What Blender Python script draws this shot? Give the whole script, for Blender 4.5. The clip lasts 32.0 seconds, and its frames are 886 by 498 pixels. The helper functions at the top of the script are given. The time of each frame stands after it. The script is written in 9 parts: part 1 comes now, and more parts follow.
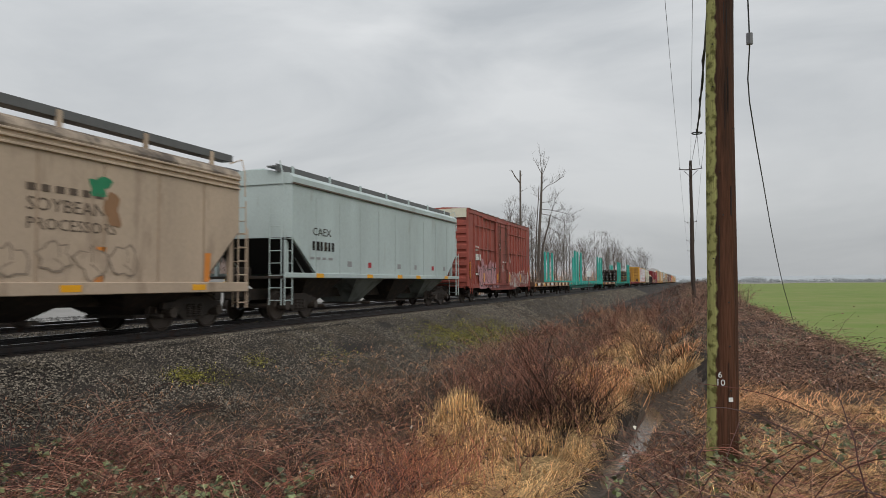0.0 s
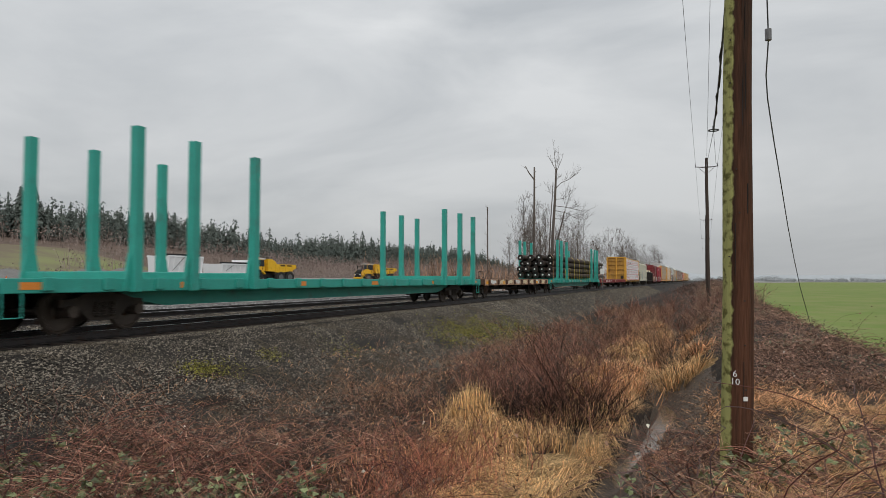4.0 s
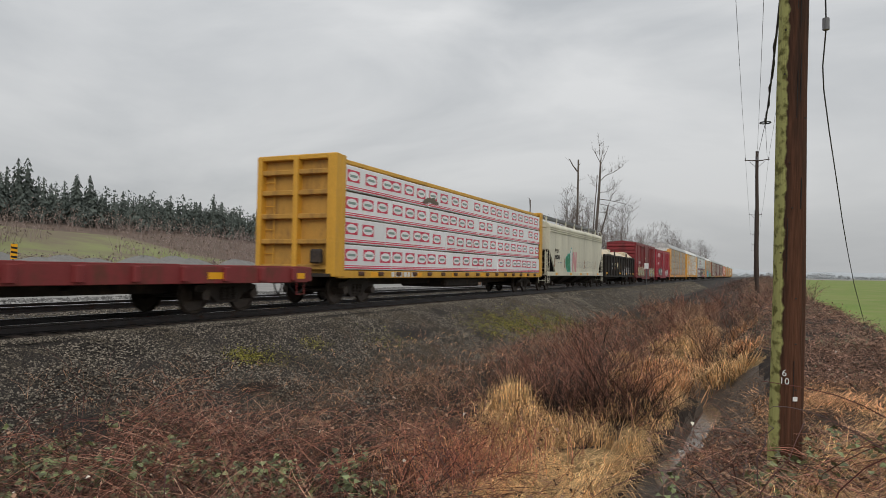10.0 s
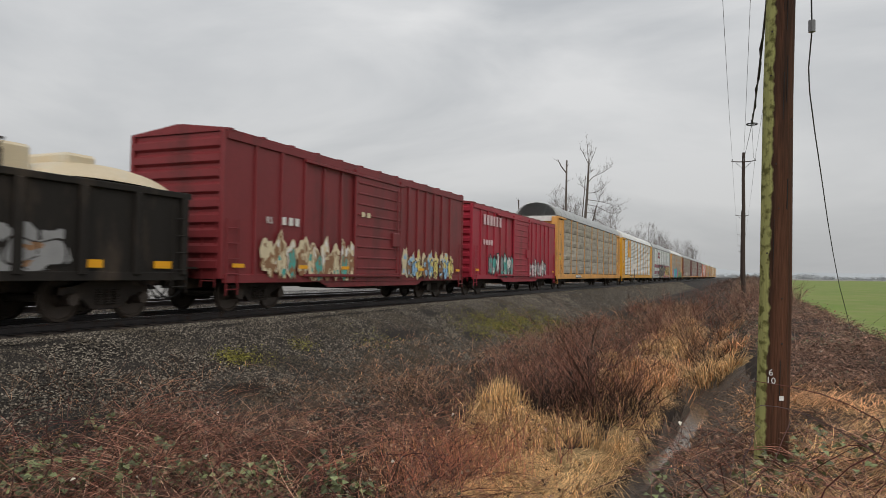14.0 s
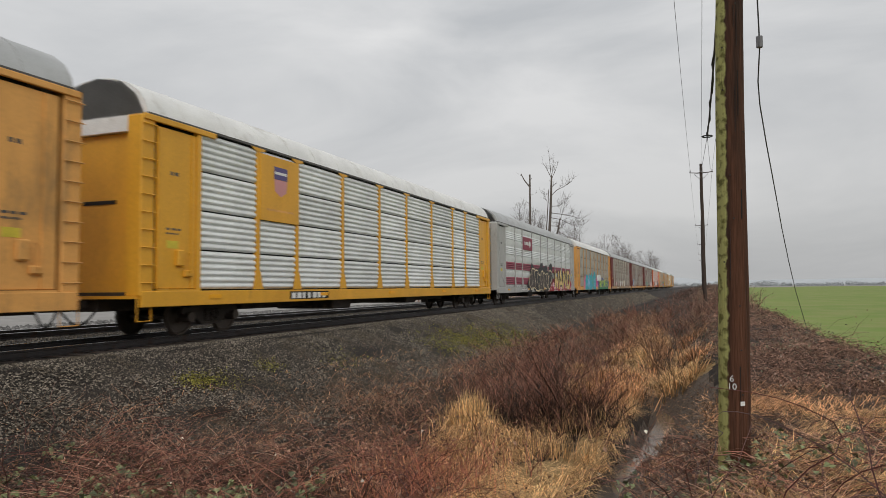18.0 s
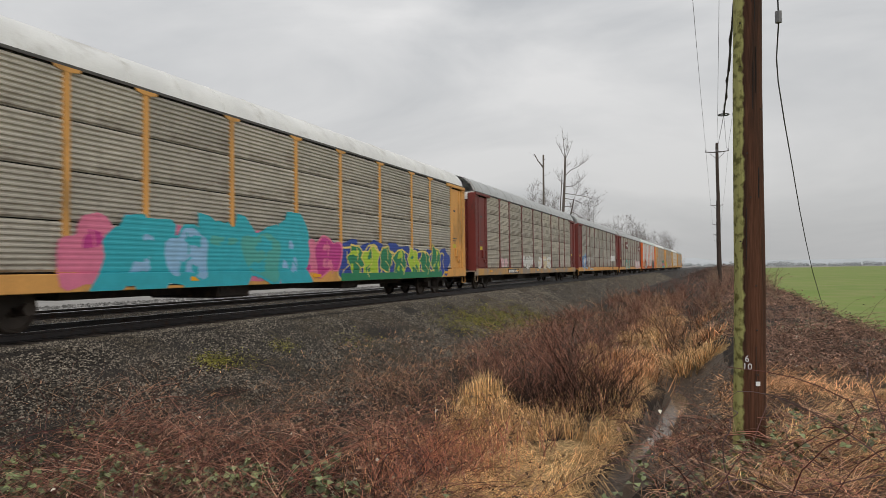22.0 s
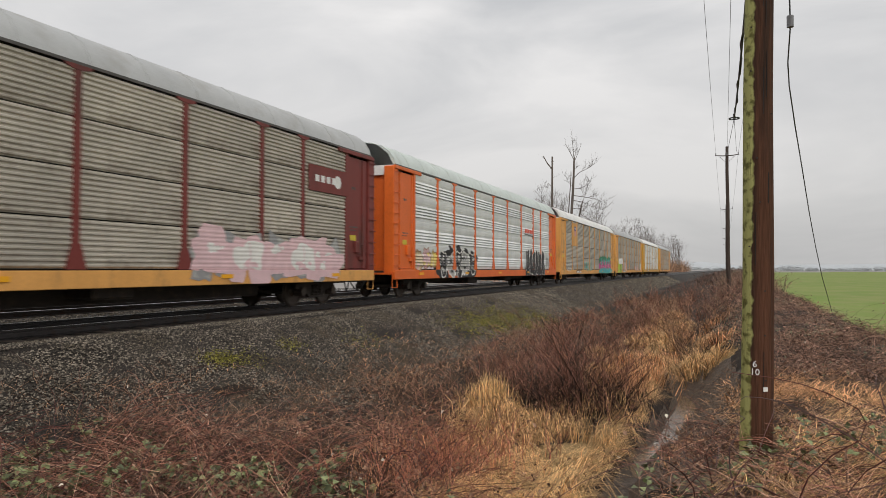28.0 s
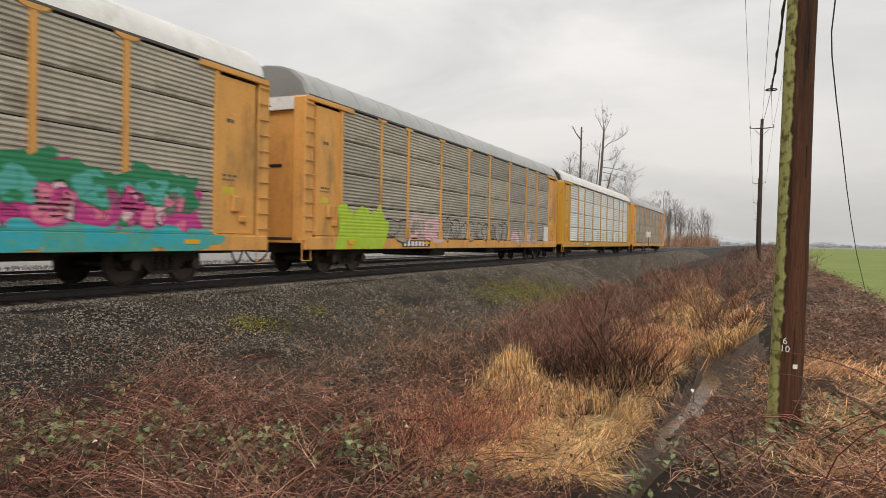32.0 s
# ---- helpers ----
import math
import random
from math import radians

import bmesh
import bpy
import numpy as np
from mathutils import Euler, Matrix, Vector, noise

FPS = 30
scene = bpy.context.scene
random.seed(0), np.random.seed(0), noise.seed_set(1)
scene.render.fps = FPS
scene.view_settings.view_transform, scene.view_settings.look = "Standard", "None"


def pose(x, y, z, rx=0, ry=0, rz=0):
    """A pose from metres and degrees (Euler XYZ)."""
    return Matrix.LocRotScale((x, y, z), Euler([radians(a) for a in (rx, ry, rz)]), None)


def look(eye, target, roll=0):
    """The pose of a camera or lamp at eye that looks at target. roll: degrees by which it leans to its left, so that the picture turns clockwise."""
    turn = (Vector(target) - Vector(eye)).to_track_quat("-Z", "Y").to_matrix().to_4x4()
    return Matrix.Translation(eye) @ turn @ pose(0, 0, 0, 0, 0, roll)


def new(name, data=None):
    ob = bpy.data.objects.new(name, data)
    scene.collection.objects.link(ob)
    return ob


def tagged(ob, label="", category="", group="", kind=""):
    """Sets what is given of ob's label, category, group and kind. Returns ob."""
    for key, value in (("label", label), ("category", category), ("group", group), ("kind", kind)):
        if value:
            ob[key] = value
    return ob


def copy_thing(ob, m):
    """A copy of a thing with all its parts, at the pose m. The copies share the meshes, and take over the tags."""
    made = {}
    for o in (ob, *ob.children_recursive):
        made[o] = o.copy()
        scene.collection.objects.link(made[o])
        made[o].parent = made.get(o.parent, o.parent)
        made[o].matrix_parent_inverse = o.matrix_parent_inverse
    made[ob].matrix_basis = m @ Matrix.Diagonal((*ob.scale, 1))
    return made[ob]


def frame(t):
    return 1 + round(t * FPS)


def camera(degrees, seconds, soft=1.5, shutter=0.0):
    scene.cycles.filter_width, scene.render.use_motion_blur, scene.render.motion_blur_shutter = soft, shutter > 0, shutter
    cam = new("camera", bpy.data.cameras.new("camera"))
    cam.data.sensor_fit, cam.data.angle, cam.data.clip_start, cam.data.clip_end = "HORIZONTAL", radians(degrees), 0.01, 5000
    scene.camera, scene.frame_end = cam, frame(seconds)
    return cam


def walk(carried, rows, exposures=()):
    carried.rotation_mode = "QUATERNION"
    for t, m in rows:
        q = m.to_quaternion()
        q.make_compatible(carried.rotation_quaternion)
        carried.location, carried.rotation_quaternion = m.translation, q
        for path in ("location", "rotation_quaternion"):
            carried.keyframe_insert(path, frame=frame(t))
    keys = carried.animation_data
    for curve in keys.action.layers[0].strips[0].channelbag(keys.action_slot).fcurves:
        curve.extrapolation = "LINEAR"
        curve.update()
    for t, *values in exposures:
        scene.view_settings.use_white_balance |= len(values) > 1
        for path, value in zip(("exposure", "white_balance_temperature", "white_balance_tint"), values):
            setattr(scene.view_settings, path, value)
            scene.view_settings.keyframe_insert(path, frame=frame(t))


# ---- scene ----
import functools

EXPOSURES = [(0, 0.04, 6480, 10), (9, 0.05, 6560, 10.5), (14, 0.05, 6610, 11), (22, 0.11, 6680, 11.5), (28, 0.23, 6770, 12.5), (30, 0.26, 6870, 13), (32, 0.37, 6980, 13)]
cam = camera(65.45, 32.0, soft=0.5, shutter=0.22)
# seconds; eye x, y, z; turn about x, y, z in degrees
PATH = [
    (0, 0.005, 0.008, 1.141, 92.833, 0.395, 19.727),
    (0.5, 0.002, 0.013, 1.141, 92.788, 0.313, 19.687),
    (1, -0.003, 0.013, 1.137, 92.678, 0.236, 19.649),
    (1.5, -0.002, 0.018, 1.136, 92.502, 0.161, 19.755),
    (2, -0.006, 0.013, 1.137, 92.336, -0.041, 19.953),
    (2.5, -0.006, 0.009, 1.143, 92.337, -0.029, 20.237),
    (3, -0.005, 0.003, 1.14, 92.484, -0.072, 20.495),
    (3.5, 0.001, 0.015, 1.138, 92.538, -0.07, 20.715),
    (5.5, -0.005, 0.015, 1.137, 92.404, -0.271, 21.056),
    (6, -0.005, 0.015, 1.139, 92.397, -0.365, 21.263),
    (6.5, -0.012, 0.011, 1.138, 92.394, -0.552, 21.415),
    (7, -0.012, 0.014, 1.136, 92.257, -0.644, 21.821),
    (7.5, -0.013, 0.016, 1.137, 92.11, -0.65, 22.267),
    (8, -0.009, 0.019, 1.135, 91.95, -0.741, 22.691),
    (8.5, -0.018, 0.011, 1.137, 91.583, -1.052, 23.464),
    (9, -0.014, 0.004, 1.141, 91.431, -1.161, 24.373),
    (9.5, -0.013, 0.006, 1.135, 91.641, -1.166, 24.417),
    (10, -0.011, 0.001, 1.139, 91.824, -0.962, 24.229),
    (10.5, -0.007, 0.001, 1.14, 92.197, -0.797, 24.197),
    (11, -0.007, -0.007, 1.14, 92.559, -0.647, 24.088),
    (11.5, -0.005, -0.003, 1.139, 92.658, -0.586, 23.93),
    (12, -0.007, -0.001, 1.138, 92.499, -0.596, 23.793),
    (12.5, -0.009, -0.006, 1.141, 92.289, -0.677, 23.75),
    (13, -0.014, 0.002, 1.134, 92.093, -0.892, 23.832),
    (13.5, -0.016, 0.001, 1.135, 91.99, -0.988, 23.617),
    (14, -0.015, 0.008, 1.136, 91.877, -0.966, 23.287),
    (14.5, -0.014, -0.002, 1.14, 91.863, -0.894, 23.02),
    (16.5, 0, 0, 1.143, 93.048, 0.064, 20.848),
    (17, 0.005, -0.006, 1.139, 93.07, 0.318, 20.795),
    (17.5, 0.009, -0.007, 1.141, 93.157, 0.539, 20.74),
    (18, 0.008, -0.012, 1.14, 93.202, 0.534, 20.539),
    (18.5, 0.008, -0.016, 1.143, 93.043, 0.573, 20.612),
    (19, 0.009, -0.013, 1.139, 92.898, 0.657, 20.621),
    (19.5, 0.013, -0.015, 1.143, 92.771, 0.737, 20.594),
    (20, 0.01, -0.016, 1.139, 92.627, 0.736, 20.758),
    (20.5, 0.008, -0.016, 1.141, 92.372, 0.762, 20.87),
    (21, 0.007, -0.004, 1.134, 92.217, 0.78, 20.98),
    (21.5, 0.005, -0.009, 1.139, 91.92, 0.761, 21.291),
    (22, 0.002, -0.002, 1.133, 91.646, 0.668, 21.644),
    (22.5, 0.001, -0.003, 1.133, 91.428, 0.376, 22.146),
    (23, -0.005, 0, 1.137, 91.436, 0.026, 22.588),
    (23.5, -0.006, 0.007, 1.135, 91.57, -0.109, 22.772),
    (24, -0.006, 0.001, 1.137, 91.626, -0.19, 22.903),
    (24.5, 0.002, -0.001, 1.141, 91.519, -0.019, 23.137),
    (25, 0.002, 0.002, 1.137, 91.402, -0.011, 23.278),
    (25.5, -0.007, -0.003, 1.138, 91.585, -0.123, 23.235),
    (27.5, 0.006, -0.011, 1.137, 91.792, 0.114, 22.451),
    (28, 0.005, -0.013, 1.14, 91.707, -0.008, 22.267),
    (28.5, -0.003, -0.002, 1.137, 91.635, -0.252, 22.294),
    (29, -0.005, -0.002, 1.139, 91.447, -0.289, 22.477),
    (29.5, -0.008, 0.009, 1.133, 91.153, -0.366, 22.82),
    (30, -0.013, 0.008, 1.135, 90.592, -0.63, 23.156),
    (30.5, -0.013, 0.007, 1.137, 90.149, -0.811, 23.195),
    (31, -0.016, 0.01, 1.135, 89.817, -1.038, 23.401),
    (31.5, -0.015, 0.005, 1.135, 89.501, -1.01, 23.891),
    (32, -0.019, 0.006, 1.136, 89.172, -1.068, 24.385),
]
walk(cam, [(t, pose(*p)) for t, *p in PATH], EXPOSURES)

# ---------------- light ----------------
world = bpy.data.worlds.new("overcast_sky")
scene.world = world
world.use_nodes = True
wn, wl = world.node_tree.nodes, world.node_tree.links
wn.clear()
w_out = wn.new("ShaderNodeOutputWorld")
w_bg = wn.new("ShaderNodeBackground")
w_sky = wn.new("ShaderNodeTexSky")
w_sky.sky_type = "NISHITA"
w_sky.sun_disc = False
w_sky.sun_elevation, w_sky.sun_rotation = radians(38), radians(150)
w_sky.air_density, w_sky.dust_density = 1.0, 4.0
w_tc = wn.new("ShaderNodeTexCoord")
w_map = wn.new("ShaderNodeMapping")
w_map.inputs["Scale"].default_value = (1.0, 1.0, 3.2)
w_n1 = wn.new("ShaderNodeTexNoise")
w_n1.inputs["Scale"].default_value, w_n1.inputs["Detail"].default_value = 1.7, 7.0
w_n1.inputs["Roughness"].default_value, w_n1.inputs["Distortion"].default_value = 0.52, 0.5
w_cr = wn.new("ShaderNodeValToRGB")
w_cr.color_ramp.elements[0].position, w_cr.color_ramp.elements[0].color = 0.36, (4.9, 5.15, 5.35, 1)
w_cr.color_ramp.elements[1].position, w_cr.color_ramp.elements[1].color = 0.66, (7.5, 7.65, 7.7, 1)
w_mix = wn.new("ShaderNodeMixRGB")
w_mix.inputs[0].default_value = 0.93
w_bg.inputs["Strength"].default_value = 0.1
wl.new(w_tc.outputs["Generated"], w_map.inputs["Vector"])
wl.new(w_map.outputs["Vector"], w_n1.inputs["Vector"])
wl.new(w_n1.outputs["Fac"], w_cr.inputs["Fac"])
wl.new(w_sky.outputs["Color"], w_mix.inputs[1])
# the cloud deck is a little thicker towards the horizon
w_sep = wn.new("ShaderNodeSeparateXYZ")
w_low = wn.new("ShaderNodeMapRange")
w_low.inputs["From Min"].default_value, w_low.inputs["From Max"].default_value = 0.0, 0.46
w_low.inputs["To Min"].default_value, w_low.inputs["To Max"].default_value = 0.73, 1.09
w_dim = wn.new("ShaderNodeVectorMath")
w_dim.operation = "SCALE"
wl.new(w_tc.outputs["Generated"], w_sep.inputs[0])
wl.new(w_sep.outputs["Z"], w_low.inputs["Value"])
wl.new(w_cr.outputs["Color"], w_dim.inputs[0])
wl.new(w_low.outputs[0], w_dim.inputs["Scale"])
wl.new(w_dim.outputs[0], w_mix.inputs[2])
wl.new(w_mix.outputs["Color"], w_bg.inputs["Color"])
wl.new(w_bg.outputs["Background"], w_out.inputs["Surface"])

sun = new("sun", bpy.data.lights.new("sun", "SUN"))
sun.data.energy, sun.data.angle, sun.data.color = 1.0, radians(35), (1.0, 0.98, 0.95)
sun.matrix_world = look((0, 0, 0), (-math.sin(radians(150)) * 0.79, -math.cos(radians(150)) * 0.79, -0.62))
sun.location = (0, -20, 60)


# ---------------- materials ----------------
def mat(name, base, rough=0.7, metal=0.0, var=0.18, scale=3.0, fine=40.0, bump=0.0, stain=None, stain_at=0.6, island=0.0, rand=0.0, spec=0.4, streak=1.0, skew=0.0):
    """A surface with variation at two scales, optional stains, per-piece variation and fine relief."""
    m = bpy.data.materials.new(name)
    m.use_nodes = True
    n, l = m.node_tree.nodes, m.node_tree.links
    b = n["Principled BSDF"]
    b.inputs["Roughness"].default_value, b.inputs["Metallic"].default_value = rough, metal
    b.inputs["Specular IOR Level"].default_value = spec
    tc = n.new("ShaderNodeTexCoord")
    mp = n.new("ShaderNodeMapping")
    mp.inputs["Scale"].default_value = (1, 1, 1 / streak)
    l.new(tc.outputs["Object"], mp.inputs["Vector"])
    big = n.new("ShaderNodeTexNoise")
    big.inputs["Scale"].default_value, big.inputs["Detail"].default_value = scale, 6
    small = n.new("ShaderNodeTexNoise")
    small.inputs["Scale"].default_value, small.inputs["Detail"].default_value = fine, 3
    l.new(mp.outputs["Vector"], big.inputs["Vector"])
    l.new(mp.outputs["Vector"], small.inputs["Vector"])
    add = n.new("ShaderNodeMath")
    add.operation = "ADD"
    l.new(big.outputs["Fac"], add.inputs[0])
    l.new(small.outputs["Fac"], add.inputs[1])
    ramp = n.new("ShaderNodeMapRange")
    ramp.inputs["From Min"].default_value, ramp.inputs["From Max"].default_value = 0.6, 1.4
    ramp.inputs["To Min"].default_value, ramp.inputs["To Max"].default_value = 1 - var, 1 + var
    l.new(add.outputs[0], ramp.inputs["Value"])
    mul = n.new("ShaderNodeVectorMath")
    mul.operation = "SCALE"
    mul.inputs[0].default_value = base[:3]
    l.new(ramp.outputs[0], mul.inputs["Scale"])
    col = mul.outputs[0]
    for amount, node, sock in ((island, "ShaderNodeNewGeometry", "Random Per Island"), (rand, "ShaderNodeObjectInfo", "Random")):
        if amount:
            g = n.new(node)
            r = n.new("ShaderNodeMapRange")
            r.inputs["To Min"].default_value, r.inputs["To Max"].default_value = 1 - amount, 1 + amount
            src = g.outputs[sock]
            if skew:      # most pieces dark, a few pale
                pw = n.new("ShaderNodeMath")
                pw.operation = "POWER"
                pw.inputs[1].default_value = skew
                l.new(src, pw.inputs[0])
                src = pw.outputs[0]
                r.inputs["To Max"].default_value = 1 + amount * skew
            l.new(src, r.inputs["Value"])
            s2 = n.new("ShaderNodeVectorMath")
            s2.operation = "SCALE"
            l.new(col, s2.inputs[0])
            l.new(r.outputs[0], s2.inputs["Scale"])
            col = s2.outputs[0]
    if stain:
        st = n.new("ShaderNodeTexNoise")
        st.inputs["Scale"].default_value, st.inputs["Detail"].default_value = scale * 0.8, 9
        st.inputs["Roughness"].default_value = 0.68
        mp2 = n.new("ShaderNodeMapping")
        mp2.inputs["Scale"].default_value = (1, 1, 1 / streak)
        mp2.inputs["Location"].default_value = (7.3, 2.1, 4.4)
        l.new(tc.outputs["Object"], mp2.inputs["Vector"])
        l.new(mp2.outputs["Vector"], st.inputs["Vector"])
        sr = n.new("ShaderNodeMapRange")
        sr.inputs["From Min"].default_value, sr.inputs["From Max"].default_value = stain_at - 0.08, stain_at + 0.1
        l.new(st.outputs["Fac"], sr.inputs["Value"])
        mx = n.new("ShaderNodeMixRGB")
        l.new(sr.outputs[0], mx.inputs[0])
        l.new(col, mx.inputs[1])
        mx.inputs[2].default_value = (*stain[:3], 1)
        col = mx.outputs[0]
    l.new(col, b.inputs["Base Color"])
    if bump:
        bp = n.new("ShaderNodeBump")
        bp.inputs["Strength"].default_value, bp.inputs["Distance"].default_value = min(1.0, bump), 0.02
        l.new(small.outputs["Fac"], bp.inputs["Height"])
        l.new(bp.outputs["Normal"], b.inputs["Normal"])
    return m


RUST = (0.10, 0.045, 0.025)
M = {}
M["tan_paint"] = mat("tan_paint", (0.50, 0.385, 0.285), 0.55, stain=(0.22, 0.15, 0.10), stain_at=0.62, scale=1.1, streak=4)
M["grey_paint"] = mat("grey_green_paint", (0.47, 0.545, 0.535), 0.5, stain=(0.28, 0.27, 0.24), stain_at=0.66, scale=1.0, streak=4)
M["cream_paint"] = mat("cream_paint", (0.62, 0.59, 0.47), 0.5, stain=(0.30, 0.26, 0.20), stain_at=0.64, scale=1.0, streak=4)
M["sooty_roof"] = mat("sooty_tan_roof", (0.40, 0.315, 0.235), 0.65, stain=(0.085, 0.065, 0.05), stain_at=0.5, scale=1.3, var=0.3)
M["tan_seam"] = mat("tan_seam_dirt", (0.37, 0.27, 0.19), 0.6, scale=2, streak=5, var=0.3)
M["grey_seam"] = mat("grey_seam_dirt", (0.39, 0.45, 0.44), 0.6, scale=2, streak=5, var=0.25)
M["chute_grey"] = mat("dark_grey_chute", (0.20, 0.22, 0.205), 0.7, stain=(0.08, 0.08, 0.075), stain_at=0.55, scale=1.5)
M["brown_red"] = mat("boxcar_red_paint", (0.315, 0.076, 0.056), 0.6, stain=(0.19, 0.055, 0.042), stain_at=0.60, scale=1.2, streak=3)
M["maroon_box"] = mat("maroon_paint", (0.205, 0.027, 0.031), 0.5, stain=(0.13, 0.025, 0.025), stain_at=0.6, scale=1.2, streak=3)
M["bright_red"] = mat("bright_red_paint", (0.36, 0.025, 0.045), 0.5, stain=(0.20, 0.03, 0.03), stain_at=0.62, scale=1.2, streak=3)
M["black_paint"] = mat("black_car_paint", (0.020, 0.017, 0.0145), 0.7, spec=0.25, stain=(0.075, 0.055, 0.04), stain_at=0.6, scale=1.6, streak=3)
M["steel_dark"] = mat("dark_running_gear", (0.040, 0.033, 0.028), 0.75, stain=(0.095, 0.065, 0.048), stain_at=0.6, scale=5, var=0.3, spec=0.25)
M["wheel"] = mat("wheel_steel", (0.07, 0.055, 0.045), 0.55, metal=0.4, scale=8, var=0.3)
M["teal"] = mat("teal_paint", (0.035, 0.33, 0.27), 0.5, stain=(0.06, 0.18, 0.15), stain_at=0.64, scale=1.5)
M["flat_tan"] = mat("faded_tan_paint", (0.60, 0.37, 0.23), 0.65, stain=(0.095, 0.042, 0.025), stain_at=0.51, scale=1.5, streak=1.5)
M["flat_brown"] = mat("rusty_brown_steel", (0.10, 0.05, 0.032), 0.75, stain=(0.05, 0.03, 0.02), stain_at=0.55, scale=3)
M["flat_red"] = mat("flatcar_red_paint", (0.22, 0.035, 0.035), 0.6, stain=RUST, stain_at=0.57, scale=2, streak=2)
M["yellow"] = mat("yellow_car_paint", (0.62, 0.33, 0.04), 0.5, stain=(0.26, 0.14, 0.04), stain_at=0.66, scale=1.4, streak=3)
M["yellow_faded"] = mat("faded_yellow_paint", (0.72, 0.36, 0.10), 0.6, stain=(0.30, 0.18, 0.07), stain_at=0.6, scale=1.6, streak=3)
M["yellow_bright"] = mat("bright_yellow_paint", (0.72, 0.36, 0.03), 0.45, stain=(0.35, 0.19, 0.03), stain_at=0.7, scale=1.4, streak=3)
M["orange"] = mat("orange_paint", (0.72, 0.14, 0.02), 0.5, stain=(0.35, 0.09, 0.03), stain_at=0.68, scale=1.4, streak=3)
M["maroon"] = mat("maroon_rack_paint", (0.18, 0.032, 0.026), 0.55, stain=(0.08, 0.03, 0.025), stain_at=0.6, scale=1.4, streak=3)
M["rack_grey"] = mat("grey_rack_paint", (0.42, 0.42, 0.40), 0.5, stain=(0.22, 0.21, 0.19), stain_at=0.64, scale=1.4, streak=3)
M["reflector"] = mat("amber_reflector", (0.85, 0.40, 0.01), 0.4, var=0.05)
M["white"] = mat("white_paint", (0.75, 0.75, 0.73), 0.55, stain=(0.5, 0.48, 0.44), stain_at=0.66)
M["sill_worn"] = mat("worn_yellow_sill", (0.55, 0.30, 0.09), 0.6, stain=(0.30, 0.26, 0.22), stain_at=0.5, scale=1.2, streak=2)
M["silver"] = mat("galvanised_panel", (0.74, 0.76, 0.75), 0.40, metal=0.05, rand=0.10, scale=1.2, stain=(0.60, 0.61, 0.60), stain_at=0.64)
M["dirty"] = mat("weathered_panel", (0.44, 0.405, 0.345), 0.5, spec=0.5, metal=0.05, rand=0.14, scale=1.4, stain=(0.22, 0.185, 0.145), stain_at=0.57)
M["tan_panel"] = mat("dusty_panel", (0.44, 0.40, 0.33), 0.55, metal=0.05, rand=0.14, scale=1.4, stain=(0.21, 0.175, 0.135), stain_at=0.55)
M["roof_grey"] = mat("grey_roof_sheet", (0.43, 0.44, 0.44), 0.5, metal=0.2, scale=1.0, stain=(0.33, 0.32, 0.30), stain_at=0.6)
M["roof_white"] = mat("pale_roof_sheet", (0.74, 0.74, 0.72), 0.5, metal=0.05, scale=1.0, stain=(0.48, 0.46, 0.42), stain_at=0.62)
M["roof_green"] = mat("pale_green_roof_sheet", (0.56, 0.62, 0.59), 0.5, metal=0.1, scale=1.0, stain=(0.38, 0.40, 0.37), stain_at=0.62)
# near-black, for black parts and for shade drawn as a surface
M["dark"] = mat("black_and_shade", (0.015, 0.014, 0.013), 0.8)
M["log_wood"] = mat("dark_pole_bark", (0.055, 0.034, 0.024), 0.75, var=0.35, scale=2.5, fine=25, bump=0.6, rand=0.3, stain=(0.03, 0.02, 0.016), stain_at=0.55)
M["log_end"] = mat("tarred_pole_end", (0.018, 0.014, 0.012), 0.8, var=0.3)
M["strap"] = mat("yellow_strap", (0.62, 0.50, 0.05), 0.6)
M["strap_brown"] = mat("brown_strap", (0.40, 0.22, 0.10), 0.6)
M["wrap"] = mat("white_lumber_wrap", (0.84, 0.84, 0.85), 0.35, var=0.06, rand=0.05, scale=2, fine=9, bump=0.25, spec=0.5)
M["wrap_red"] = mat("red_print", (0.62, 0.04, 0.09), 0.4, var=0.08)
M["wrap_grey"] = mat("grey_print", (0.25, 0.33, 0.30), 0.4, var=0.08)
M["lumber_end"] = mat("lumber_edge", (0.16, 0.13, 0.10), 0.8)
M["load_tan"] = mat("pale_bagged_load", (0.66, 0.55, 0.38), 0.55, var=0.12, scale=1.2, bump=0.3, stain=(0.62, 0.58, 0.48), stain_at=0.55)
for nm, c in dict(g_white=(0.75, 0.74, 0.70), g_black=(0.02, 0.02, 0.022), g_pink=(0.75, 0.20, 0.32), g_palepink=(0.72, 0.50, 0.52), g_cyan=(0.03, 0.42, 0.50),
                  g_blue=(0.03, 0.07, 0.32), g_lightblue=(0.28, 0.50, 0.72), g_green=(0.02, 0.22, 0.10), g_lime=(0.42, 0.60, 0.05), g_yellow=(0.75, 0.62, 0.18), g_red=(0.40, 0.02, 0.03),
                  g_umber=(0.07, 0.05, 0.045), g_straw=(0.72, 0.53, 0.21), g_orange=(0.72, 0.25, 0.04), g_teal=(0.08, 0.40, 0.35), g_magenta=(0.55, 0.05, 0.25), g_cream=(0.70, 0.60, 0.40), g_grey=(0.30, 0.30, 0.30), g_brown=(0.30, 0.16, 0.08)).items():
    M[nm] = mat("spray_" + nm[2:], c, 0.55, var=0.15, scale=4)
M["rail"] = mat("rail_steel", (0.05, 0.045, 0.045), 0.35, metal=0.7, var=0.2, stain=(0.05, 0.03, 0.02), stain_at=0.6)
M["rail_head"] = mat("worn_rail_head", (0.55, 0.55, 0.55), 0.22, metal=0.95, var=0.1)
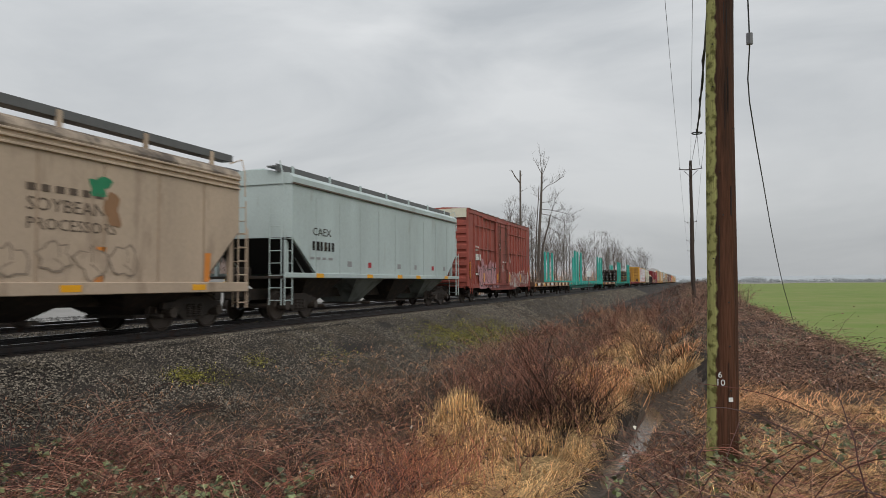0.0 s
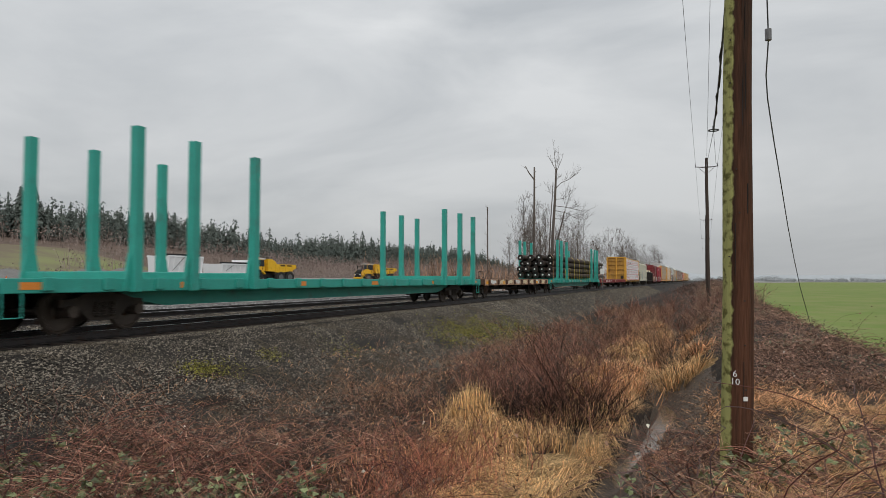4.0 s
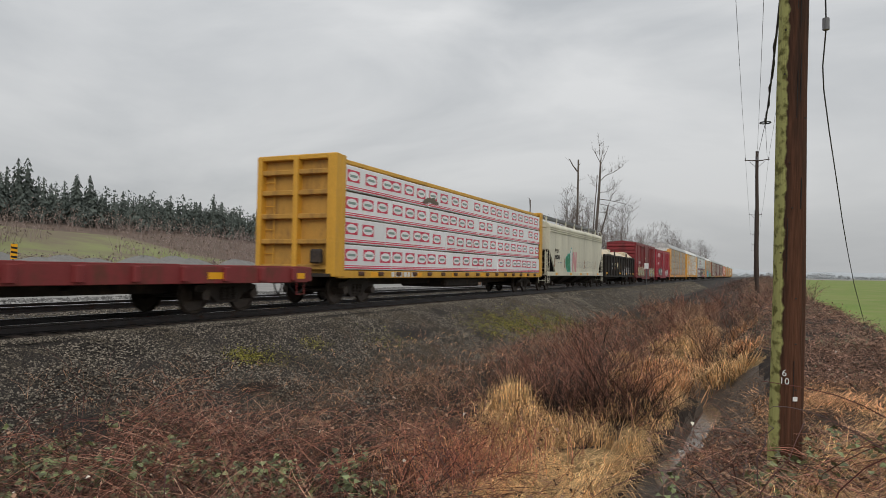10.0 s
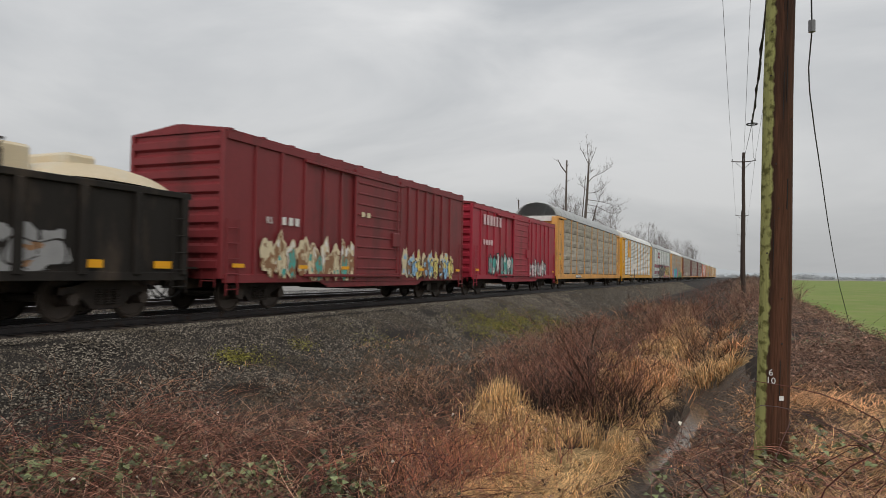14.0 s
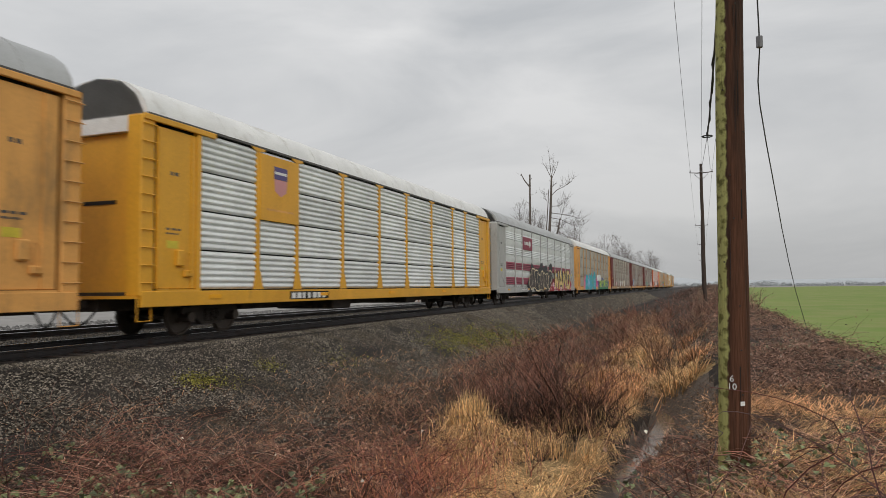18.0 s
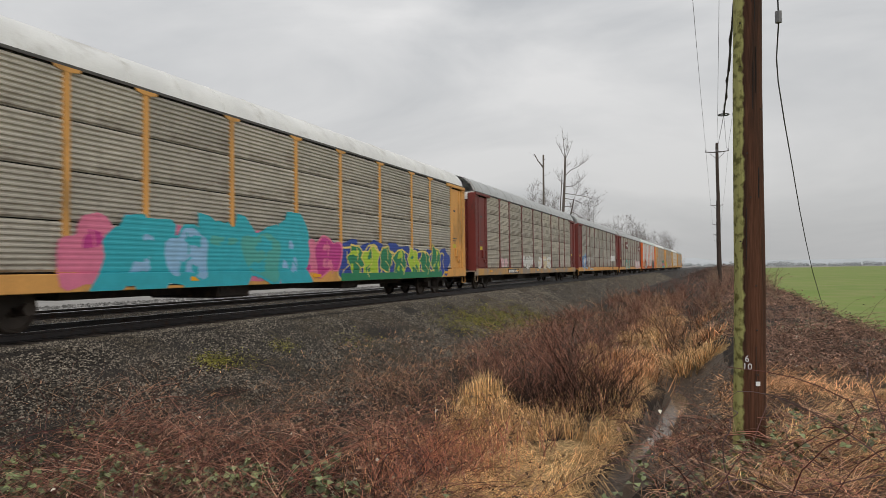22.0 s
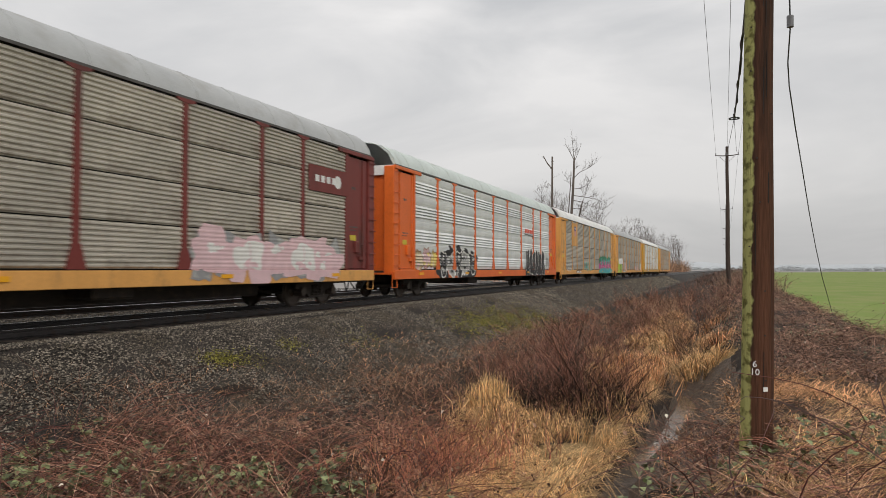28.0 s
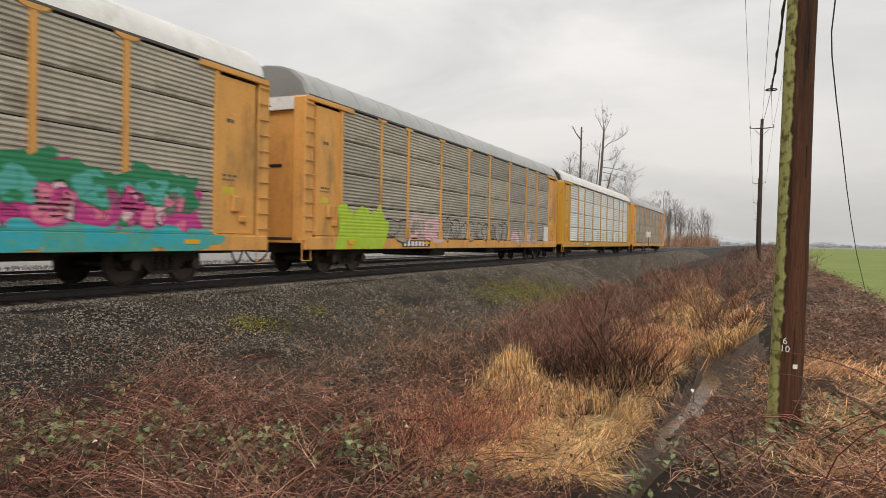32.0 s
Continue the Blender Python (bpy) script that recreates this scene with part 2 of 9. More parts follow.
M["tie"] = mat("creosoted_tie", (0.055, 0.043, 0.036), 0.85, var=0.3, streak=0.3, bump=0.5, rand=0.25)
M["stone"] = mat("ballast_stone", (0.136, 0.118, 0.094), 0.75, island=0.72, skew=1.8, var=0.3, scale=0.7, fine=60, bump=0.3, spec=0.3, stain=(0.078, 0.062, 0.040), stain_at=0.57)
M["pole_wood"] = mat("weathered_pole_wood", (0.055, 0.038, 0.03), 0.8, var=0.35, scale=5, fine=70, streak=14, bump=0.6, stain=(0.045, 0.028, 0.022), stain_at=0.53)
M["cable"] = mat("cable_black", (0.02, 0.02, 0.02), 0.6)
M["ceramic"] = mat("grey_insulator", (0.16, 0.16, 0.17), 0.4)
M["glass_dark"] = mat("dark_window_glass", (0.02, 0.025, 0.03), 0.08, var=0.02, spec=0.6)
M["rubber"] = mat("tyre_rubber", (0.025, 0.024, 0.023), 0.85, var=0.2)
M["loader_yellow"] = mat("machine_yellow", (0.72, 0.42, 0.02), 0.45, stain=(0.35, 0.22, 0.05), stain_at=0.68)
M["car_white"] = mat("white_car_paint", (0.78, 0.79, 0.80), 0.25, var=0.03)
M["car_silver"] = mat("silver_car_paint", (0.35, 0.36, 0.37), 0.25, var=0.03)
M["lamp_white"] = mat("headlamp_lens", (0.85, 0.85, 0.82), 0.2, var=0.02)
M["stripe_red"] = mat("dark_red_stripe", (0.24, 0.012, 0.04), 0.5, var=0.15)
M["steel_light"] = mat("galvanised_grating", (0.14, 0.14, 0.14), 0.5, metal=0.4)
M["logo_purple"] = mat("emblem_blue", (0.10, 0.08, 0.22), 0.5, var=0.08)
M["logo_pink"] = mat("emblem_pale_red", (0.60, 0.28, 0.28), 0.5, var=0.08)
M["rust_outline"] = mat("faded_spray_outline", (0.26, 0.20, 0.15), 0.6)
M["tan_dark"] = mat("sign_brown", (0.10, 0.07, 0.05), 0.6)
# dark tone for the shadow gap at rack eaves, and for stencil print
M["eave_dark"] = mat("eave_shade_and_print", (0.085, 0.08, 0.075), 0.6, var=0.3)
M["mark_red"] = mat("orange_red_emblem", (0.72, 0.07, 0.02), 0.5, var=0.15)
M["fade_pink"] = mat("faded_pink_spray", (0.50, 0.26, 0.28), 0.65, var=0.3, scale=3, stain=(0.33, 0.13, 0.13), stain_at=0.58)
# car yellow darkened for the shade in the bulkhead bays, plus stains
M["yellow_shade"] = mat("shaded_yellow_paint", (0.46, 0.25, 0.05), 0.6, stain=(0.20, 0.11, 0.04), stain_at=0.58, scale=1.6, streak=3)
M["worn_pale"] = mat("worn_pale_spray", (0.62, 0.59, 0.54), 0.65, var=0.3, scale=3, stain=(0.42, 0.38, 0.31), stain_at=0.5)
M["worn_white"] = mat("worn_white_spray", (0.50, 0.44, 0.40), 0.65, var=0.35, scale=3, stain=(0.29, 0.075, 0.055), stain_at=0.52)


# ---------------- mesh tools ----------------
class Mesh:
    """Collects boxes, tubes, prisms and sheets into one mesh."""

    def __init__(self):
        self.v, self.f = [], []

    def add(self, verts, faces):
        k = len(self.v)
        self.v += [tuple(p) for p in verts]
        self.f += [tuple(i + k for i in q) for q in faces]
        return self

    def box(self, x0, x1, y0, y1, z0, z1, c=0.0):
        """A box; c chamfers its edges."""
        if not c:
            vs = [(x, y, z) for x in (x0, x1) for y in (y0, y1) for z in (z0, z1)]
            return self.add(vs, [(0, 1, 3, 2), (4, 6, 7, 5), (0, 4, 5, 1), (2, 3, 7, 6), (0, 2, 6, 4), (1, 5, 7, 3)])
        bm = bmesh.new()
        bmesh.ops.create_cube(bm, size=1.0)
        for p in bm.verts:
            p.co = ((x0 + x1) / 2 + p.co.x * (x1 - x0), (y0 + y1) / 2 + p.co.y * (y1 - y0), (z0 + z1) / 2 + p.co.z * (z1 - z0))
        bmesh.ops.bevel(bm, geom=bm.edges[:], offset=c, segments=1, affect="EDGES")
        bm.verts.index_update()
        self.add([p.co[:] for p in bm.verts], [[q.index for q in f.verts] for f in bm.faces])
        bm.free()
        return self

    def prism(self, outline, axis, a, b):
        """Sweeps an outline (pairs in the other two axes) along axis from a to b."""
        n = len(outline)
        put = {"x": lambda p, t: (t, p[0], p[1]), "y": lambda p, t: (p[0], t, p[1]), "z": lambda p, t: (p[0], p[1], t)}[axis]
        vs = [put(p, a) for p in outline] + [put(p, b) for p in outline]
        fs = [tuple(range(n - 1, -1, -1)), tuple(range(n, 2 * n))] + [(i, (i + 1) % n, n + (i + 1) % n, n + i) for i in range(n)]
        return self.add(vs, fs)

    def tube(self, pts, r, sides=8, r1=None, cap=True):
        """A tube along points; r may taper to r1."""
        pts = [Vector(p) for p in pts]
        r1 = r if r1 is None else r1
        vs, fs = [], []
        n = len(pts)
        for i, p in enumerate(pts):
            d = (pts[min(i + 1, n - 1)] - pts[max(i - 1, 0)]).normalized()
            a = d.cross(Vector((0, 0, 1)) if abs(d.z) < 0.9 else Vector((1, 0, 0))).normalized()
            b = d.cross(a)
            rr = r + (r1 - r) * i / (n - 1)
            vs += [p + (a * math.cos(t) + b * math.sin(t)) * rr for t in (2 * math.pi * k / sides for k in range(sides))]
        for i in range(n - 1):
            for k in range(sides):
                q = (k + 1) % sides
                fs.append((i * sides + k, (i + 1) * sides + k, (i + 1) * sides + q, i * sides + q))
        if cap:
            fs += [tuple(range(sides)), tuple(range((n - 1) * sides + sides - 1, (n - 1) * sides - 1, -1))]
        return self.add(vs, fs)

    def sheet(self, rows):
        """A surface through rows of points."""
        n = len(rows[0])
        return self.add([p for r in rows for p in r], [(i * n + k, i * n + k + 1, (i + 1) * n + k + 1, (i + 1) * n + k) for i in range(len(rows) - 1) for k in range(n - 1)])

    def data(self, name, material, fix=True):
        me = bpy.data.meshes.new(name)
        me.from_pydata(self.v, [], self.f)
        for m in (material if isinstance(material, (list, tuple)) else [material]):
            me.materials.append(m)
        if fix and len(self.f) < 60000:
            bm = bmesh.new()
            bm.from_mesh(me)
            bmesh.ops.recalc_face_normals(bm, faces=bm.faces)
            bm.to_mesh(me)
            bm.free()
        return me


def smooth_mesh(me, degrees=40):
    me.polygons.foreach_set("use_smooth", [True] * len(me.polygons))
    me.set_sharp_from_angle(angle=radians(degrees))
    return me


def part(name, mesh, material, parent, label="", at=None, smooth=False):
    """Links a Mesh (or finished mesh data) as one object under parent."""
    me = mesh.data(name, material) if isinstance(mesh, Mesh) else mesh
    if smooth:
        smooth_mesh(me)
    ob = new(name, me)
    ob.parent = parent
    if at is not None:
        ob.matrix_basis = at
    if label:
        ob["label"] = label
    return ob


def thing(name, label, category, group="", at=None, kind=""):
    ob = new(name)
    if at is not None:
        ob.matrix_basis = at
    return tagged(ob, label, category, group, kind)


def solid(name, mesh, material, label, category, group="", at=None, kind="", smooth=False):
    ob = part(name, mesh, material, None, "", at, smooth)
    return tagged(ob, label, category, group, kind)


# ---------------- ground ----------------
BED = -0.19          # top of the ballast below the rail heads
TRACK_1, TRACK_2 = -13.18, -18.45
PROFILE = [(-4000, 1.5), (-150, 1.5), (-130, 1.3), (-90, 0.9), (-60, 0.6), (-45, 0.35), (-30, -0.1), (-23, -0.6), (-21.5, -0.3), (-11.25, -0.3), (-9.6, -0.95), (-8.0, -1.50), (-6.0, -1.58), (-3.4, -1.55), (-2.2, -1.47), (-1.6, -1.40),
           (-1.36, -1.42), (-1.25, -1.60), (-1.05, -1.74), (-0.87, -1.60), (-0.5, -1.25), (-0.1, -0.90), (0.25, -0.66), (0.8, -0.52), (1.6, -0.52), (2.6, -0.48), (3.4, -0.60), (4.6, -0.98), (6, -1.02), (4000, -1.05)]


def profile(x):
    return float(np.interp(x, [p[0] for p in PROFILE], [p[1] for p in PROFILE]))


def hill(x, y):
    """The wooded hillside behind the yard, and its gentle fields."""
    k = max(0.0, min(1.0, (-x - 130) / 130))
    wob = 1 + 0.25 * math.sin(y * 0.011 + 0.6) + 0.12 * math.sin(y * 0.031)
    fall = 1 / (1 + math.exp((y - 900) / 220))
    return (3 * k * k - 2 * k ** 3) * 17 * wob * fall


def bend(y):
    """The ditch wanders: how far its middle lies off its usual line."""
    return float(np.interp(y, (3, 9, 10.2, 12, 13.5, 15, 16.8, 19, 30), (-0.10, 0.0, 0.02, 0.15, 0.25, 0.30, 0.07, -0.15, -0.1))) + 0.03 * math.sin(y * 2.3)


def ground_z(x, y):
    d = bend(y) if -3.4 < x < 1.2 else 0.0
    near = max(0.0, 1 - y / 5.0) if y > -6 else 1.0
    z = profile(x - d)
    if -1.6 < x - d < -0.5 and y > 15:   # the channel grows shallow and grassy further on
        z = z + (max(z, -1.5) - z) * min(1, (y - 15) / 2.5)
    if -1.9 < x < 0.4 and y < 9.9:       # the bank bulges over the near end of the channel
        z += 0.5 * math.exp(-((x + 0.72) / 0.45) ** 2) * min(1.0, (9.9 - y) / 1.3)
    if -4.5 < x < 0.6 and near > 0:      # the bank on which the camera stands reaches further out
        z = z + (max(z, -0.55 + 0.16 * x) - z) * min(1, near * 1.5)
    if -9 < x < 5:
        calm = min(1.0, max(0.12, abs(x - d + 1.05) - 0.35)) if -2.4 < x < 0.4 and y < 17 else 1.0
        z += calm * 0.10 * noise.noise(Vector((x * 0.8, y * 0.5, 0.3))) + calm * 0.04 * noise.noise(Vector((x * 3, y * 3, 1.3)))
    if -5 < x < -0.5 and 7 < y < 20:     # mounds under the drooping grass and the shrubs
        for mx, my, a, sx, sy in ((-3.75, 11.4, 0.36, 0.45, 0.5), (-3.35, 10.5, 0.22, 0.45, 0.5), (-2.2, 12.6, 0.25, 0.9, 0.9), (-0.55, 17.4, 0.3, 0.6, 0.9), (-2.1, 16.2, 0.3, 0.7, 1.6), (-3.9, 13.5, 0.2, 0.9, 1.6)):
            z += a * math.exp(-((x - mx) / sx) ** 2 - ((y - my) / sy) ** 2)
    return z + hill(x, y)


def spread(lo, hi, step, far_lo, far_hi, growth=1.22):
    a = list(np.arange(lo, hi + 1e-6, step))
    s, p = step, hi
    while p < far_hi:
        s *= growth
        p += s
        a.append(min(p, far_hi))
    s, p = step, lo
    while p > far_lo:
        s *= growth
        p -= s
        a.insert(0, max(p, far_lo))
    return a


def stretch_mat(name, c1, c2, c3, s1, s2, rough=0.9, bump=0.6, bump_scale=30):
    """Ground cover mixed of three colours at two scales."""
    m = bpy.data.materials.new(name)
    m.use_nodes = True
    n, l = m.node_tree.nodes, m.node_tree.links
    b = n["Principled BSDF"]
    b.inputs["Roughness"].default_value, b.inputs["Specular IOR Level"].default_value = rough, 0.25
    tc = n.new("ShaderNodeTexCoord")
    col = None
    for sc, ca, cb in ((s1, c1, c2), (s2, None, c3)):
        t = n.new("ShaderNodeTexNoise")
        t.inputs["Scale"].default_value, t.inputs["Detail"].default_value, t.inputs["Roughness"].default_value = sc, 8, 0.65
        l.new(tc.outputs["Object"], t.inputs["Vector"])
        r = n.new("ShaderNodeMapRange")
        r.inputs["From Min"].default_value, r.inputs["From Max"].default_value = 0.40, 0.62
        l.new(t.outputs["Fac"], r.inputs["Value"])
        mx = n.new("ShaderNodeMixRGB")
        l.new(r.outputs[0], mx.inputs[0])
        if ca:
            mx.inputs[1].default_value = (*ca, 1)
        else:
            l.new(col, mx.inputs[1])
        mx.inputs[2].default_value = (*cb, 1)
        col = mx.outputs[0]
    l.new(col, b.inputs["Base Color"])
    t = n.new("ShaderNodeTexNoise")
    t.inputs["Scale"].default_value, t.inputs["Detail"].default_value = bump_scale, 5
    l.new(tc.outputs["Object"], t.inputs["Vector"])
    bp = n.new("ShaderNodeBump")
    bp.inputs["Strength"].default_value, bp.inputs["Distance"].default_value = bump, 0.05
    l.new(t.outputs["Fac"], bp.inputs["Height"])
    l.new(bp.outputs["Normal"], b.inputs["Normal"])
    return m


SOIL = stretch_mat("ditch_soil", (0.030, 0.021, 0.015), (0.050, 0.034, 0.024), (0.016, 0.012, 0.009), 2.2, 9)
MUD = stretch_mat("bare_mud", (0.100, 0.072, 0.052), (0.150, 0.110, 0.080), (0.045, 0.031, 0.022), 4, 19, rough=0.6, bump=1.0, bump_scale=18)
FIELD = stretch_mat("green_crop", (0.15, 0.225, 0.042), (0.18, 0.255, 0.05), (0.23, 0.25, 0.085), 0.03, 0.25, bump=0.5, bump_scale=6)
YARD = stretch_mat("yard_gravel", (0.30, 0.29, 0.275), (0.35, 0.335, 0.315), (0.26, 0.25, 0.235), 0.05, 0.6, bump_scale=4)
HILLSIDE = stretch_mat("hill_pasture", (0.20, 0.235, 0.085), (0.24, 0.255, 0.11), (0.20, 0.165, 0.11), 0.012, 0.045, bump_scale=1)
BRUSH = stretch_mat("winter_brush", (0.17, 0.115, 0.09), (0.20, 0.14, 0.11), (0.13, 0.10, 0.08), 0.02, 0.2, bump_scale=1)
# ballast sheet darkened: shade in the gaps between stones is painted in
BALLAST_SHADED = stretch_mat("ballast", (0.030, 0.025, 0.021), (0.085, 0.073, 0.061), (0.012, 0.010, 0.009), 16, 36, rough=0.8, bump=1.0, bump_scale=34)

THATCH = stretch_mat("straw_thatch", (0.42, 0.29, 0.135), (0.52, 0.37, 0.18), (0.20, 0.125, 0.06), 5, 17, bump=1.0, bump_scale=45)
LITTER = stretch_mat("brown_litter", (0.090, 0.056, 0.038), (0.15, 0.096, 0.064), (0.030, 0.020, 0.014), 6, 22, bump=1.0, bump_scale=40)
STRAW_ZONES = ((-3.7, 11.2, 0.55, 0.75, 1.0), (-2.25, 8.9, 0.70, 1.25, 1.1), (-3.2, 9.6, 0.75, 0.7, 0.9), (-1.75, 10.6, 0.35, 1.4, 0.9), (-2.1, 15.8, 0.75, 1.7, 1.0), (-0.35, 17.3, 0.55, 1.0, 1.0), (-1.75, 19.8, 0.6, 1.6, 0.85), (-2.3, 24.5, 0.7, 2.5, 0.8), (-2.0, 31.0, 0.8, 3.0, 0.8), (-1.7, 13.6, 0.4, 1.2, 0.8))


def straw_at(x, y):
    """How thick the dry grass stands at a place."""
    best = max(a * math.exp(-((x - cx) / sx) ** 2 - ((y - cy) / sy) ** 2) for cx, cy, sx, sy, a in STRAW_ZONES)
    return best + 0.22 * noise.noise(Vector((x * 2.1, y * 2.1, 6.6)))


def cover(x, y):
    """Which ground shows at a place: soil, field, yard, pasture, brush, mud, thatch or litter."""
    if x > 4.4:
        return 1 if y < 620 + 60 * math.sin(x * 0.01) else 2
    if x < -21:
        return 2 if x > -128 else 3 if (x > -212 and y < 185) or y > 700 else 4
    off = x + 1.05 - bend(y)
    if 6.5 < y < 17.2 and -0.27 < off < 0.98 + 0.18 * noise.noise(Vector((x * 2, y * 2, 2.2))):
        return 5
    if -5.2 < x < 0.6 and y > 5 and straw_at(x, y) > 0.42:
        return 6
    if x > -0.1 and y < 12.6:
        return 7
    return 7 if -9.4 < x < -1.3 and noise.noise(Vector((x * 1.3, y * 1.3, 8.8))) > 0.12 else 0


def build_ground():
    xs = sorted(set(spread(-12.0, 6.0, 0.16, -3600, 3600)) | set(np.arange(-1.9, 0.35, 0.08)))
    ys = sorted(set(spread(-2.0, 34.0, 0.32, -1500, 4200)) | set(np.arange(6.1, 18, 0.16)))
    vs = [(x, y, ground_z(x, y)) for y in ys for x in xs]
    nx = len(xs)
    fs, ms = [], []
    for j in range(len(ys) - 1):
        for i in range(nx - 1):
            fs.append((j * nx + i, j * nx + i + 1, (j + 1) * nx + i + 1, (j + 1) * nx + i))
            x, y = (xs[i] + xs[i + 1]) / 2, (ys[j] + ys[j + 1]) / 2
            ms.append(cover(x, y))
    me = bpy.data.meshes.new("ground")
    me.from_pydata(vs, [], fs)
    for m in (SOIL, FIELD, YARD, HILLSIDE, BRUSH, MUD, THATCH, LITTER):
        me.materials.append(m)
    me.polygons.foreach_set("material_index", ms)
    smooth_mesh(me, 80)
    tagged(new("ground", me), "brown ditch soil, green crop field, gravel yard and hillside", "ground", kind="structure")


build_ground()

# the ballast bed of the two tracks, with its shoulder and slope
bed = Mesh()
bed_line = [(-21.6, -0.62), (-20.9, BED - 0.02)] + [(x, BED) for x in np.arange(-20.3, -11.5, 0.8)] + [(-11.45, BED), (-11.15, BED - 0.07), (-10.3, -0.55), (-9.3, -0.98), (-8.3, -1.38), (-7.4, -1.66)]
ys = list(np.arange(-30, 60, 0.5)) + list(np.arange(60, 200, 4)) + list(np.arange(200, 1801, 50))
ys = list(np.arange(-700, -30, 40)) + ys
rows = []
for y in ys:
    rows.append([(x + (0.5 * noise.noise(Vector((y * 0.35, x, 0))) if x > -7.5 else 0), y, z + (0.07 * noise.noise(Vector((x * 1.1, y * 0.7, 5))) if x > -11.3 else 0.0)) for x, z in bed_line])
solid("trackbed", bed.sheet(rows), BALLAST_SHADED, "grey crushed-stone ballast bed with a sloping shoulder", "trackbed", kind="structure", smooth=True)

# rails
RAIL = [(-0.075, -0.172), (0.075, -0.172), (0.075, -0.160), (0.012, -0.14), (0.010, -0.045), (0.036, -0.035), (0.036, -0.004), (0.028, 0.0), (-0.028, 0.0), (-0.036, -0.004), (-0.036, -0.035), (-0.010, -0.045), (-0.012, -0.14), (-0.075, -0.160)]
TIE = Mesh().box(-1.3, 1.3, -0.115, 0.115, -0.36, -0.172, 0.012).data("tie", M["tie"])
for centre, label in ((TRACK_1, "main railway track with worn steel rails on wooden ties"), (TRACK_2, "second railway track with steel rails on wooden ties")):
    track = thing("railway_track", label, "track", "parallel tracks", pose(centre, 0, 0), kind="structure")
    for side in (-0.7535, 0.7535):
        r = part("rail", Mesh().prism([(side + x, z) for x, z in RAIL], "y", -700, 1800), M["rail"], track)
        part("rail_head", Mesh().prism([(side + x, z) for x, z in ((-0.027, 0.0005), (0.027, 0.0005), (0.022, 0.004), (-0.022, 0.004))], "y", -700, 1800), M["rail_head"], r, "bright worn running surface")
    for k in range(150):
        part("tie", TIE, None, track, at=pose(random.uniform(-0.03, 0.03), -12 + k * 0.52, random.uniform(-0.004, 0.006), 0, 0, random.uniform(-0.8, 0.8)))

# the ditch water
WATER = mat("muddy_water", (0.17, 0.125, 0.085), 0.14, var=0.08, scale=3, fine=14, bump=0.12, spec=0.6)
w = Mesh()
w.sheet([[(-1.05 + bend(y) + dx, y, -1.60) for dx in (-0.28, -0.1, 0.1, 0.28)] for y in np.arange(6, 18, 0.25)])
solid("ditch_water", w, WATER, "shallow muddy brown water in the ditch", "water", kind="structure")


# ---------------- rolling stock ----------------
SPEED, ACC, T0 = 16.026, 0.0092, 24.0     # train: metres per second at T0, and its slight gain
CARS = []                                 # (thing, place of its middle along the train)
WHEELSETS = []


def circle(r, n, cy=0.0, cz=0.0):
    return [(cy + r * math.cos(2 * math.pi * k / n), cz + r * math.sin(2 * math.pi * k / n)) for k in range(n)]


def wheel_data():
    m = Mesh()
    for s in (-1, 1):
        rings = [(0.72, 0.47), (0.745, 0.49), (0.755, 0.46), (0.82, 0.455), (0.825, 0.41), (0.79, 0.38), (0.775, 0.16), (0.83, 0.12), (0.83, 0.0)]
        n = 20
        vs = [(s * x, r * math.cos(2 * math.pi * k / n), r * math.sin(2 * math.pi * k / n)) for x, r in rings for k in range(n)]
        m.add(vs, [(i * n + k, i * n + (k + 1) % n, (i + 1) * n + (k + 1) % n, (i + 1) * n + k) for i in range(len(rings) - 1) for k in range(n)])
    m.tube([(-0.8, 0, 0), (0.8, 0, 0)], 0.08, 8)
    return smooth_mesh(m.data("wheelset", M["wheel"]))


WHEEL = wheel_data()
SIDE_FRAME = Mesh().prism([(-1.12, 0.56), (-1.08, 0.70), (-0.78, 0.72), (-0.42, 0.84), (0.42, 0.84), (0.78, 0.72), (1.08, 0.70), (1.12, 0.56), (0.80, 0.50), (0.66, 0.52), (0.36, 0.26), (-0.36, 0.26), (-0.66, 0.52), (-0.80, 0.50)], "x", -0.07, 0.07).data("side_frame", M["steel_dark"])
ring = [(0.085 if k % 2 else 0.066, 0.34 + 0.024 * k) for k in range(14)]
SPRING = Mesh().add([(0.02 + r * math.cos(a), r * math.sin(a), z) for r, z in ring for a in np.linspace(0, 2 * math.pi, 9)[:8]], [(i * 8 + k, i * 8 + (k + 1) % 8, (i + 1) * 8 + (k + 1) % 8, (i + 1) * 8 + k) for i in range(13) for k in range(8)]).data("spring", M["steel_dark"])
BOLSTER = Mesh().box(-1.05, 1.05, -0.2, 0.2, 0.5, 0.78, 0.03).data("bolster", M["steel_dark"])
ADAPTER = Mesh().prism(circle(0.13, 10, 0, 0.46), "x", 0.9, 1.2).data("bearing_cap", M["wheel"])


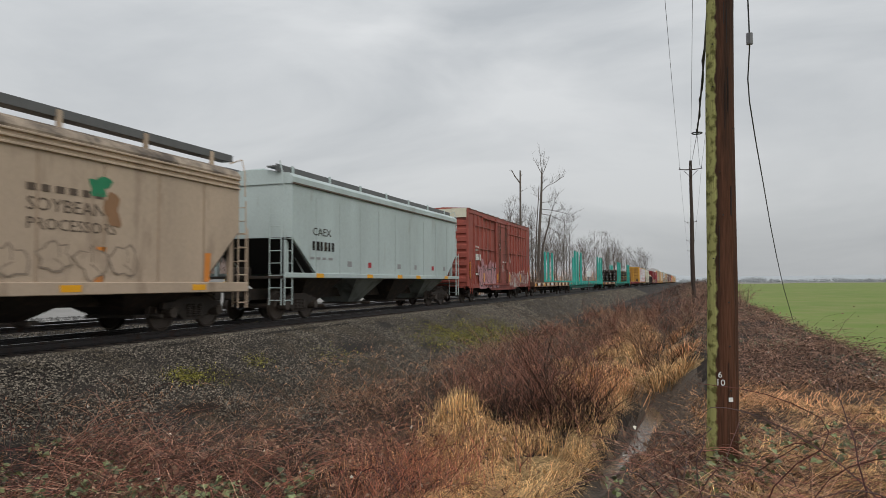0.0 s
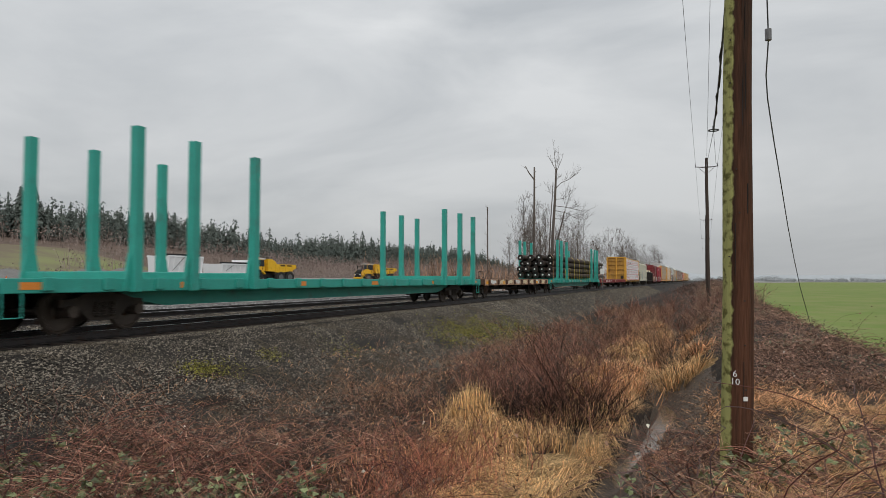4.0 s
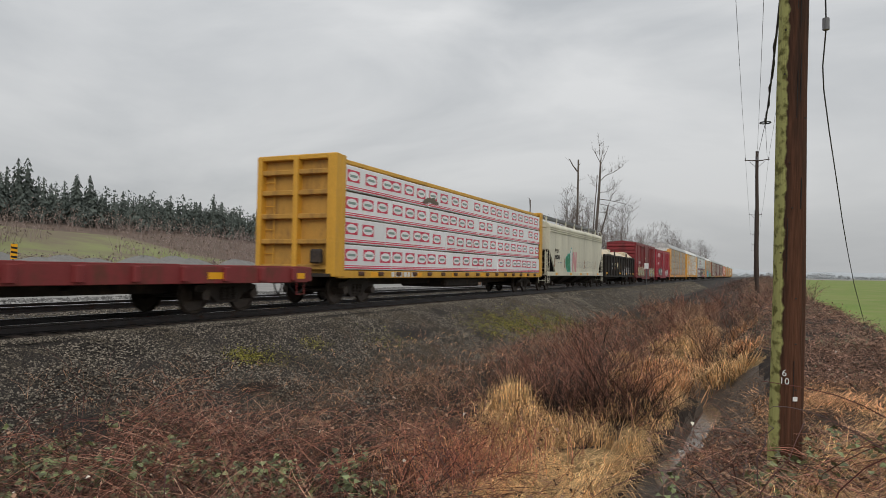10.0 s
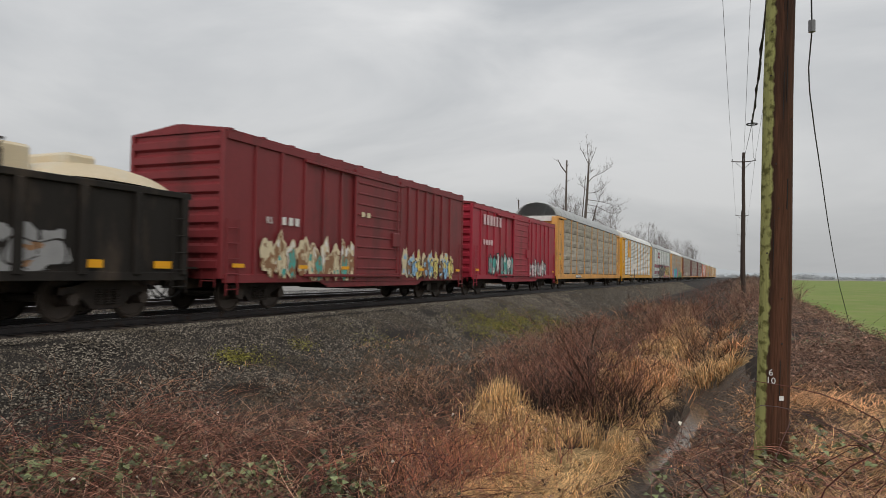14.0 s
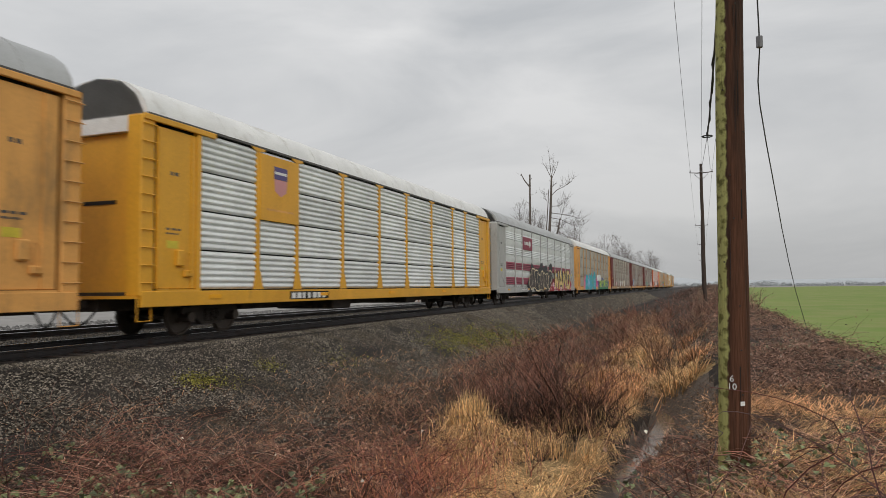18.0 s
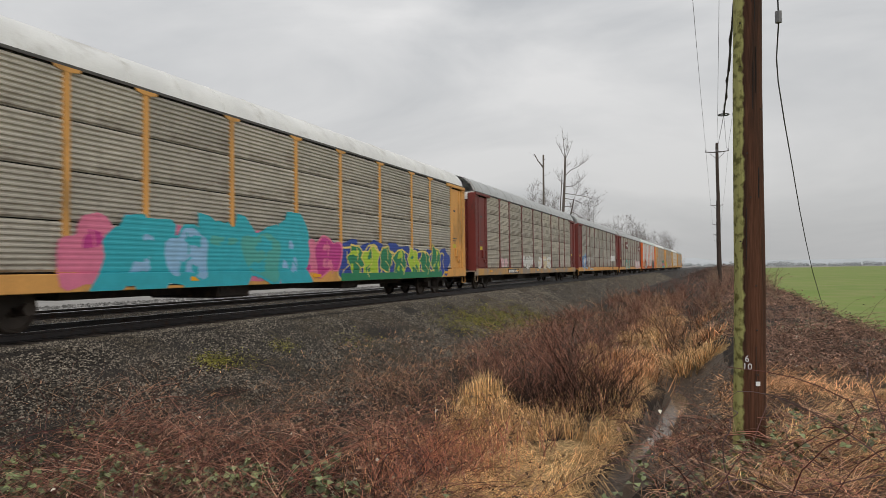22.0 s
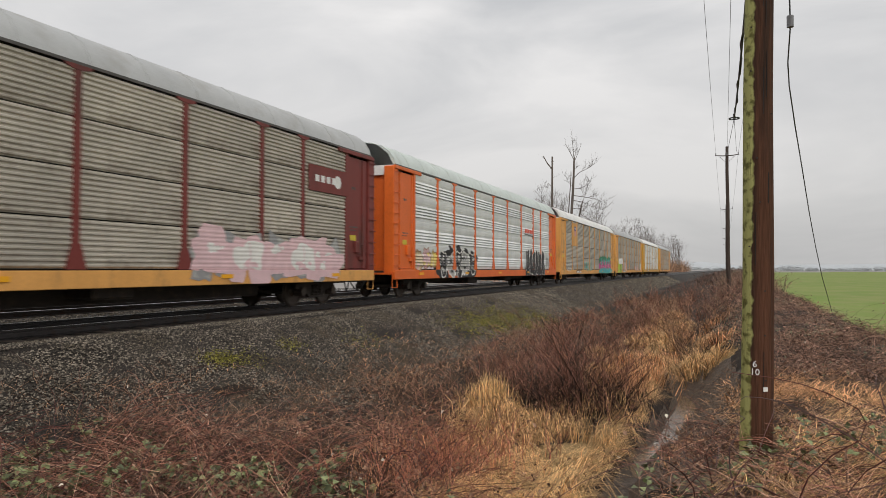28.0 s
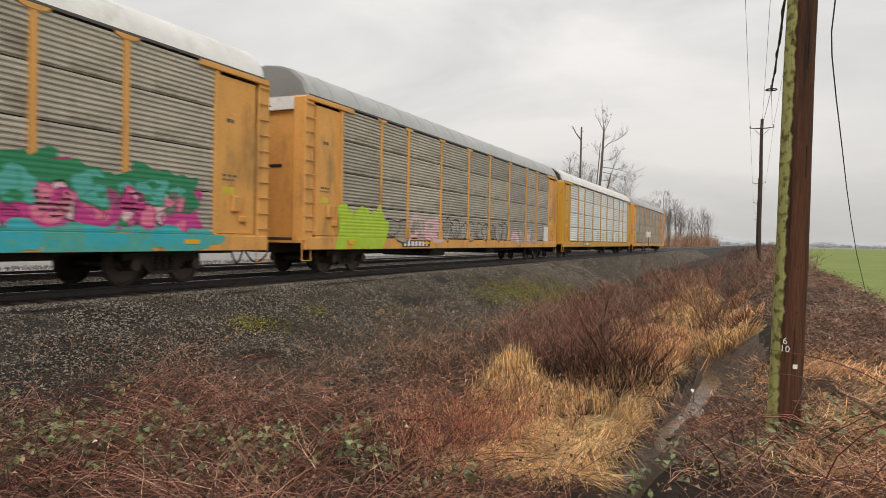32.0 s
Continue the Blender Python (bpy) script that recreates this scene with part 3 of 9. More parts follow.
def bogie(car, y, base=1.74):
    """A two-axle truck: side frames, springs, bolster and turning wheelsets."""
    t = new("truck")
    t.parent, t.matrix_basis = car, pose(0, y, 0)
    for s in (-1, 1):
        part("side_frame", SIDE_FRAME, None, t, at=pose(s * 1.0, 0, 0))
        for q in (-0.2, 0.0, 0.2):
            part("spring", SPRING, None, t, at=pose(s * 1.06, q, 0))
        for e in (-1, 1):
            part("bearing_cap", ADAPTER, None, t, at=pose(0 if s > 0 else -2.1, e * base / 2, 0))
    part("bolster", BOLSTER, None, t)
    for e in (-1, 1):
        w = part("wheelset", WHEEL, None, t, "grey steel wheels on an axle", pose(0, e * base / 2, 0.46))
        WHEELSETS.append((w, car, e * base / 2))


def coupler(car, y, d):
    m = Mesh().box(-0.08, 0.08, min(y, y + d * 0.6), max(y, y + d * 0.6), 0.74, 0.92, 0.02)
    m.box(-0.16, 0.16, min(y + d * 0.4, y + d * 0.75), max(y + d * 0.4, y + d * 0.75), 0.68, 0.98, 0.04)
    part("coupler", m, M["steel_dark"], car)
    h = [(0.35 * (1 - q) + 0.1 * q, y + d * 0.75 * q, 0.72 - 0.35 * math.sin(q * math.pi)) for q in np.linspace(0, 1, 7)]
    part("air_hose", Mesh().tube(h, 0.025, 5), M["cable"], car)


def ladder(car, x, y, z0, z1, material, width=0.42, step=0.38, along="y", n=None):
    """Rungs and two stiles on a wall that faces x (along y), or y (along x)."""
    m = Mesh()
    put = (lambda a, b: (x + b, y + a, 0)) if along == "y" else (lambda a, b: (x + a, y + b, 0))
    for a in (0, width):
        p = put(a, 0.05)
        m.tube([(p[0], p[1], z0), (p[0], p[1], z1)], 0.018, 5)
    z = z0 + 0.15
    while z < z1:
        a, b = put(0, 0.06), put(width, 0.06)
        m.tube([(a[0], a[1], z), (b[0], b[1], z)], 0.014, 5)
        z += step
    part("ladder", m, material, car)


def add_car(name, label, front, rear, category="railcar"):
    """A railcar between two places along the train; returns it and half its length."""
    car = thing(name, label, category, "cars of the freight train")
    CARS.append((car, (front + rear) / 2, Matrix()))
    h = (rear - front) / 2
    return car, h


def plates(car, pieces, material, name="reflector", x=1.6, w=0.45, z=0.95, t=0.006, hgt=0.1):
    for y in pieces:
        part(name, Mesh().box(x, x + t, y - w / 2, y + w / 2, z - hgt / 2, z + hgt / 2), material, car)


def text_mesh(words, size, material, name="lettering"):
    cu = bpy.data.curves.new(name, "FONT")
    cu.body, cu.size, cu.extrude, cu.resolution_u = words, size, 0.002, 2
    cu.align_x = "LEFT"
    ob = bpy.data.objects.new(name, cu)
    scene.collection.objects.link(ob)
    dg = bpy.context.evaluated_depsgraph_get()
    me = bpy.data.meshes.new_from_object(ob.evaluated_get(dg))
    bpy.data.objects.remove(ob)
    me.materials.clear()
    me.materials.append(material)
    me.name = name
    return me


def lettering(car, words, x, y, z, size, material, sx=1.0):
    """Words on the side that faces +x, running towards +y."""
    me = text_mesh(words, size, material)
    ob = part("lettering", me, None, car)
    ob.matrix_basis = Matrix.Translation((x, y, z)) @ Matrix(((0, 0, 1, 0), (1, 0, 0, 0), (0, 1, 0, 0), (0, 0, 0, 1))) @ Matrix.Diagonal((sx, 1, 1, 1))
    return ob


def bars(car, x, y, z, w, hgt, material, n=5, seed=1, name="marking"):
    """Short bars in place of small print or numbers."""
    rnd = random.Random(seed)
    a = y
    for k in range(n):
        ww = w / n * rnd.uniform(0.55, 0.8)
        part(name, Mesh().box(x, x + 0.004, a, a + ww, z, z + hgt), material, car)
        a += w / n


def blob(rnd, cy, cz, ry, rz, n=18, rough=0.22):
    ph = [rnd.uniform(0, 6.3) for _ in range(3)]
    out = []
    for k in range(n):
        a = 2 * math.pi * k / n
        r = 1 + rough * (0.5 * math.sin(2 * a + ph[0]) + 0.5 * math.sin(3 * a + ph[1]) + 0.4 * math.sin(5 * a + ph[2]))
        c, s = math.cos(a), math.sin(a)
        c, s = math.copysign(abs(c) ** 0.7, c), math.copysign(abs(s) ** 0.7, s)
        out.append((cy + ry * r * c, cz + rz * r * s))
    return out


def clip_level(poly, z, above):
    """The part of an outline (y, z) above or below a level."""
    out = []
    for i, p in enumerate(poly):
        q = poly[(i + 1) % len(poly)]
        inside, nxt = (p[1] >= z) == above, (q[1] >= z) == above
        if inside:
            out.append(p)
        if inside != nxt and q[1] != p[1]:
            f = (z - p[1]) / (q[1] - p[1])
            out.append((p[0] + f * (q[0] - p[0]), z))
    return out


FLAT = [(0.80, 0.0), (99.0, 0.0)]


@functools.cache
def rib_steps(kind, sill, relief=1.0):
    """Levels and depths of a rack's side, so that paint follows its ribs; below the panels it lies on the sill."""
    out = [(0.765, sill), (1.125, sill), (1.135, -0.02)]
    for c in range(4):
        for x, z in panel_line(kind):
            out.append((1.16 + c * COURSE + z + 0.000001 * len(out), x * relief))
    return out + [(99.0, 0.0)]


def spray(m, poly, x, steps):
    """Lays an outline (y, z) as a skin over a stepped side; the skin stays in one piece."""
    lo, hi = min(p[1] for p in poly), max(p[1] for p in poly)
    seen = {}
    for (za, xa), (zb, xb) in zip(steps, steps[1:]):
        if zb <= lo or za >= hi or zb - za < 1e-5:
            continue
        q = clip_level(clip_level(poly, za, True), zb, False)
        ring = []
        for y, z in q:
            key = (round(y, 4), round(z, 4))
            if key not in seen:
                seen[key] = len(m.v)
                m.v.append((x + xa + (xb - xa) * (z - za) / (zb - za), y, z))
            if seen[key] not in ring:
                ring.append(seen[key])
        if len(ring) > 2:
            m.f.append(tuple(ring))


def ribbon(pts, w):
    """An outline that follows a bent line with a width."""
    left, right = [], []
    for i, (y, z) in enumerate(pts):
        a, b = pts[max(0, i - 1)], pts[min(len(pts) - 1, i + 1)]
        d = math.hypot(b[0] - a[0], b[1] - a[1]) or 1.0
        ny, nz = -(b[1] - a[1]) / d, (b[0] - a[0]) / d
        left.append((y + ny * w, z + nz * w))
        right.append((y - ny * w, z - nz * w))
    return left + right[::-1]


def graffiti(car, x, y0, y1, z0, z1, fills, outline, n=5, seed=3, back=None, label="sprayed graffiti of swelling shapes", style="bubble", steps=FLAT, rim_k=0.055, ragged=0.5):
    """Sprayed swelling forms with rims, slits and fades on a side that faces +x; no letters."""
    rnd = random.Random(seed)
    g = new("graffiti")
    g.parent = car
    g["label"] = label
    w, hh = (y1 - y0) / n, (z1 - z0)

    def lay(name, outline_pts, depth, paint):
        m = Mesh()
        spray(m, outline_pts, depth, steps)
        if m.f:
            part(name, m, M[paint], g)

    if back:
        for k in range(n + 2):
            sh = blob(rnd, y0 + (k + 0.5) * (y1 - y0) / (n + 2), (z0 + z1) / 2 + rnd.uniform(-0.12, 0.12) * hh, (y1 - y0) / (n + 2) * 0.95, hh * rnd.uniform(0.42, 0.60), 22, ragged)
            lay("cloud", sh, x + 0.0004 * k, back)
    for k in range(n):
        cy, cz = y0 + (k + 0.5) * w + rnd.uniform(-0.08, 0.08) * w, (z0 + z1) / 2 + rnd.uniform(-0.07, 0.07) * hh
        ry, rz = w * rnd.uniform(0.48, 0.62), hh * rnd.uniform(0.40, 0.52)
        rim = max(0.02, rim_k * hh)
        if style == "bubble":
            shape = blob(rnd, 0, 0, ry, rz, 26, 0.26)
        else:
            m0 = 15
            shape = []
            for i in range(m0):
                a = 2 * math.pi * i / m0
                r = rnd.uniform(0.55, 1.3) if i % 2 else rnd.uniform(0.75, 1.05)
                shape.append((ry * r * math.cos(a), rz * r * math.sin(a)))
        xk = x + 0.005 + 0.0026 * (k % 2)
        sy, sz = max(0.3, 1 - rim / ry), max(0.3, 1 - rim / rz)
        lay("rim", [(cy + p, cz + q) for p, q in shape], xk, outline)
        lay("fill", [(cy + p * sy, cz + q * sz) for p, q in shape], xk + 0.0006, fills[k % len(fills)])
        # a second colour fades in from below or above
        if len(fills) > 1:
            for i in range(3):
                lay("fade", blob(rnd, cy + rnd.uniform(-0.5, 0.5) * ry, cz + rnd.choice((-0.45, 0.4)) * rz + rnd.uniform(-0.1, 0.1) * rz, ry * rnd.uniform(0.14, 0.34), rz * rnd.uniform(0.1, 0.28), 12, 0.4), xk + 0.0010 + 0.0001 * i, fills[(k + 1) % len(fills)])
        # slits and a curl in the rim colour
        lean = rnd.uniform(-0.15, 0.15) * ry
        s = rnd.choice((-1, 1))
        lay("slit", ribbon([(cy + lean + 0.1 * ry * math.sin(q * 2.2), cz + rz * (0.75 - 0.75 * q)) for q in np.linspace(0, 1, 5)], rim * 0.28), xk + 0.0016, outline)
        lay("slit", ribbon([(cy - s * ry * 0.1 + s * ry * 0.55 * math.sin(q * 2.4), cz - rz * (0.1 + 0.75 * q)) for q in np.linspace(0, 1, 6)], rim * 0.25), xk + 0.0017, outline)
    return g


# pen lines of the few sprayed letters that can be read, in a box one wide and one high
STROKES = {"W": [[(0.06, 1.0), (0.14, 0.02)], [(0.14, 0.04), (0.46, 0.62)], [(0.46, 0.62), (0.66, 0.04)], [(0.66, 0.02), (0.92, 0.98)]],
           "A": [[(0.02, 0.0), (0.40, 1.0)], [(0.40, 1.0), (0.98, 0.02)], [(0.2, 0.3), (0.72, 0.3)]],
           "N": [[(0.14, 0.0), (0.14, 1.0)], [(0.14, 0.96), (0.84, 0.08)], [(0.84, 0.0), (0.84, 1.0)]],
           "D": [[(0.14, 0.02), (0.14, 0.98)], [(0.14, 0.96), (0.6, 0.92), (0.9, 0.62), (0.9, 0.38), (0.6, 0.08), (0.14, 0.04)]]}


def sprayed_word(car, word, x, y0, y1, z0, z1, fill, rim, shade, steps):
    """Fat sprayed capitals: a dark cast behind, a rim and a fill, stroke by stroke."""
    g = new("graffiti")
    g.parent = car
    g["label"] = "tall sprayed yellow capitals with dark rims"
    w = (y1 - y0) / len(word)
    for i, c in enumerate(word):
        for j, pts in enumerate(STROKES[c]):
            line = [(y0 + (i + 0.04 + 0.92 * p) * w, z0 + q * (z1 - z0)) for p, q in pts]
            for name, paint, fat, depth, dy, dz in (("cast", shade, 0.24, 0.0, -0.16, -0.06), ("rim", rim, 0.255, 0.004, 0, 0), ("fill", fill, 0.170, 0.008, 0, 0)):
                m = Mesh()
                spray(m, [(a + dy, b + dz) for a, b in ribbon(line, fat)], x + depth + 0.0003 * j, steps)
                part(name, m, M[paint], g)


# ---- auto racks ----
COURSE = 0.99         # height of one course of side panels


def panel_line(kind):
    """The outer line (x, z) of one course, from its foot up; x = 0 at the rib fronts."""
    if kind == "silver":       # four level ribs with slots between them, under a broad smooth band
        line = [(-0.05, 0.0), (-0.038, 0.12)]
        for k in range(4):
            z = 0.13 + k * 0.125
            line += [(-0.085, z), (-0.085, z + 0.016), (0.0, z + 0.022), (-0.006, z + 0.05), (-0.038, z + 0.122)]
        return line + [(-0.07, 0.64), (-0.05, 0.65), (-0.028, 0.74), (-0.012, 0.86), (-0.005, 0.974), (-0.05, 0.984)]
    if kind == "bold":         # six stout ribs, a slit between the courses
        line, p = [(-0.055, 0.0)], (COURSE - 0.04) / 6
        for k in range(6):
            z = k * p
            line += [(-0.055, z + 0.05 * p), (-0.012, z + 0.22 * p), (0.0, z + 0.40 * p), (-0.008, z + 0.62 * p), (-0.055, z + 0.95 * p)]
        return line + [(-0.055, COURSE - 0.04)]
    if kind == "broad":        # two sheets, each four ribs under a flat strip with a lapped seam
        line = []
        for base in (0.0, 0.492):
            line += [(-0.030, base), (-0.02, base + 0.010)]
            for k in range(4):
                z = base + 0.02 + k * 0.072
                line += [(-0.02, z), (0.0, z + 0.024), (0.0, z + 0.044), (-0.02, z + 0.068)]
            line += [(-0.016, base + 0.315), (-0.013, base + 0.480), (-0.030, base + 0.487)]
        return line
    line, p = [(-0.032, 0.0)], (COURSE - 0.03) / 9        # close even ribs, a slit between the courses
    for k in range(9):
        z = k * p
        line += [(-0.032, z + 0.10 * p), (0.0, z + 0.34 * p), (0.0, z + 0.62 * p), (-0.032, z + 0.84 * p)]
    return line + [(-0.032, COURSE - 0.03)]


def side_panel(width, kind):
    """A rolled panel of one course, its foot at z = 0."""
    line = panel_line(kind)
    return Mesh().prism(line + [(-0.1, line[-1][1]), (-0.1, 0.0)], "y", 0.0, width)


RACK_POSTS = [2.0, 4.45, 6.45, 9.35, 12.28, 14.9, 17.8, 20.68, 22.65, 25.2]
PANELS, GRAB = {}, {}


def auto_rack(front, label, frame_m, panel_m, roof_m, sill_m, end_m=None, stripes=None, kind="fine", cap_m=None, belly=0.55):
    """An enclosed three-level car carrier."""
    car, h = add_car("auto_rack", label, front, front + 27.23)
    cap_m = cap_m or M["white"]
    half, eave, z0 = 1.56, 5.16, 1.14
    part("side_sill", Mesh().box(1.50, 1.60, -h + 0.15, h - 0.15, 0.76, 1.12, 0.012), sill_m, car)
    part("side_sill", Mesh().box(-1.60, -1.50, -h + 0.15, h - 0.15, 0.76, 1.12), sill_m, car)
    part("underframe", Mesh().box(-1.5, 1.5, -h + 0.3, h - 0.3, 0.98, 1.10).box(-0.35, 0.35, -h + 0.1, h - 0.1, 0.66, 0.97).box(-0.42, 0.42, -h + 5.2, h - 5.2, belly, 0.972).box(-1.0, 1.3, -4.5, -3.2, 0.45, 0.9, 0.05).box(-0.8, 1.2, 2.0, 3.1, 0.5, 0.9, 0.05), M["steel_dark"], car)
    part("far_wall", Mesh().box(-1.56, -1.50, -h + 0.35, h - 0.35, 1.12, eave), panel_m, car)
    part("deck", Mesh().box(-1.5, 1.38, -h + 0.8, h - 0.8, 2.5, 2.56).box(-1.5, 1.38, -h + 0.8, h - 0.8, 3.9, 3.96), M["steel_dark"], car)
    # added black sheet: the dim inside as seen through the panel gaps
    part("shade_liner", Mesh().box(1.40, 1.44, -h + 1.2, h - 1.2, 1.12, eave - 0.02), M["dark"], car)
    # the side panels, course by course between the posts
    for a, b in zip(RACK_POSTS, RACK_POSTS[1:]):
        width = b - a - 0.17
        for c in range(4):
            band = stripes.get(c) if stripes else None
            key = (round(width, 2), band, panel_m.name, kind)
            if key not in PANELS:
                me = side_panel(width, kind).data("side_panel", [panel_m, M["stripe_red"]])
                if band:
                    me.polygons.foreach_set("material_index", [1 if band[0] < f.center.z < band[1] and f.normal.x > -0.5 else 0 for f in me.polygons])
                PANELS[key] = me
            part("side_panel", PANELS[key], None, car, at=pose(half + 0.002, -h + a + 0.085, z0 + c * COURSE + 0.02))
    for k, a in enumerate(RACK_POSTS):
        inner = 0 < k < len(RACK_POSTS) - 1
        y = -h + a
        m = Mesh().box(half - 0.09, half + 0.014, y - 0.08, y + 0.08, z0, eave - 0.02, 0.006)
        if inner:
            m.prism([(y - 0.24, z0), (y + 0.24, z0), (y + 0.10, z0 + 0.5), (y - 0.10, z0 + 0.5)], "x", half + 0.005, half + 0.022)
            m.prism([(y - 0.32, eave - 0.03), (y + 0.32, eave - 0.03), (y + 0.28, eave - 0.09), (y + 0.10, eave - 0.13), (y - 0.10, eave - 0.13), (y - 0.28, eave - 0.09)], "x", half + 0.005, half + 0.022)
        part("post", m, frame_m, car)
    # ends: corner column with rungs, folded door leaf, inset end wall
    for s in (-1, 1):
        ye = s * h
        a, b = sorted((ye - s * 0.1, ye - s * 0.52))
        m = Mesh().box(1.14, half + 0.012, a, b, 1.0, eave - 0.05, 0.03)
        part("corner_column", m, frame_m, car)
        part("corner_column", Mesh().box(-half, -1.14, a, b, 1.0, eave - 0.05, 0.03), frame_m, car)
        if frame_m.name not in GRAB:
            GRAB[frame_m.name] = Mesh().tube([(0.045, -0.23, 0), (0.045, 0.23, 0)], 0.015, 5).data("grab_iron", frame_m)
        for z in np.arange(1.3, 5.0, 0.40):
            part("grab_iron", GRAB[frame_m.name], None, car, at=pose(half, (a + b) / 2, z))
        a, b = sorted((ye - s * 0.62, ye - s * 2.08))
        m = Mesh().box(half - 0.10, half - 0.03, a, b, z0 + 0.03, eave - 0.22, 0.01)
        m.box(half - 0.03, half + 0.0, a + 0.03, a + 0.13, z0 + 0.05, eave - 0.25).box(half - 0.03, half + 0.0, b - 0.33, b - 0.22, z0 + 0.05, eave - 0.25)
        part("door_leaf", m, end_m or frame_m, car)
        part("door_track", Mesh().box(half - 0.02, half + 0.05, min(ye - s * 0.15, ye - s * 2.6), max(ye - s * 0.15, ye - s * 2.6), eave - 0.16, eave - 0.02, 0.015), frame_m, car)
        m = Mesh().box(half - 0.05, half + 0.06, ye - s * 1.35 - 0.12, ye - s * 1.35 + 0.12, 1.7, 2.1, 0.03).box(half - 0.03, half + 0.03, a, b, 1.0, 1.16)
        part("latch_gear", m, end_m or frame_m, car)
        yc = (a + b) / 2
        part("hand_lever", Mesh().tube([(half + 0.07, yc + 0.30, 1.55), (half + 0.07, yc + 0.30, 1.95), (half + 0.07, yc + 0.22, 2.05)], 0.02, 5).box(half - 0.04, half + 0.05, yc + 0.15, yc + 0.42, 1.45, 1.62, 0.03), end_m or frame_m, car)
        bars(car, half - 0.029, yc - 0.42, 2.55, 0.55, 0.05, M["eave_dark"], 3, int(front) + s, "stencil_mark")
        bars(car, half - 0.029, yc - 0.42, 2.45, 0.45, 0.04, M["eave_dark"], 4, int(front) + s + 1, "stencil_mark")
        bars(car, half - 0.029, yc - 0.30, 3.85, 0.30, 0.09, M["eave_dark"], 2, int(front) + s + 2, "stencil_mark")
        part("yellow_label", Mesh().box(half - 0.029, half - 0.025, yc - 0.40, yc - 0.02, 2.12, 2.30), M["strap"], car)
        y1, y2 = sorted((ye - s * 0.45, ye - s * 0.55))
        part("end_wall", Mesh().box(-1.2, 1.2, y1, y2, 1.05, 4.80, 0.01), end_m or frame_m, car)
        out = [(-1.42, 4.80), (1.42, 4.80), (1.42, 5.2), (1.20, 5.62), (0.75, 5.98), (0.0, 6.12), (-0.75, 5.98), (-1.20, 5.62), (-1.42, 5.2)]
        y1, y2 = sorted((ye - s * 0.30, ye - s * 0.42))
        part("end_cap", Mesh().prism(out, "y", y1, y2), cap_m, car, "pale raised end panel")
        part("cross_slot", Mesh().box(-0.5, 0.5, ye - s * 0.44 - 0.01, ye - s * 0.44 + 0.01, 3.15, 3.24), M["dark"], car)
        part("end_platform", Mesh().box(-1.3, 1.5, min(ye, ye - s * 0.5), max(ye, ye - s * 0.5), 0.95, 1.02), sill_m, car)
        m = Mesh().tube([(1.52, ye - s * 0.08, 1.0), (1.52, ye - s * 0.08, 0.45), (1.52, ye - s * 0.5, 0.45), (1.52, ye - s * 0.5, 1.0)], 0.02, 5)
        part("stirrup_step", m, sill_m, car)
        coupler(car, ye - s * 0.1, s)
        bogie(car, ye - s * 3.1)
    # roof: curved sheets with seams
    arc = [(1.54, 5.17), (1.47, 5.42), (1.28, 5.70), (0.95, 5.93), (0.5, 6.07), (0, 6.12)]
    arc = arc + [(-x, z) for x, z in arc[-2::-1]]
    part("roof", Mesh().prism(arc, "y", -h + 0.3, h - 0.3), roof_m, car, smooth=True)
    m = Mesh()
    for y in np.arange(-h + 1.5, h - 1, 1.52):
        m.prism([(x * 1.004, z + 0.012) for x, z in arc], "y", y, y + 0.05)
    part("roof_seams", m, roof_m, car)
    # rail coloured dark to draw the shadow gap below the roof
    part("eave_shade_rail", Mesh().box(half - 0.06, half + 0.015, -h + 0.3, h - 0.3, eave - 0.03, eave + 0.03), M["eave_dark"], car)
    plates(car, [-h + 2.6, -h + 8, -0.3, h - 8, h - 2.8], M["reflector"], x=1.60, t=0.022, z=0.97)
    part("number_board", Mesh().box(1.60, 1.604, -h + 6.0, -h + 8.3, 0.83, 1.07), M["black_paint"], car)
    bars(car, 1.605, -h + 6.1, 0.86, 2.1, 0.17, M["white"], 7, int(front), "number_mark")
    return car, h


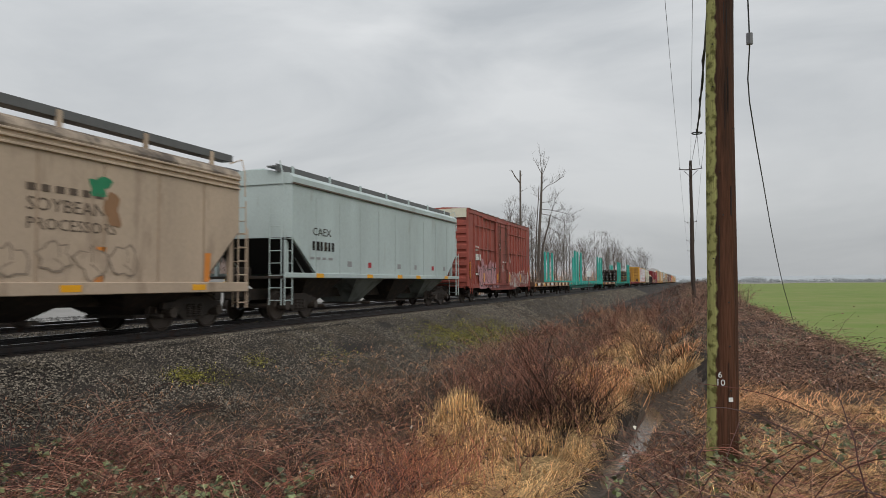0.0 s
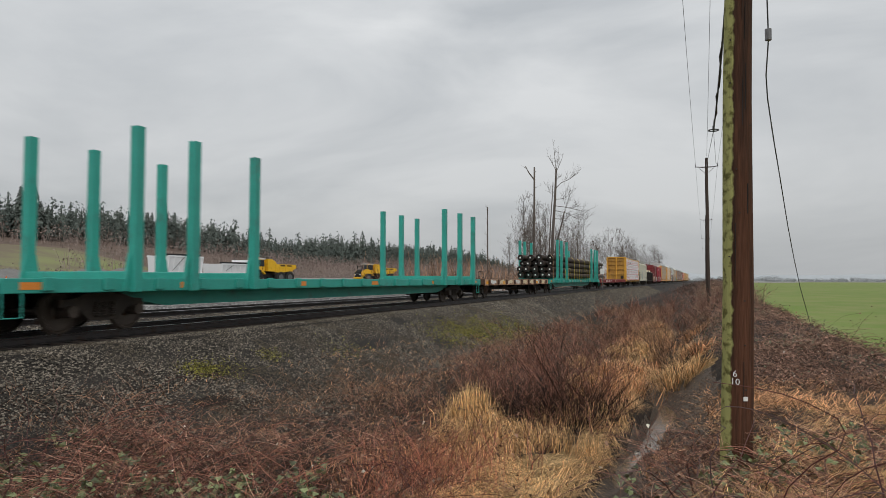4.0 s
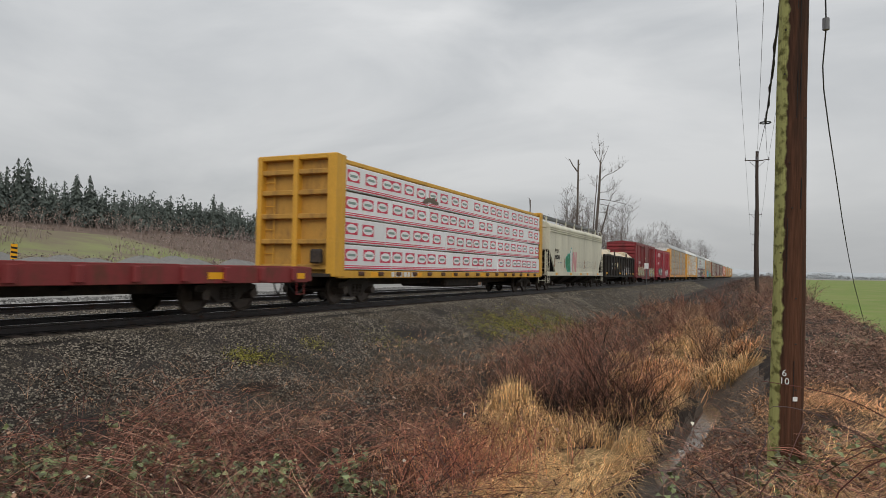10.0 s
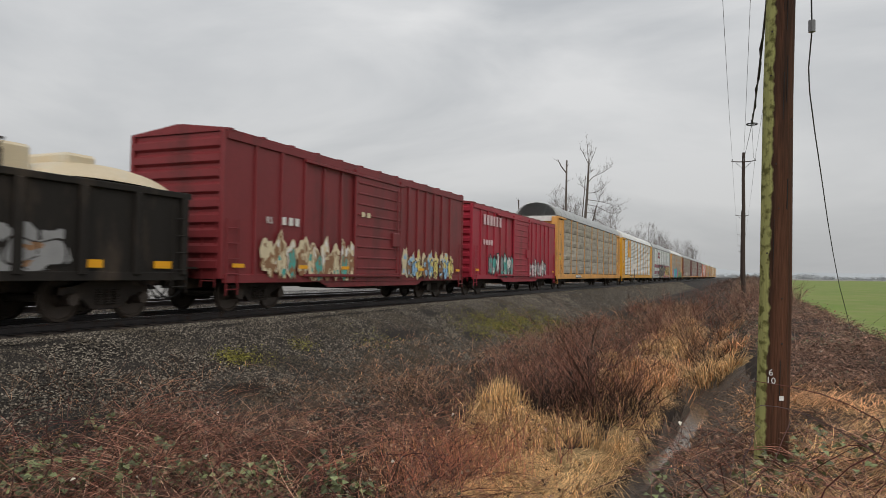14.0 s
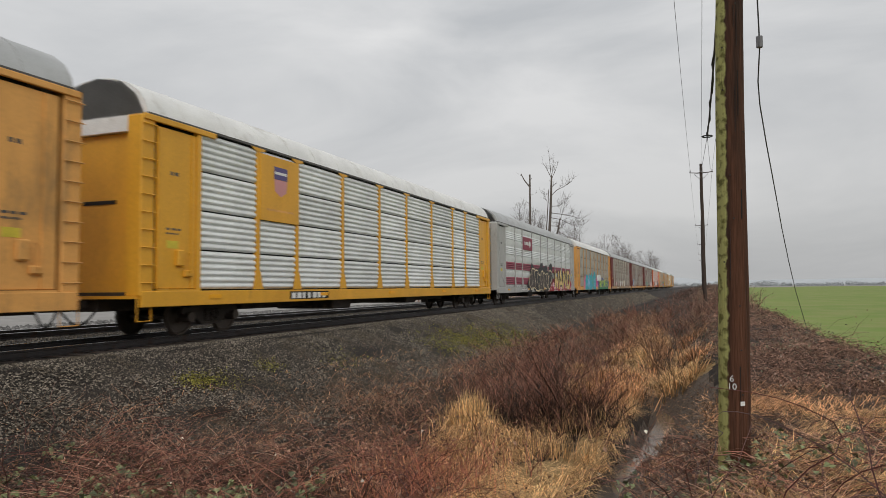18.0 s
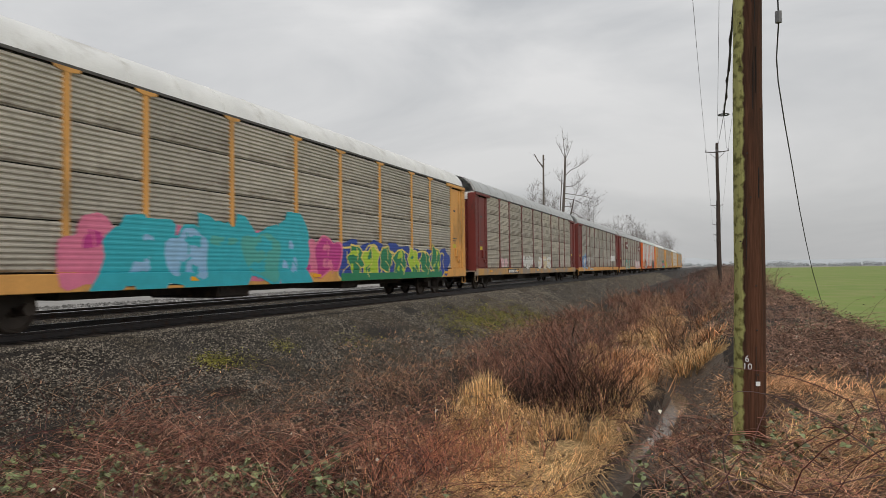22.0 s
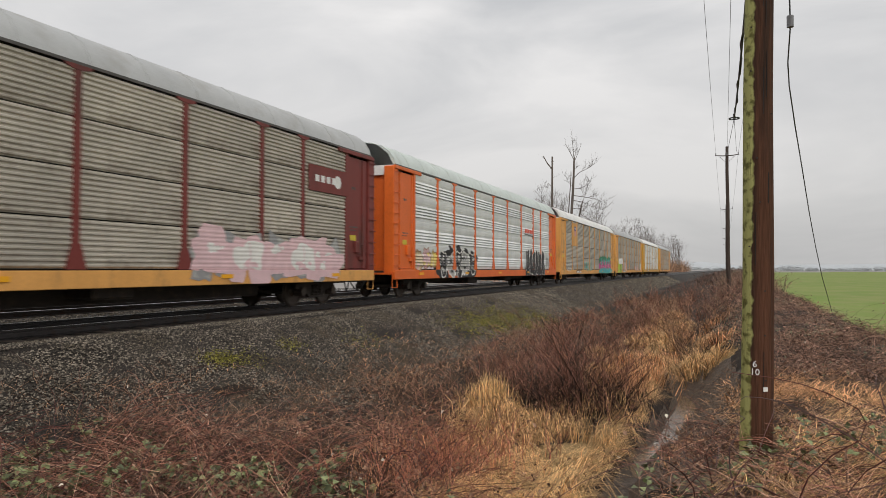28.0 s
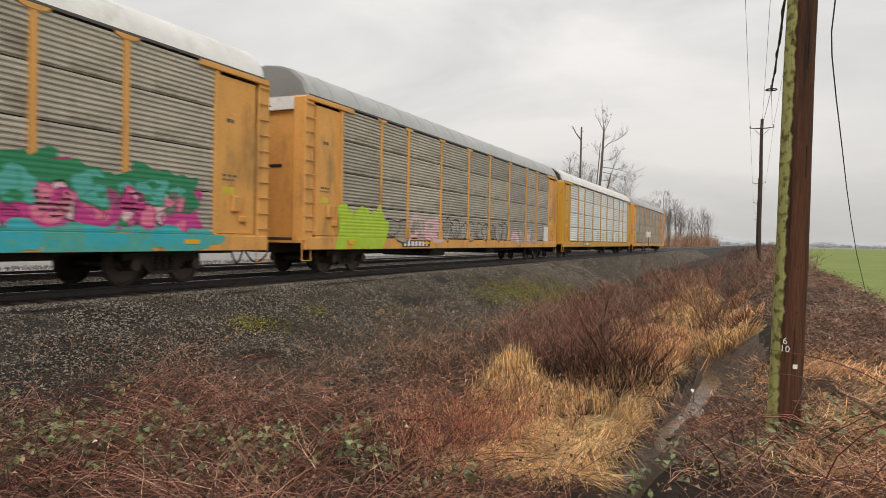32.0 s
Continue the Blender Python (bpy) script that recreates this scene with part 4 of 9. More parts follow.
# ---- hoppers ----
def hopper(front, rear, label, paint, curved, words=None, chute_m=None, sill_z=(0.95, 1.21), eave=4.0, top=4.30, fence=True, seam_m=None, roof_m=None):
    """A covered grain hopper: tapered body, roof with walkway, end platforms, chutes."""
    car, h = add_car("covered_hopper", label, front, rear)
    w = 1.58
    s0, s1 = sill_z
    inset, rise = 2.0, 2.6
    # body: side outline swept across, ends cut to the slope sheets
    side = [(-h + inset, s1), (h - inset, s1), (h - 0.55, rise), (h - 0.55, eave), (-h + 0.55, eave), (-h + 0.55, rise)]
    m = Mesh().prism(side, "x", -w + 0.02, w - 0.02)
    part("body", m, paint, car)
    if curved:
        arc = [(w - 0.01, eave), (w + 0.0, eave + 0.10), (w - 0.10, eave + 0.24), (w - 0.45, eave + 0.38), (0.6, eave + 0.48), (0, eave + 0.5)]
    else:
        arc = [(w + 0.02, eave), (w + 0.02, eave + 0.2), (w - 0.12, eave + 0.33), (0.7, eave + 0.45), (0, eave + 0.5)]
    arc = arc + [(-x, z) for x, z in arc[-2::-1]]
    part("roof", Mesh().prism(arc, "y", -h + 0.5, h - 0.5), roof_m or paint, car, smooth=True)
    if curved:
        for z in (eave - 0.27, eave - 0.14, eave - 0.01):
            part("side_rib", Mesh().box(w - 0.03, w + 0.035, -h + 0.55, h - 0.55, z, z + 0.05, 0.01), paint, car)
    else:
        part("eave_band", Mesh().box(w - 0.02, w + 0.05, -h + 0.5, h - 0.5, eave - 0.03, eave + 0.03, 0.008), M["tan_dark"], car)
    for k in range(9):
        y = -h + inset + (2 * h - 2 * inset) * k / 8
        part("side_seam", Mesh().box(w - 0.021, w - 0.012, y - 0.025, y + 0.025, s1, eave - 0.3), seam_m or paint, car)
    part("side_sill", Mesh().box(w - 0.08, w + 0.02, -h + 0.15, h - 0.15, s0, s1, 0.015), paint, car)
    part("side_sill", Mesh().box(-w - 0.02, -w + 0.08, -h + 0.15, h - 0.15, s0, s1), paint, car)
    part("centre_sill", Mesh().box(-0.3, 0.3, -h + 0.1, h - 0.1, 0.66, 1.0), M["steel_dark"], car)
    # chutes
    cm = chute_m or M["steel_dark"]
    n = 4
    for k in range(n):
        y = -h + inset + 1.1 + (2 * h - 2 * inset - 2.2) * k / (n - 1)
        part("chute", Mesh().add([(-1.3, y - 1.25, s0), (1.3, y - 1.25, s0), (1.3, y + 1.25, s0), (-1.3, y + 1.25, s0), (-0.5, y - 0.45, 0.42), (0.5, y - 0.45, 0.42), (0.5, y + 0.45, 0.42), (-0.5, y + 0.45, 0.42)],
                                 [(0, 1, 2, 3), (4, 7, 6, 5), (0, 4, 5, 1), (1, 5, 6, 2), (2, 6, 7, 3), (3, 7, 4, 0)]), cm if k % 2 else M["steel_dark"], car)
        part("gate", Mesh().box(-0.6, 0.9, y - 0.5, y + 0.5, 0.36, 0.44).tube([(0.9, y, 0.4), (1.25, y, 0.4)], 0.06, 6), M["steel_dark"], car)
    # roof hatches, walkway and its supports
    zt = eave + 0.5
    for k in range(10):
        y = -h + 1.4 + (2 * h - 2.8) * k / 9
        part("hatch", Mesh().box(-0.28, 0.28, y - 0.5, y + 0.5, zt - 0.01, zt + 0.1, 0.03), paint, car)
    zw = zt + (0.08 if curved else 0.0)
    for x in (-1.12, 0.78):
        part("walkway", Mesh().box(x, x + 0.36, -h + 0.3, h - 0.3, zw, zw + 0.05), M["steel_light"], car)
        if fence:
            part("walk_edge", Mesh().box(x + 0.33, x + 0.37, -h + 0.3, h - 0.3, zw - (0.01 if curved else 0.14), zw + (0.18 if curved else 0.10)), M["steel_light"], car)
    for k in range(7):
        y = -h + 1.2 + (2 * h - 2.4) * k / 6
        part("walk_bracket", Mesh().box(1.12, 1.18, y - 0.06, y + 0.06, eave + 0.2, zw + 0.14), paint, car)
    # ends
    for s in (-1, 1):
        ye = s * h
        part("end_platform", Mesh().box(-1.45, 1.45, min(ye - s * 0.1, ye - s * 1.9), max(ye - s * 0.1, ye - s * 1.9), s0 - 0.02, s0 + 0.06), M["steel_dark"], car)
        for x in (-1.3, 1.3):
            part("corner_post", Mesh().box(x - 0.05, x + 0.05, min(ye - s * 0.55, ye - s * 0.67), max(ye - s * 0.55, ye - s * 0.67), s0, rise + 0.1), paint, car)
            part("end_brace", Mesh().tube([(x, ye - s * 0.6, rise), (x * 0.9, ye - s * 1.9, s1)], 0.06, 4), paint, car)
        # slope sheet coloured near-black for the shade under the car end
        slope = Mesh().add([(-1.5, ye - s * 0.45, rise), (1.5, ye - s * 0.45, rise), (1.5, ye - s * 1.86, s1), (-1.5, ye - s * 1.86, s1), (-1.5, ye - s * 0.52, rise), (1.5, ye - s * 0.52, rise), (1.5, ye - s * 1.94, s1), (-1.5, ye - s * 1.94, s1)],
                           [(0, 1, 2, 3), (4, 7, 6, 5), (0, 4, 5, 1), (1, 5, 6, 2), (2, 6, 7, 3), (3, 7, 4, 0)])
        part("slope_sheet", slope, M["dark"], car)
        ladder(car, w - 0.08, ye - s * 0.35 - 0.21, 0.5, rise + 0.1, paint)
        ladder(car, 1.0, ye - s * 0.1, 0.5, rise + 0.9, paint, along="x")
        part("brake_box", Mesh().box(-0.9, -0.2, ye - s * 0.75 - 0.2, ye - s * 0.75 + 0.2, 1.1, 1.7, 0.04), M["steel_dark"], car)
        part("end_hoop", Mesh().tube([(1.2, ye - s * 0.5, zt), (1.35, ye - s * 0.15, zt + 0.15), (1.45, ye - s * 0.15, zt - 0.2), (1.5, ye - s * 0.2, eave - 0.4)], 0.02, 5), paint, car)
        coupler(car, ye - s * 0.1, s * 0.9)
        bogie(car, ye - s * 1.75)
    plates(car, [-h + 2.2, -h + 6, 0.4, h - 6, h - 2.2], M["reflector"], x=w + 0.02, z=(s0 + s1) / 2, hgt=min(0.14, s1 - s0), w=0.5)
    return car, h


car, h = hopper(-379.6, -362.9, "rust-streaked tan covered hopper with faded lettering", M["tan_paint"], True, roof_m=M["sooty_roof"], seam_m=M["tan_seam"])
xs = 1.565
lettering(car, "SOYBEAN", xs, h - 7.0, 2.58, 0.37, M["tan_dark"], 1.15)
lettering(car, "PROCESSORS", xs, h - 7.0, 2.22, 0.33, M["tan_dark"], 1.1)
bars(car, xs, h - 7.0, 2.95, 1.9, 0.14, M["tan_dark"], 6, 4)
part("emblem", Mesh().prism(blob(random.Random(2), h - 5.3, 3.22, 0.26, 0.20, rough=0.4), "x", xs, xs + 0.004), M["g_green"], car, "green leaf emblem")
part("emblem", Mesh().prism(blob(random.Random(5), h - 4.95, 2.76, 0.22, 0.32, rough=0.35), "x", xs, xs + 0.004), M["g_brown"], car, "brown bean emblem")
for q in (-2.0, -5.4):
    part("rust_patch", Mesh().prism([(h + q, 1.22), (h + q + 0.22, 1.22), (h + q + 0.28, 1.95), (h + q + 0.05, 1.95)], "x", xs, xs + 0.003), M["g_orange"], car, "orange primer patch")
graffiti(car, xs + 0.002, h - 9.5, h - 4.2, 1.25, 2.1, ["tan_paint"], "rust_outline", 6, 11, None, "faded outline graffiti", style="wild")

car, h = hopper(-361.3, -344.3, "clean grey-green covered hopper with a black walkway", M["grey_paint"], False, chute_m=M["chute_grey"], sill_z=(1.34, 1.50), eave=4.30, seam_m=M["grey_seam"])
lettering(car, "CAEX", xs + 0.005, -h + 1.75, 2.75, 0.36, M["black_paint"], 1.35)
bars(car, xs + 0.005, -h + 1.75, 2.25, 1.55, 0.30, M["black_paint"], 6, 8)
bars(car, xs + 0.005, -h + 1.6, 1.95, 1.6, 0.08, M["g_grey"], 4, 9)
for k, y in enumerate((4.2, 5.9, 8.7, 10.6, 12.8, 14.4)):
    bars(car, xs + 0.005, -h + y, 1.75, 0.45, 0.20, M["g_red"] if k in (1, 4) else M["g_grey"], 1, k)

car, h = hopper(-181.17, -163.9, "dusty cream covered hopper with painted graffiti letters", M["cream_paint"], True)
lettering(car, "RMLX", xs + 0.005, -h + 1.85, 2.45, 0.36, M["black_paint"], 1.1)
bars(car, xs + 0.005, -h + 1.85, 2.02, 1.25, 0.28, M["black_paint"], 5, 3)
bars(car, xs + 0.005, -h + 2.6, 1.78, 1.2, 0.07, M["g_grey"], 3, 8)
graffiti(car, xs + 0.006, -h + 4.85, -h + 5.85, 1.0, 2.6, ["g_green"], "g_teal", 1, 21)
graffiti(car, xs + 0.006, -h + 5.85, -h + 6.4, 1.15, 2.75, ["g_white"], "g_teal", 1, 5)
part("graffiti", Mesh().prism([(-h + 6.33, 1.2), (-h + 6.63, 1.2), (-h + 6.88, 1.9), (-h + 7.23, 1.2), (-h + 7.68, 1.2), (-h + 7.78, 2.65), (-h + 7.43, 2.65), (-h + 7.33, 1.9), (-h + 7.03, 2.65), (-h + 6.58, 2.65)], "x", xs + 0.006, xs + 0.008), M["logo_pink"], car, "pale red sprayed letter")
for k in range(7):
    graffiti(car, xs + 0.006, -h + 8.0 + k * 0.8, -h + 8.55 + k * 0.8, 1.55, 2.0, ["cream_paint"], "g_grey", 1, 30 + k, None, "thin sprayed scribble")
for y in (1.65, 4.2, 10.2, 14.0):
    part("rust_patch", Mesh().prism([(-h + y, 1.5), (-h + y + 0.18, 1.5), (-h + y + 0.26, 2.1), (-h + y + 0.1, 2.1)], "x", xs + 0.004, xs + 0.006), M["g_brown"], car)
part("end_post", Mesh().box(0.25, 0.5, -h + 0.38, -h + 0.54, 0.95, 4.0, 0.01), M["flat_brown"], car, "rusty end post")


# ---- boxcars ----
def boxcar(front, rear, label, paint, top, bottom, door, ribs, battens, roof_m, peak=0.22, cap=None, ribbed_door=True, hi_door=False):
    """A boxcar: ribbed sides with a sliding door, corrugated ends, roof with running seams."""
    car, h = add_car("boxcar", label, front, rear)
    w = 1.56
    d0, d1 = -h + door[0], -h + door[1]
    part("body", Mesh().box(-w, w - 0.02, -h + 0.35, h - 0.35, bottom + 0.1, top - 0.02), paint, car)
    part("side_sill", Mesh().box(w - 0.04, w + 0.03, -h + 0.35, h - 0.35, bottom, bottom + 0.22, 0.01), paint, car)
    part("top_chord", Mesh().box(w - 0.05, w + 0.035, -h + 0.35, h - 0.35, top - 0.2, top, 0.01), paint, car)
    part("belly", Mesh().prism([(-h * 0.45, bottom + 0.02), (h * 0.45, bottom + 0.02), (h * 0.38, bottom - 0.16), (-h * 0.38, bottom - 0.16)], "x", w - 0.06, w + 0.0), paint, car)
    for y in ribs:
        part("side_post", Mesh().box(w - 0.025, w + 0.04, -h + y - 0.055, -h + y + 0.055, bottom + 0.2, top - 0.19, 0.012), paint, car)
    for z in battens:
        for a, b in ((-h + 1.3, d0 - 0.12), (d1 + 0.12, h - 1.0)):
            part("side_rail", Mesh().box(w - 0.02, w + 0.055, a, b, z - 0.03, z + 0.03, 0.008), paint, car)
    dr = part("door", Mesh().box(w + 0.03, w + 0.075, d0, d1, bottom + 0.25, top - 0.28, 0.01), paint, car)
    n = 9 if ribbed_door else 5
    for k in range(n):
        z = bottom + 0.45 + (top - bottom - 0.95) * k / (n - 1)
        part("door_rib", Mesh().box(w + 0.07, w + 0.105, d0 + 0.1, d1 - 0.1, z - 0.03, z + 0.03, 0.012), paint, dr)
    for y in (d0, d1):
        part("door_post", Mesh().box(w + 0.02, w + 0.10, y - 0.07, y + 0.07, bottom + 0.1, top - 0.1, 0.012), paint, car)
    part("door_track", Mesh().box(w + 0.03, w + 0.13, d0 - 2.9, d1 + 0.25, bottom + 0.16, bottom + 0.24, 0.01), paint, car)
    part("door_hood", Mesh().box(w + 0.03, w + 0.12, d0 - 2.9, d1 + 0.25, top - 0.30, top - 0.22, 0.01), paint, car)
    part("lock_bar", Mesh().tube([(w + 0.13, d1 - 0.4, bottom + 0.3), (w + 0.13, d1 - 0.4, top - 0.5)], 0.025, 5).box(w + 0.1, w + 0.16, d1 - 0.75, d1 - 0.2, 2.0, 2.5, 0.02), paint, dr)
    # roof
    arc = [(w + 0.03, top), (w + 0.03, top + 0.05), (0.0, top + 0.05 + peak), (-w - 0.03, top + 0.05), (-w - 0.03, top)]
    part("roof", Mesh().prism(arc, "y", -h + 0.3, h - 0.3), roof_m, car)
    for k in range(13):
        y = -h + 0.5 + (2 * h - 1.0) * k / 12
        part("roof_rib", Mesh().prism([(x * 1.01, z + 0.035) for x, z in arc], "y", y - 0.04, y + 0.04), roof_m, car)
    for s in (-1, 1):
        ye = s * h
        inner = ye - s * 0.35
        for k in range(9):
            z0 = bottom + 0.25 + (top - bottom - 0.35) * k / 9
            dz = (top - bottom - 0.35) / 9
            part("end_rib", Mesh().prism([(inner, z0 + 0.05), (inner + s * 0.09, z0 + 0.2 * dz + 0.04), (inner + s * 0.09, z0 + 0.75 * dz), (inner, z0 + 0.95 * dz)], "x", -w + 0.12, w - 0.14), paint, car)
        part("corner_post", Mesh().box(w - 0.14, w + 0.01, min(inner, inner + s * 0.1), max(inner, inner + s * 0.1), bottom + 0.1, top, 0.02), paint, car)
        part("corner_post", Mesh().box(-w, -w + 0.12, min(inner, inner + s * 0.1), max(inner, inner + s * 0.1), bottom + 0.1, top, 0.02), paint, car)
        if cap:
            part("end_cap", Mesh().box(-w + 0.1, w - 0.1, min(inner, inner + s * 0.13), max(inner, inner + s * 0.13), top - 0.45, top + 0.06), cap, car, "cream end panel")
        ladder(car, w + 0.0, inner - s * 0.25 - 0.21, bottom - 0.3, bottom + 1.6, paint)
        ladder(car, 0.9, inner + s * 0.1, bottom - 0.1, bottom + 1.7, paint, along="x")
        part("end_platform", Mesh().box(-0.8, 0.8, min(inner, ye), max(inner, ye), 1.1, 1.15), M["steel_dark"], car)
        coupler(car, ye - s * 0.35, s * 1.1)
        bogie(car, ye - s * 2.3)
    part("underframe", Mesh().box(-0.3, 0.3, -h + 0.2, h - 0.2, 0.6, 1.0).box(-1.2, 1.2, -0.8, 0.8, 0.5, 0.9, 0.05), M["steel_dark"], car)
    return car, h


car, h = boxcar(-342.9, -327.0, "rust-red ribbed boxcar with scrawled lower side and cream end top", M["brown_red"], 5.28, 0.84, (5.9, 8.85), [1.35, 2.2, 3.05, 3.9, 4.75, 9.95, 10.72, 11.48, 12.23, 12.97, 13.73, 14.5], (1.8, 3.14, 4.46), M["brown_red"], 0.10, M["cream_paint"], ribbed_door=False)
lettering(car, "SRY", 1.60, -h + 1.45, 3.0, 0.42, M["g_white"], 1.1)
bars(car, 1.60, -h + 1.5, 2.45, 1.1, 0.36, M["g_white"], 4, 2)
bars(car, 1.60, -h + 1.5, 1.6, 1.2, 0.10, M["g_white"], 3, 6)
plates(car, [-h + 3.0 + k * 3.1 for k in range(4)], M["reflector"], x=1.648, z=1.45, w=0.15, hgt=0.5)
plates(car, [-h + 0.5, h - 0.6], M["reflector"], x=1.575, z=1.85, w=0.2, hgt=0.9)
graffiti(car, 1.618, -h + 2.2, -h + 6.4, 0.85, 2.2, ["fade_pink"], "g_umber", 5, 14, "fade_pink", "faded pink sprayed shapes with dark rims")
graffiti(car, 1.618, h - 6.9, h - 0.8, 0.85, 2.0, ["worn_white", "brown_red"], "worn_white", 9, 15, None, "worn white sprayed shapes", style="wild")
part("roundel", Mesh().prism(circle(0.22, 14, -h + 9.45, 2.65), "x", 1.60, 1.604), M["worn_white"], car)
bars(car, 1.66, -h + 6.4, 3.35, 0.5, 0.3, M["g_palepink"], 2, 3)
bars(car, 1.66, -h + 7.3, 2.45, 1.2, 0.08, M["g_white"], 2, 3)
bars(car, 1.66, -h + 7.4, 1.95, 0.5, 0.05, M["g_palepink"], 2, 9)
part("placard", Mesh().box(1.655, 1.662, -h + 7.25, -h + 7.5, 1.85, 2.3), M["worn_white"], car)
for y in (6.35, 6.7, 8.05, 8.4):
    part("lock_bar", Mesh().tube([(1.69, -h + y, 1.1), (1.69, -h + y, 4.95)], 0.022, 5), M["flat_brown"], car, "rust-darkened lock bar")
part("roof_edge", Mesh().box(1.55, 1.605, -h + 0.32, h - 0.32, 5.285, 5.33, 0.01), M["flat_brown"], car, "dark roof edge")

car, h = boxcar(-146.3, -129.9, "dark maroon boxcar with cream and blue graffiti", M["maroon_box"], 4.53, 0.76, (6.5, 9.75), [1.5, 2.6, 3.7, 4.7, 5.7, 10.5, 11.3, 12.1, 12.9, 13.7, 14.6], (), M["maroon_box"], 0.2)
bars(car, 1.60, -h + 2.6, 2.35, 0.9, 0.22, M["g_white"], 3, 3)
graffiti(car, 1.615, -h + 1.6, -h + 6.7, 0.8, 2.1, ["g_cream", "g_brown", "g_white"], "g_cream", 9, 23, None, style="wild")
graffiti(car, 1.627, -h + 1.9, -h + 6.5, 0.8, 1.75, ["g_brown", "g_cream", "g_teal"], "g_brown", 10, 123, None, style="wild")
graffiti(car, 1.615, -h + 9.9, -h + 15.0, 0.8, 1.95, ["g_cream", "g_lightblue", "g_yellow"], "g_cream", 9, 24, None, style="wild")
graffiti(car, 1.627, -h + 10.2, -h + 14.8, 0.8, 1.7, ["g_brown", "g_lightblue", "g_yellow"], "g_black", 9, 124, None, style="wild")
plates(car, [-h + 0.8, -h + 3.6, -h + 5.9, h - 4.8, h - 1.0], M["reflector"], x=1.632, z=1.2)
bars(car, 1.67, -h + 6.8, 2.9, 0.7, 0.16, M["g_cream"], 2, 3)
lettering(car, "RS", 1.60, -h + 1.9, 2.35, 0.26, M["g_white"])

car, h = boxcar(-129.2, -112.9, "bright red boxcar with white lettering and grey graffiti", M["bright_red"], 4.40, 0.80, (6.6, 9.6), [1.4, 2.4, 3.4, 4.4, 5.4, 10.4, 11.4, 12.4, 13.4, 14.4], (), M["maroon_box"], 0.2)
bars(car, 1.60, -h + 1.7, 3.5, 2.9, 0.5, M["g_palepink"], 6, 12, "faded_lettering")
bars(car, 1.60, -h + 1.7, 2.5, 1.5, 0.26, M["g_palepink"], 4, 13)
graffiti(car, 1.615, -h + 2.4, -h + 6.6, 0.8, 2.2, ["g_grey", "g_teal", "g_white"], "g_black", 7, 27, None, style="wild")
graffiti(car, 1.615, -h + 9.7, -h + 13.6, 0.8, 1.95, ["g_grey", "g_palepink", "g_white"], "g_black", 7, 28, None, style="wild")
plates(car, [-h + 0.8, h - 1.0], M["reflector"], x=1.632, z=1.25)


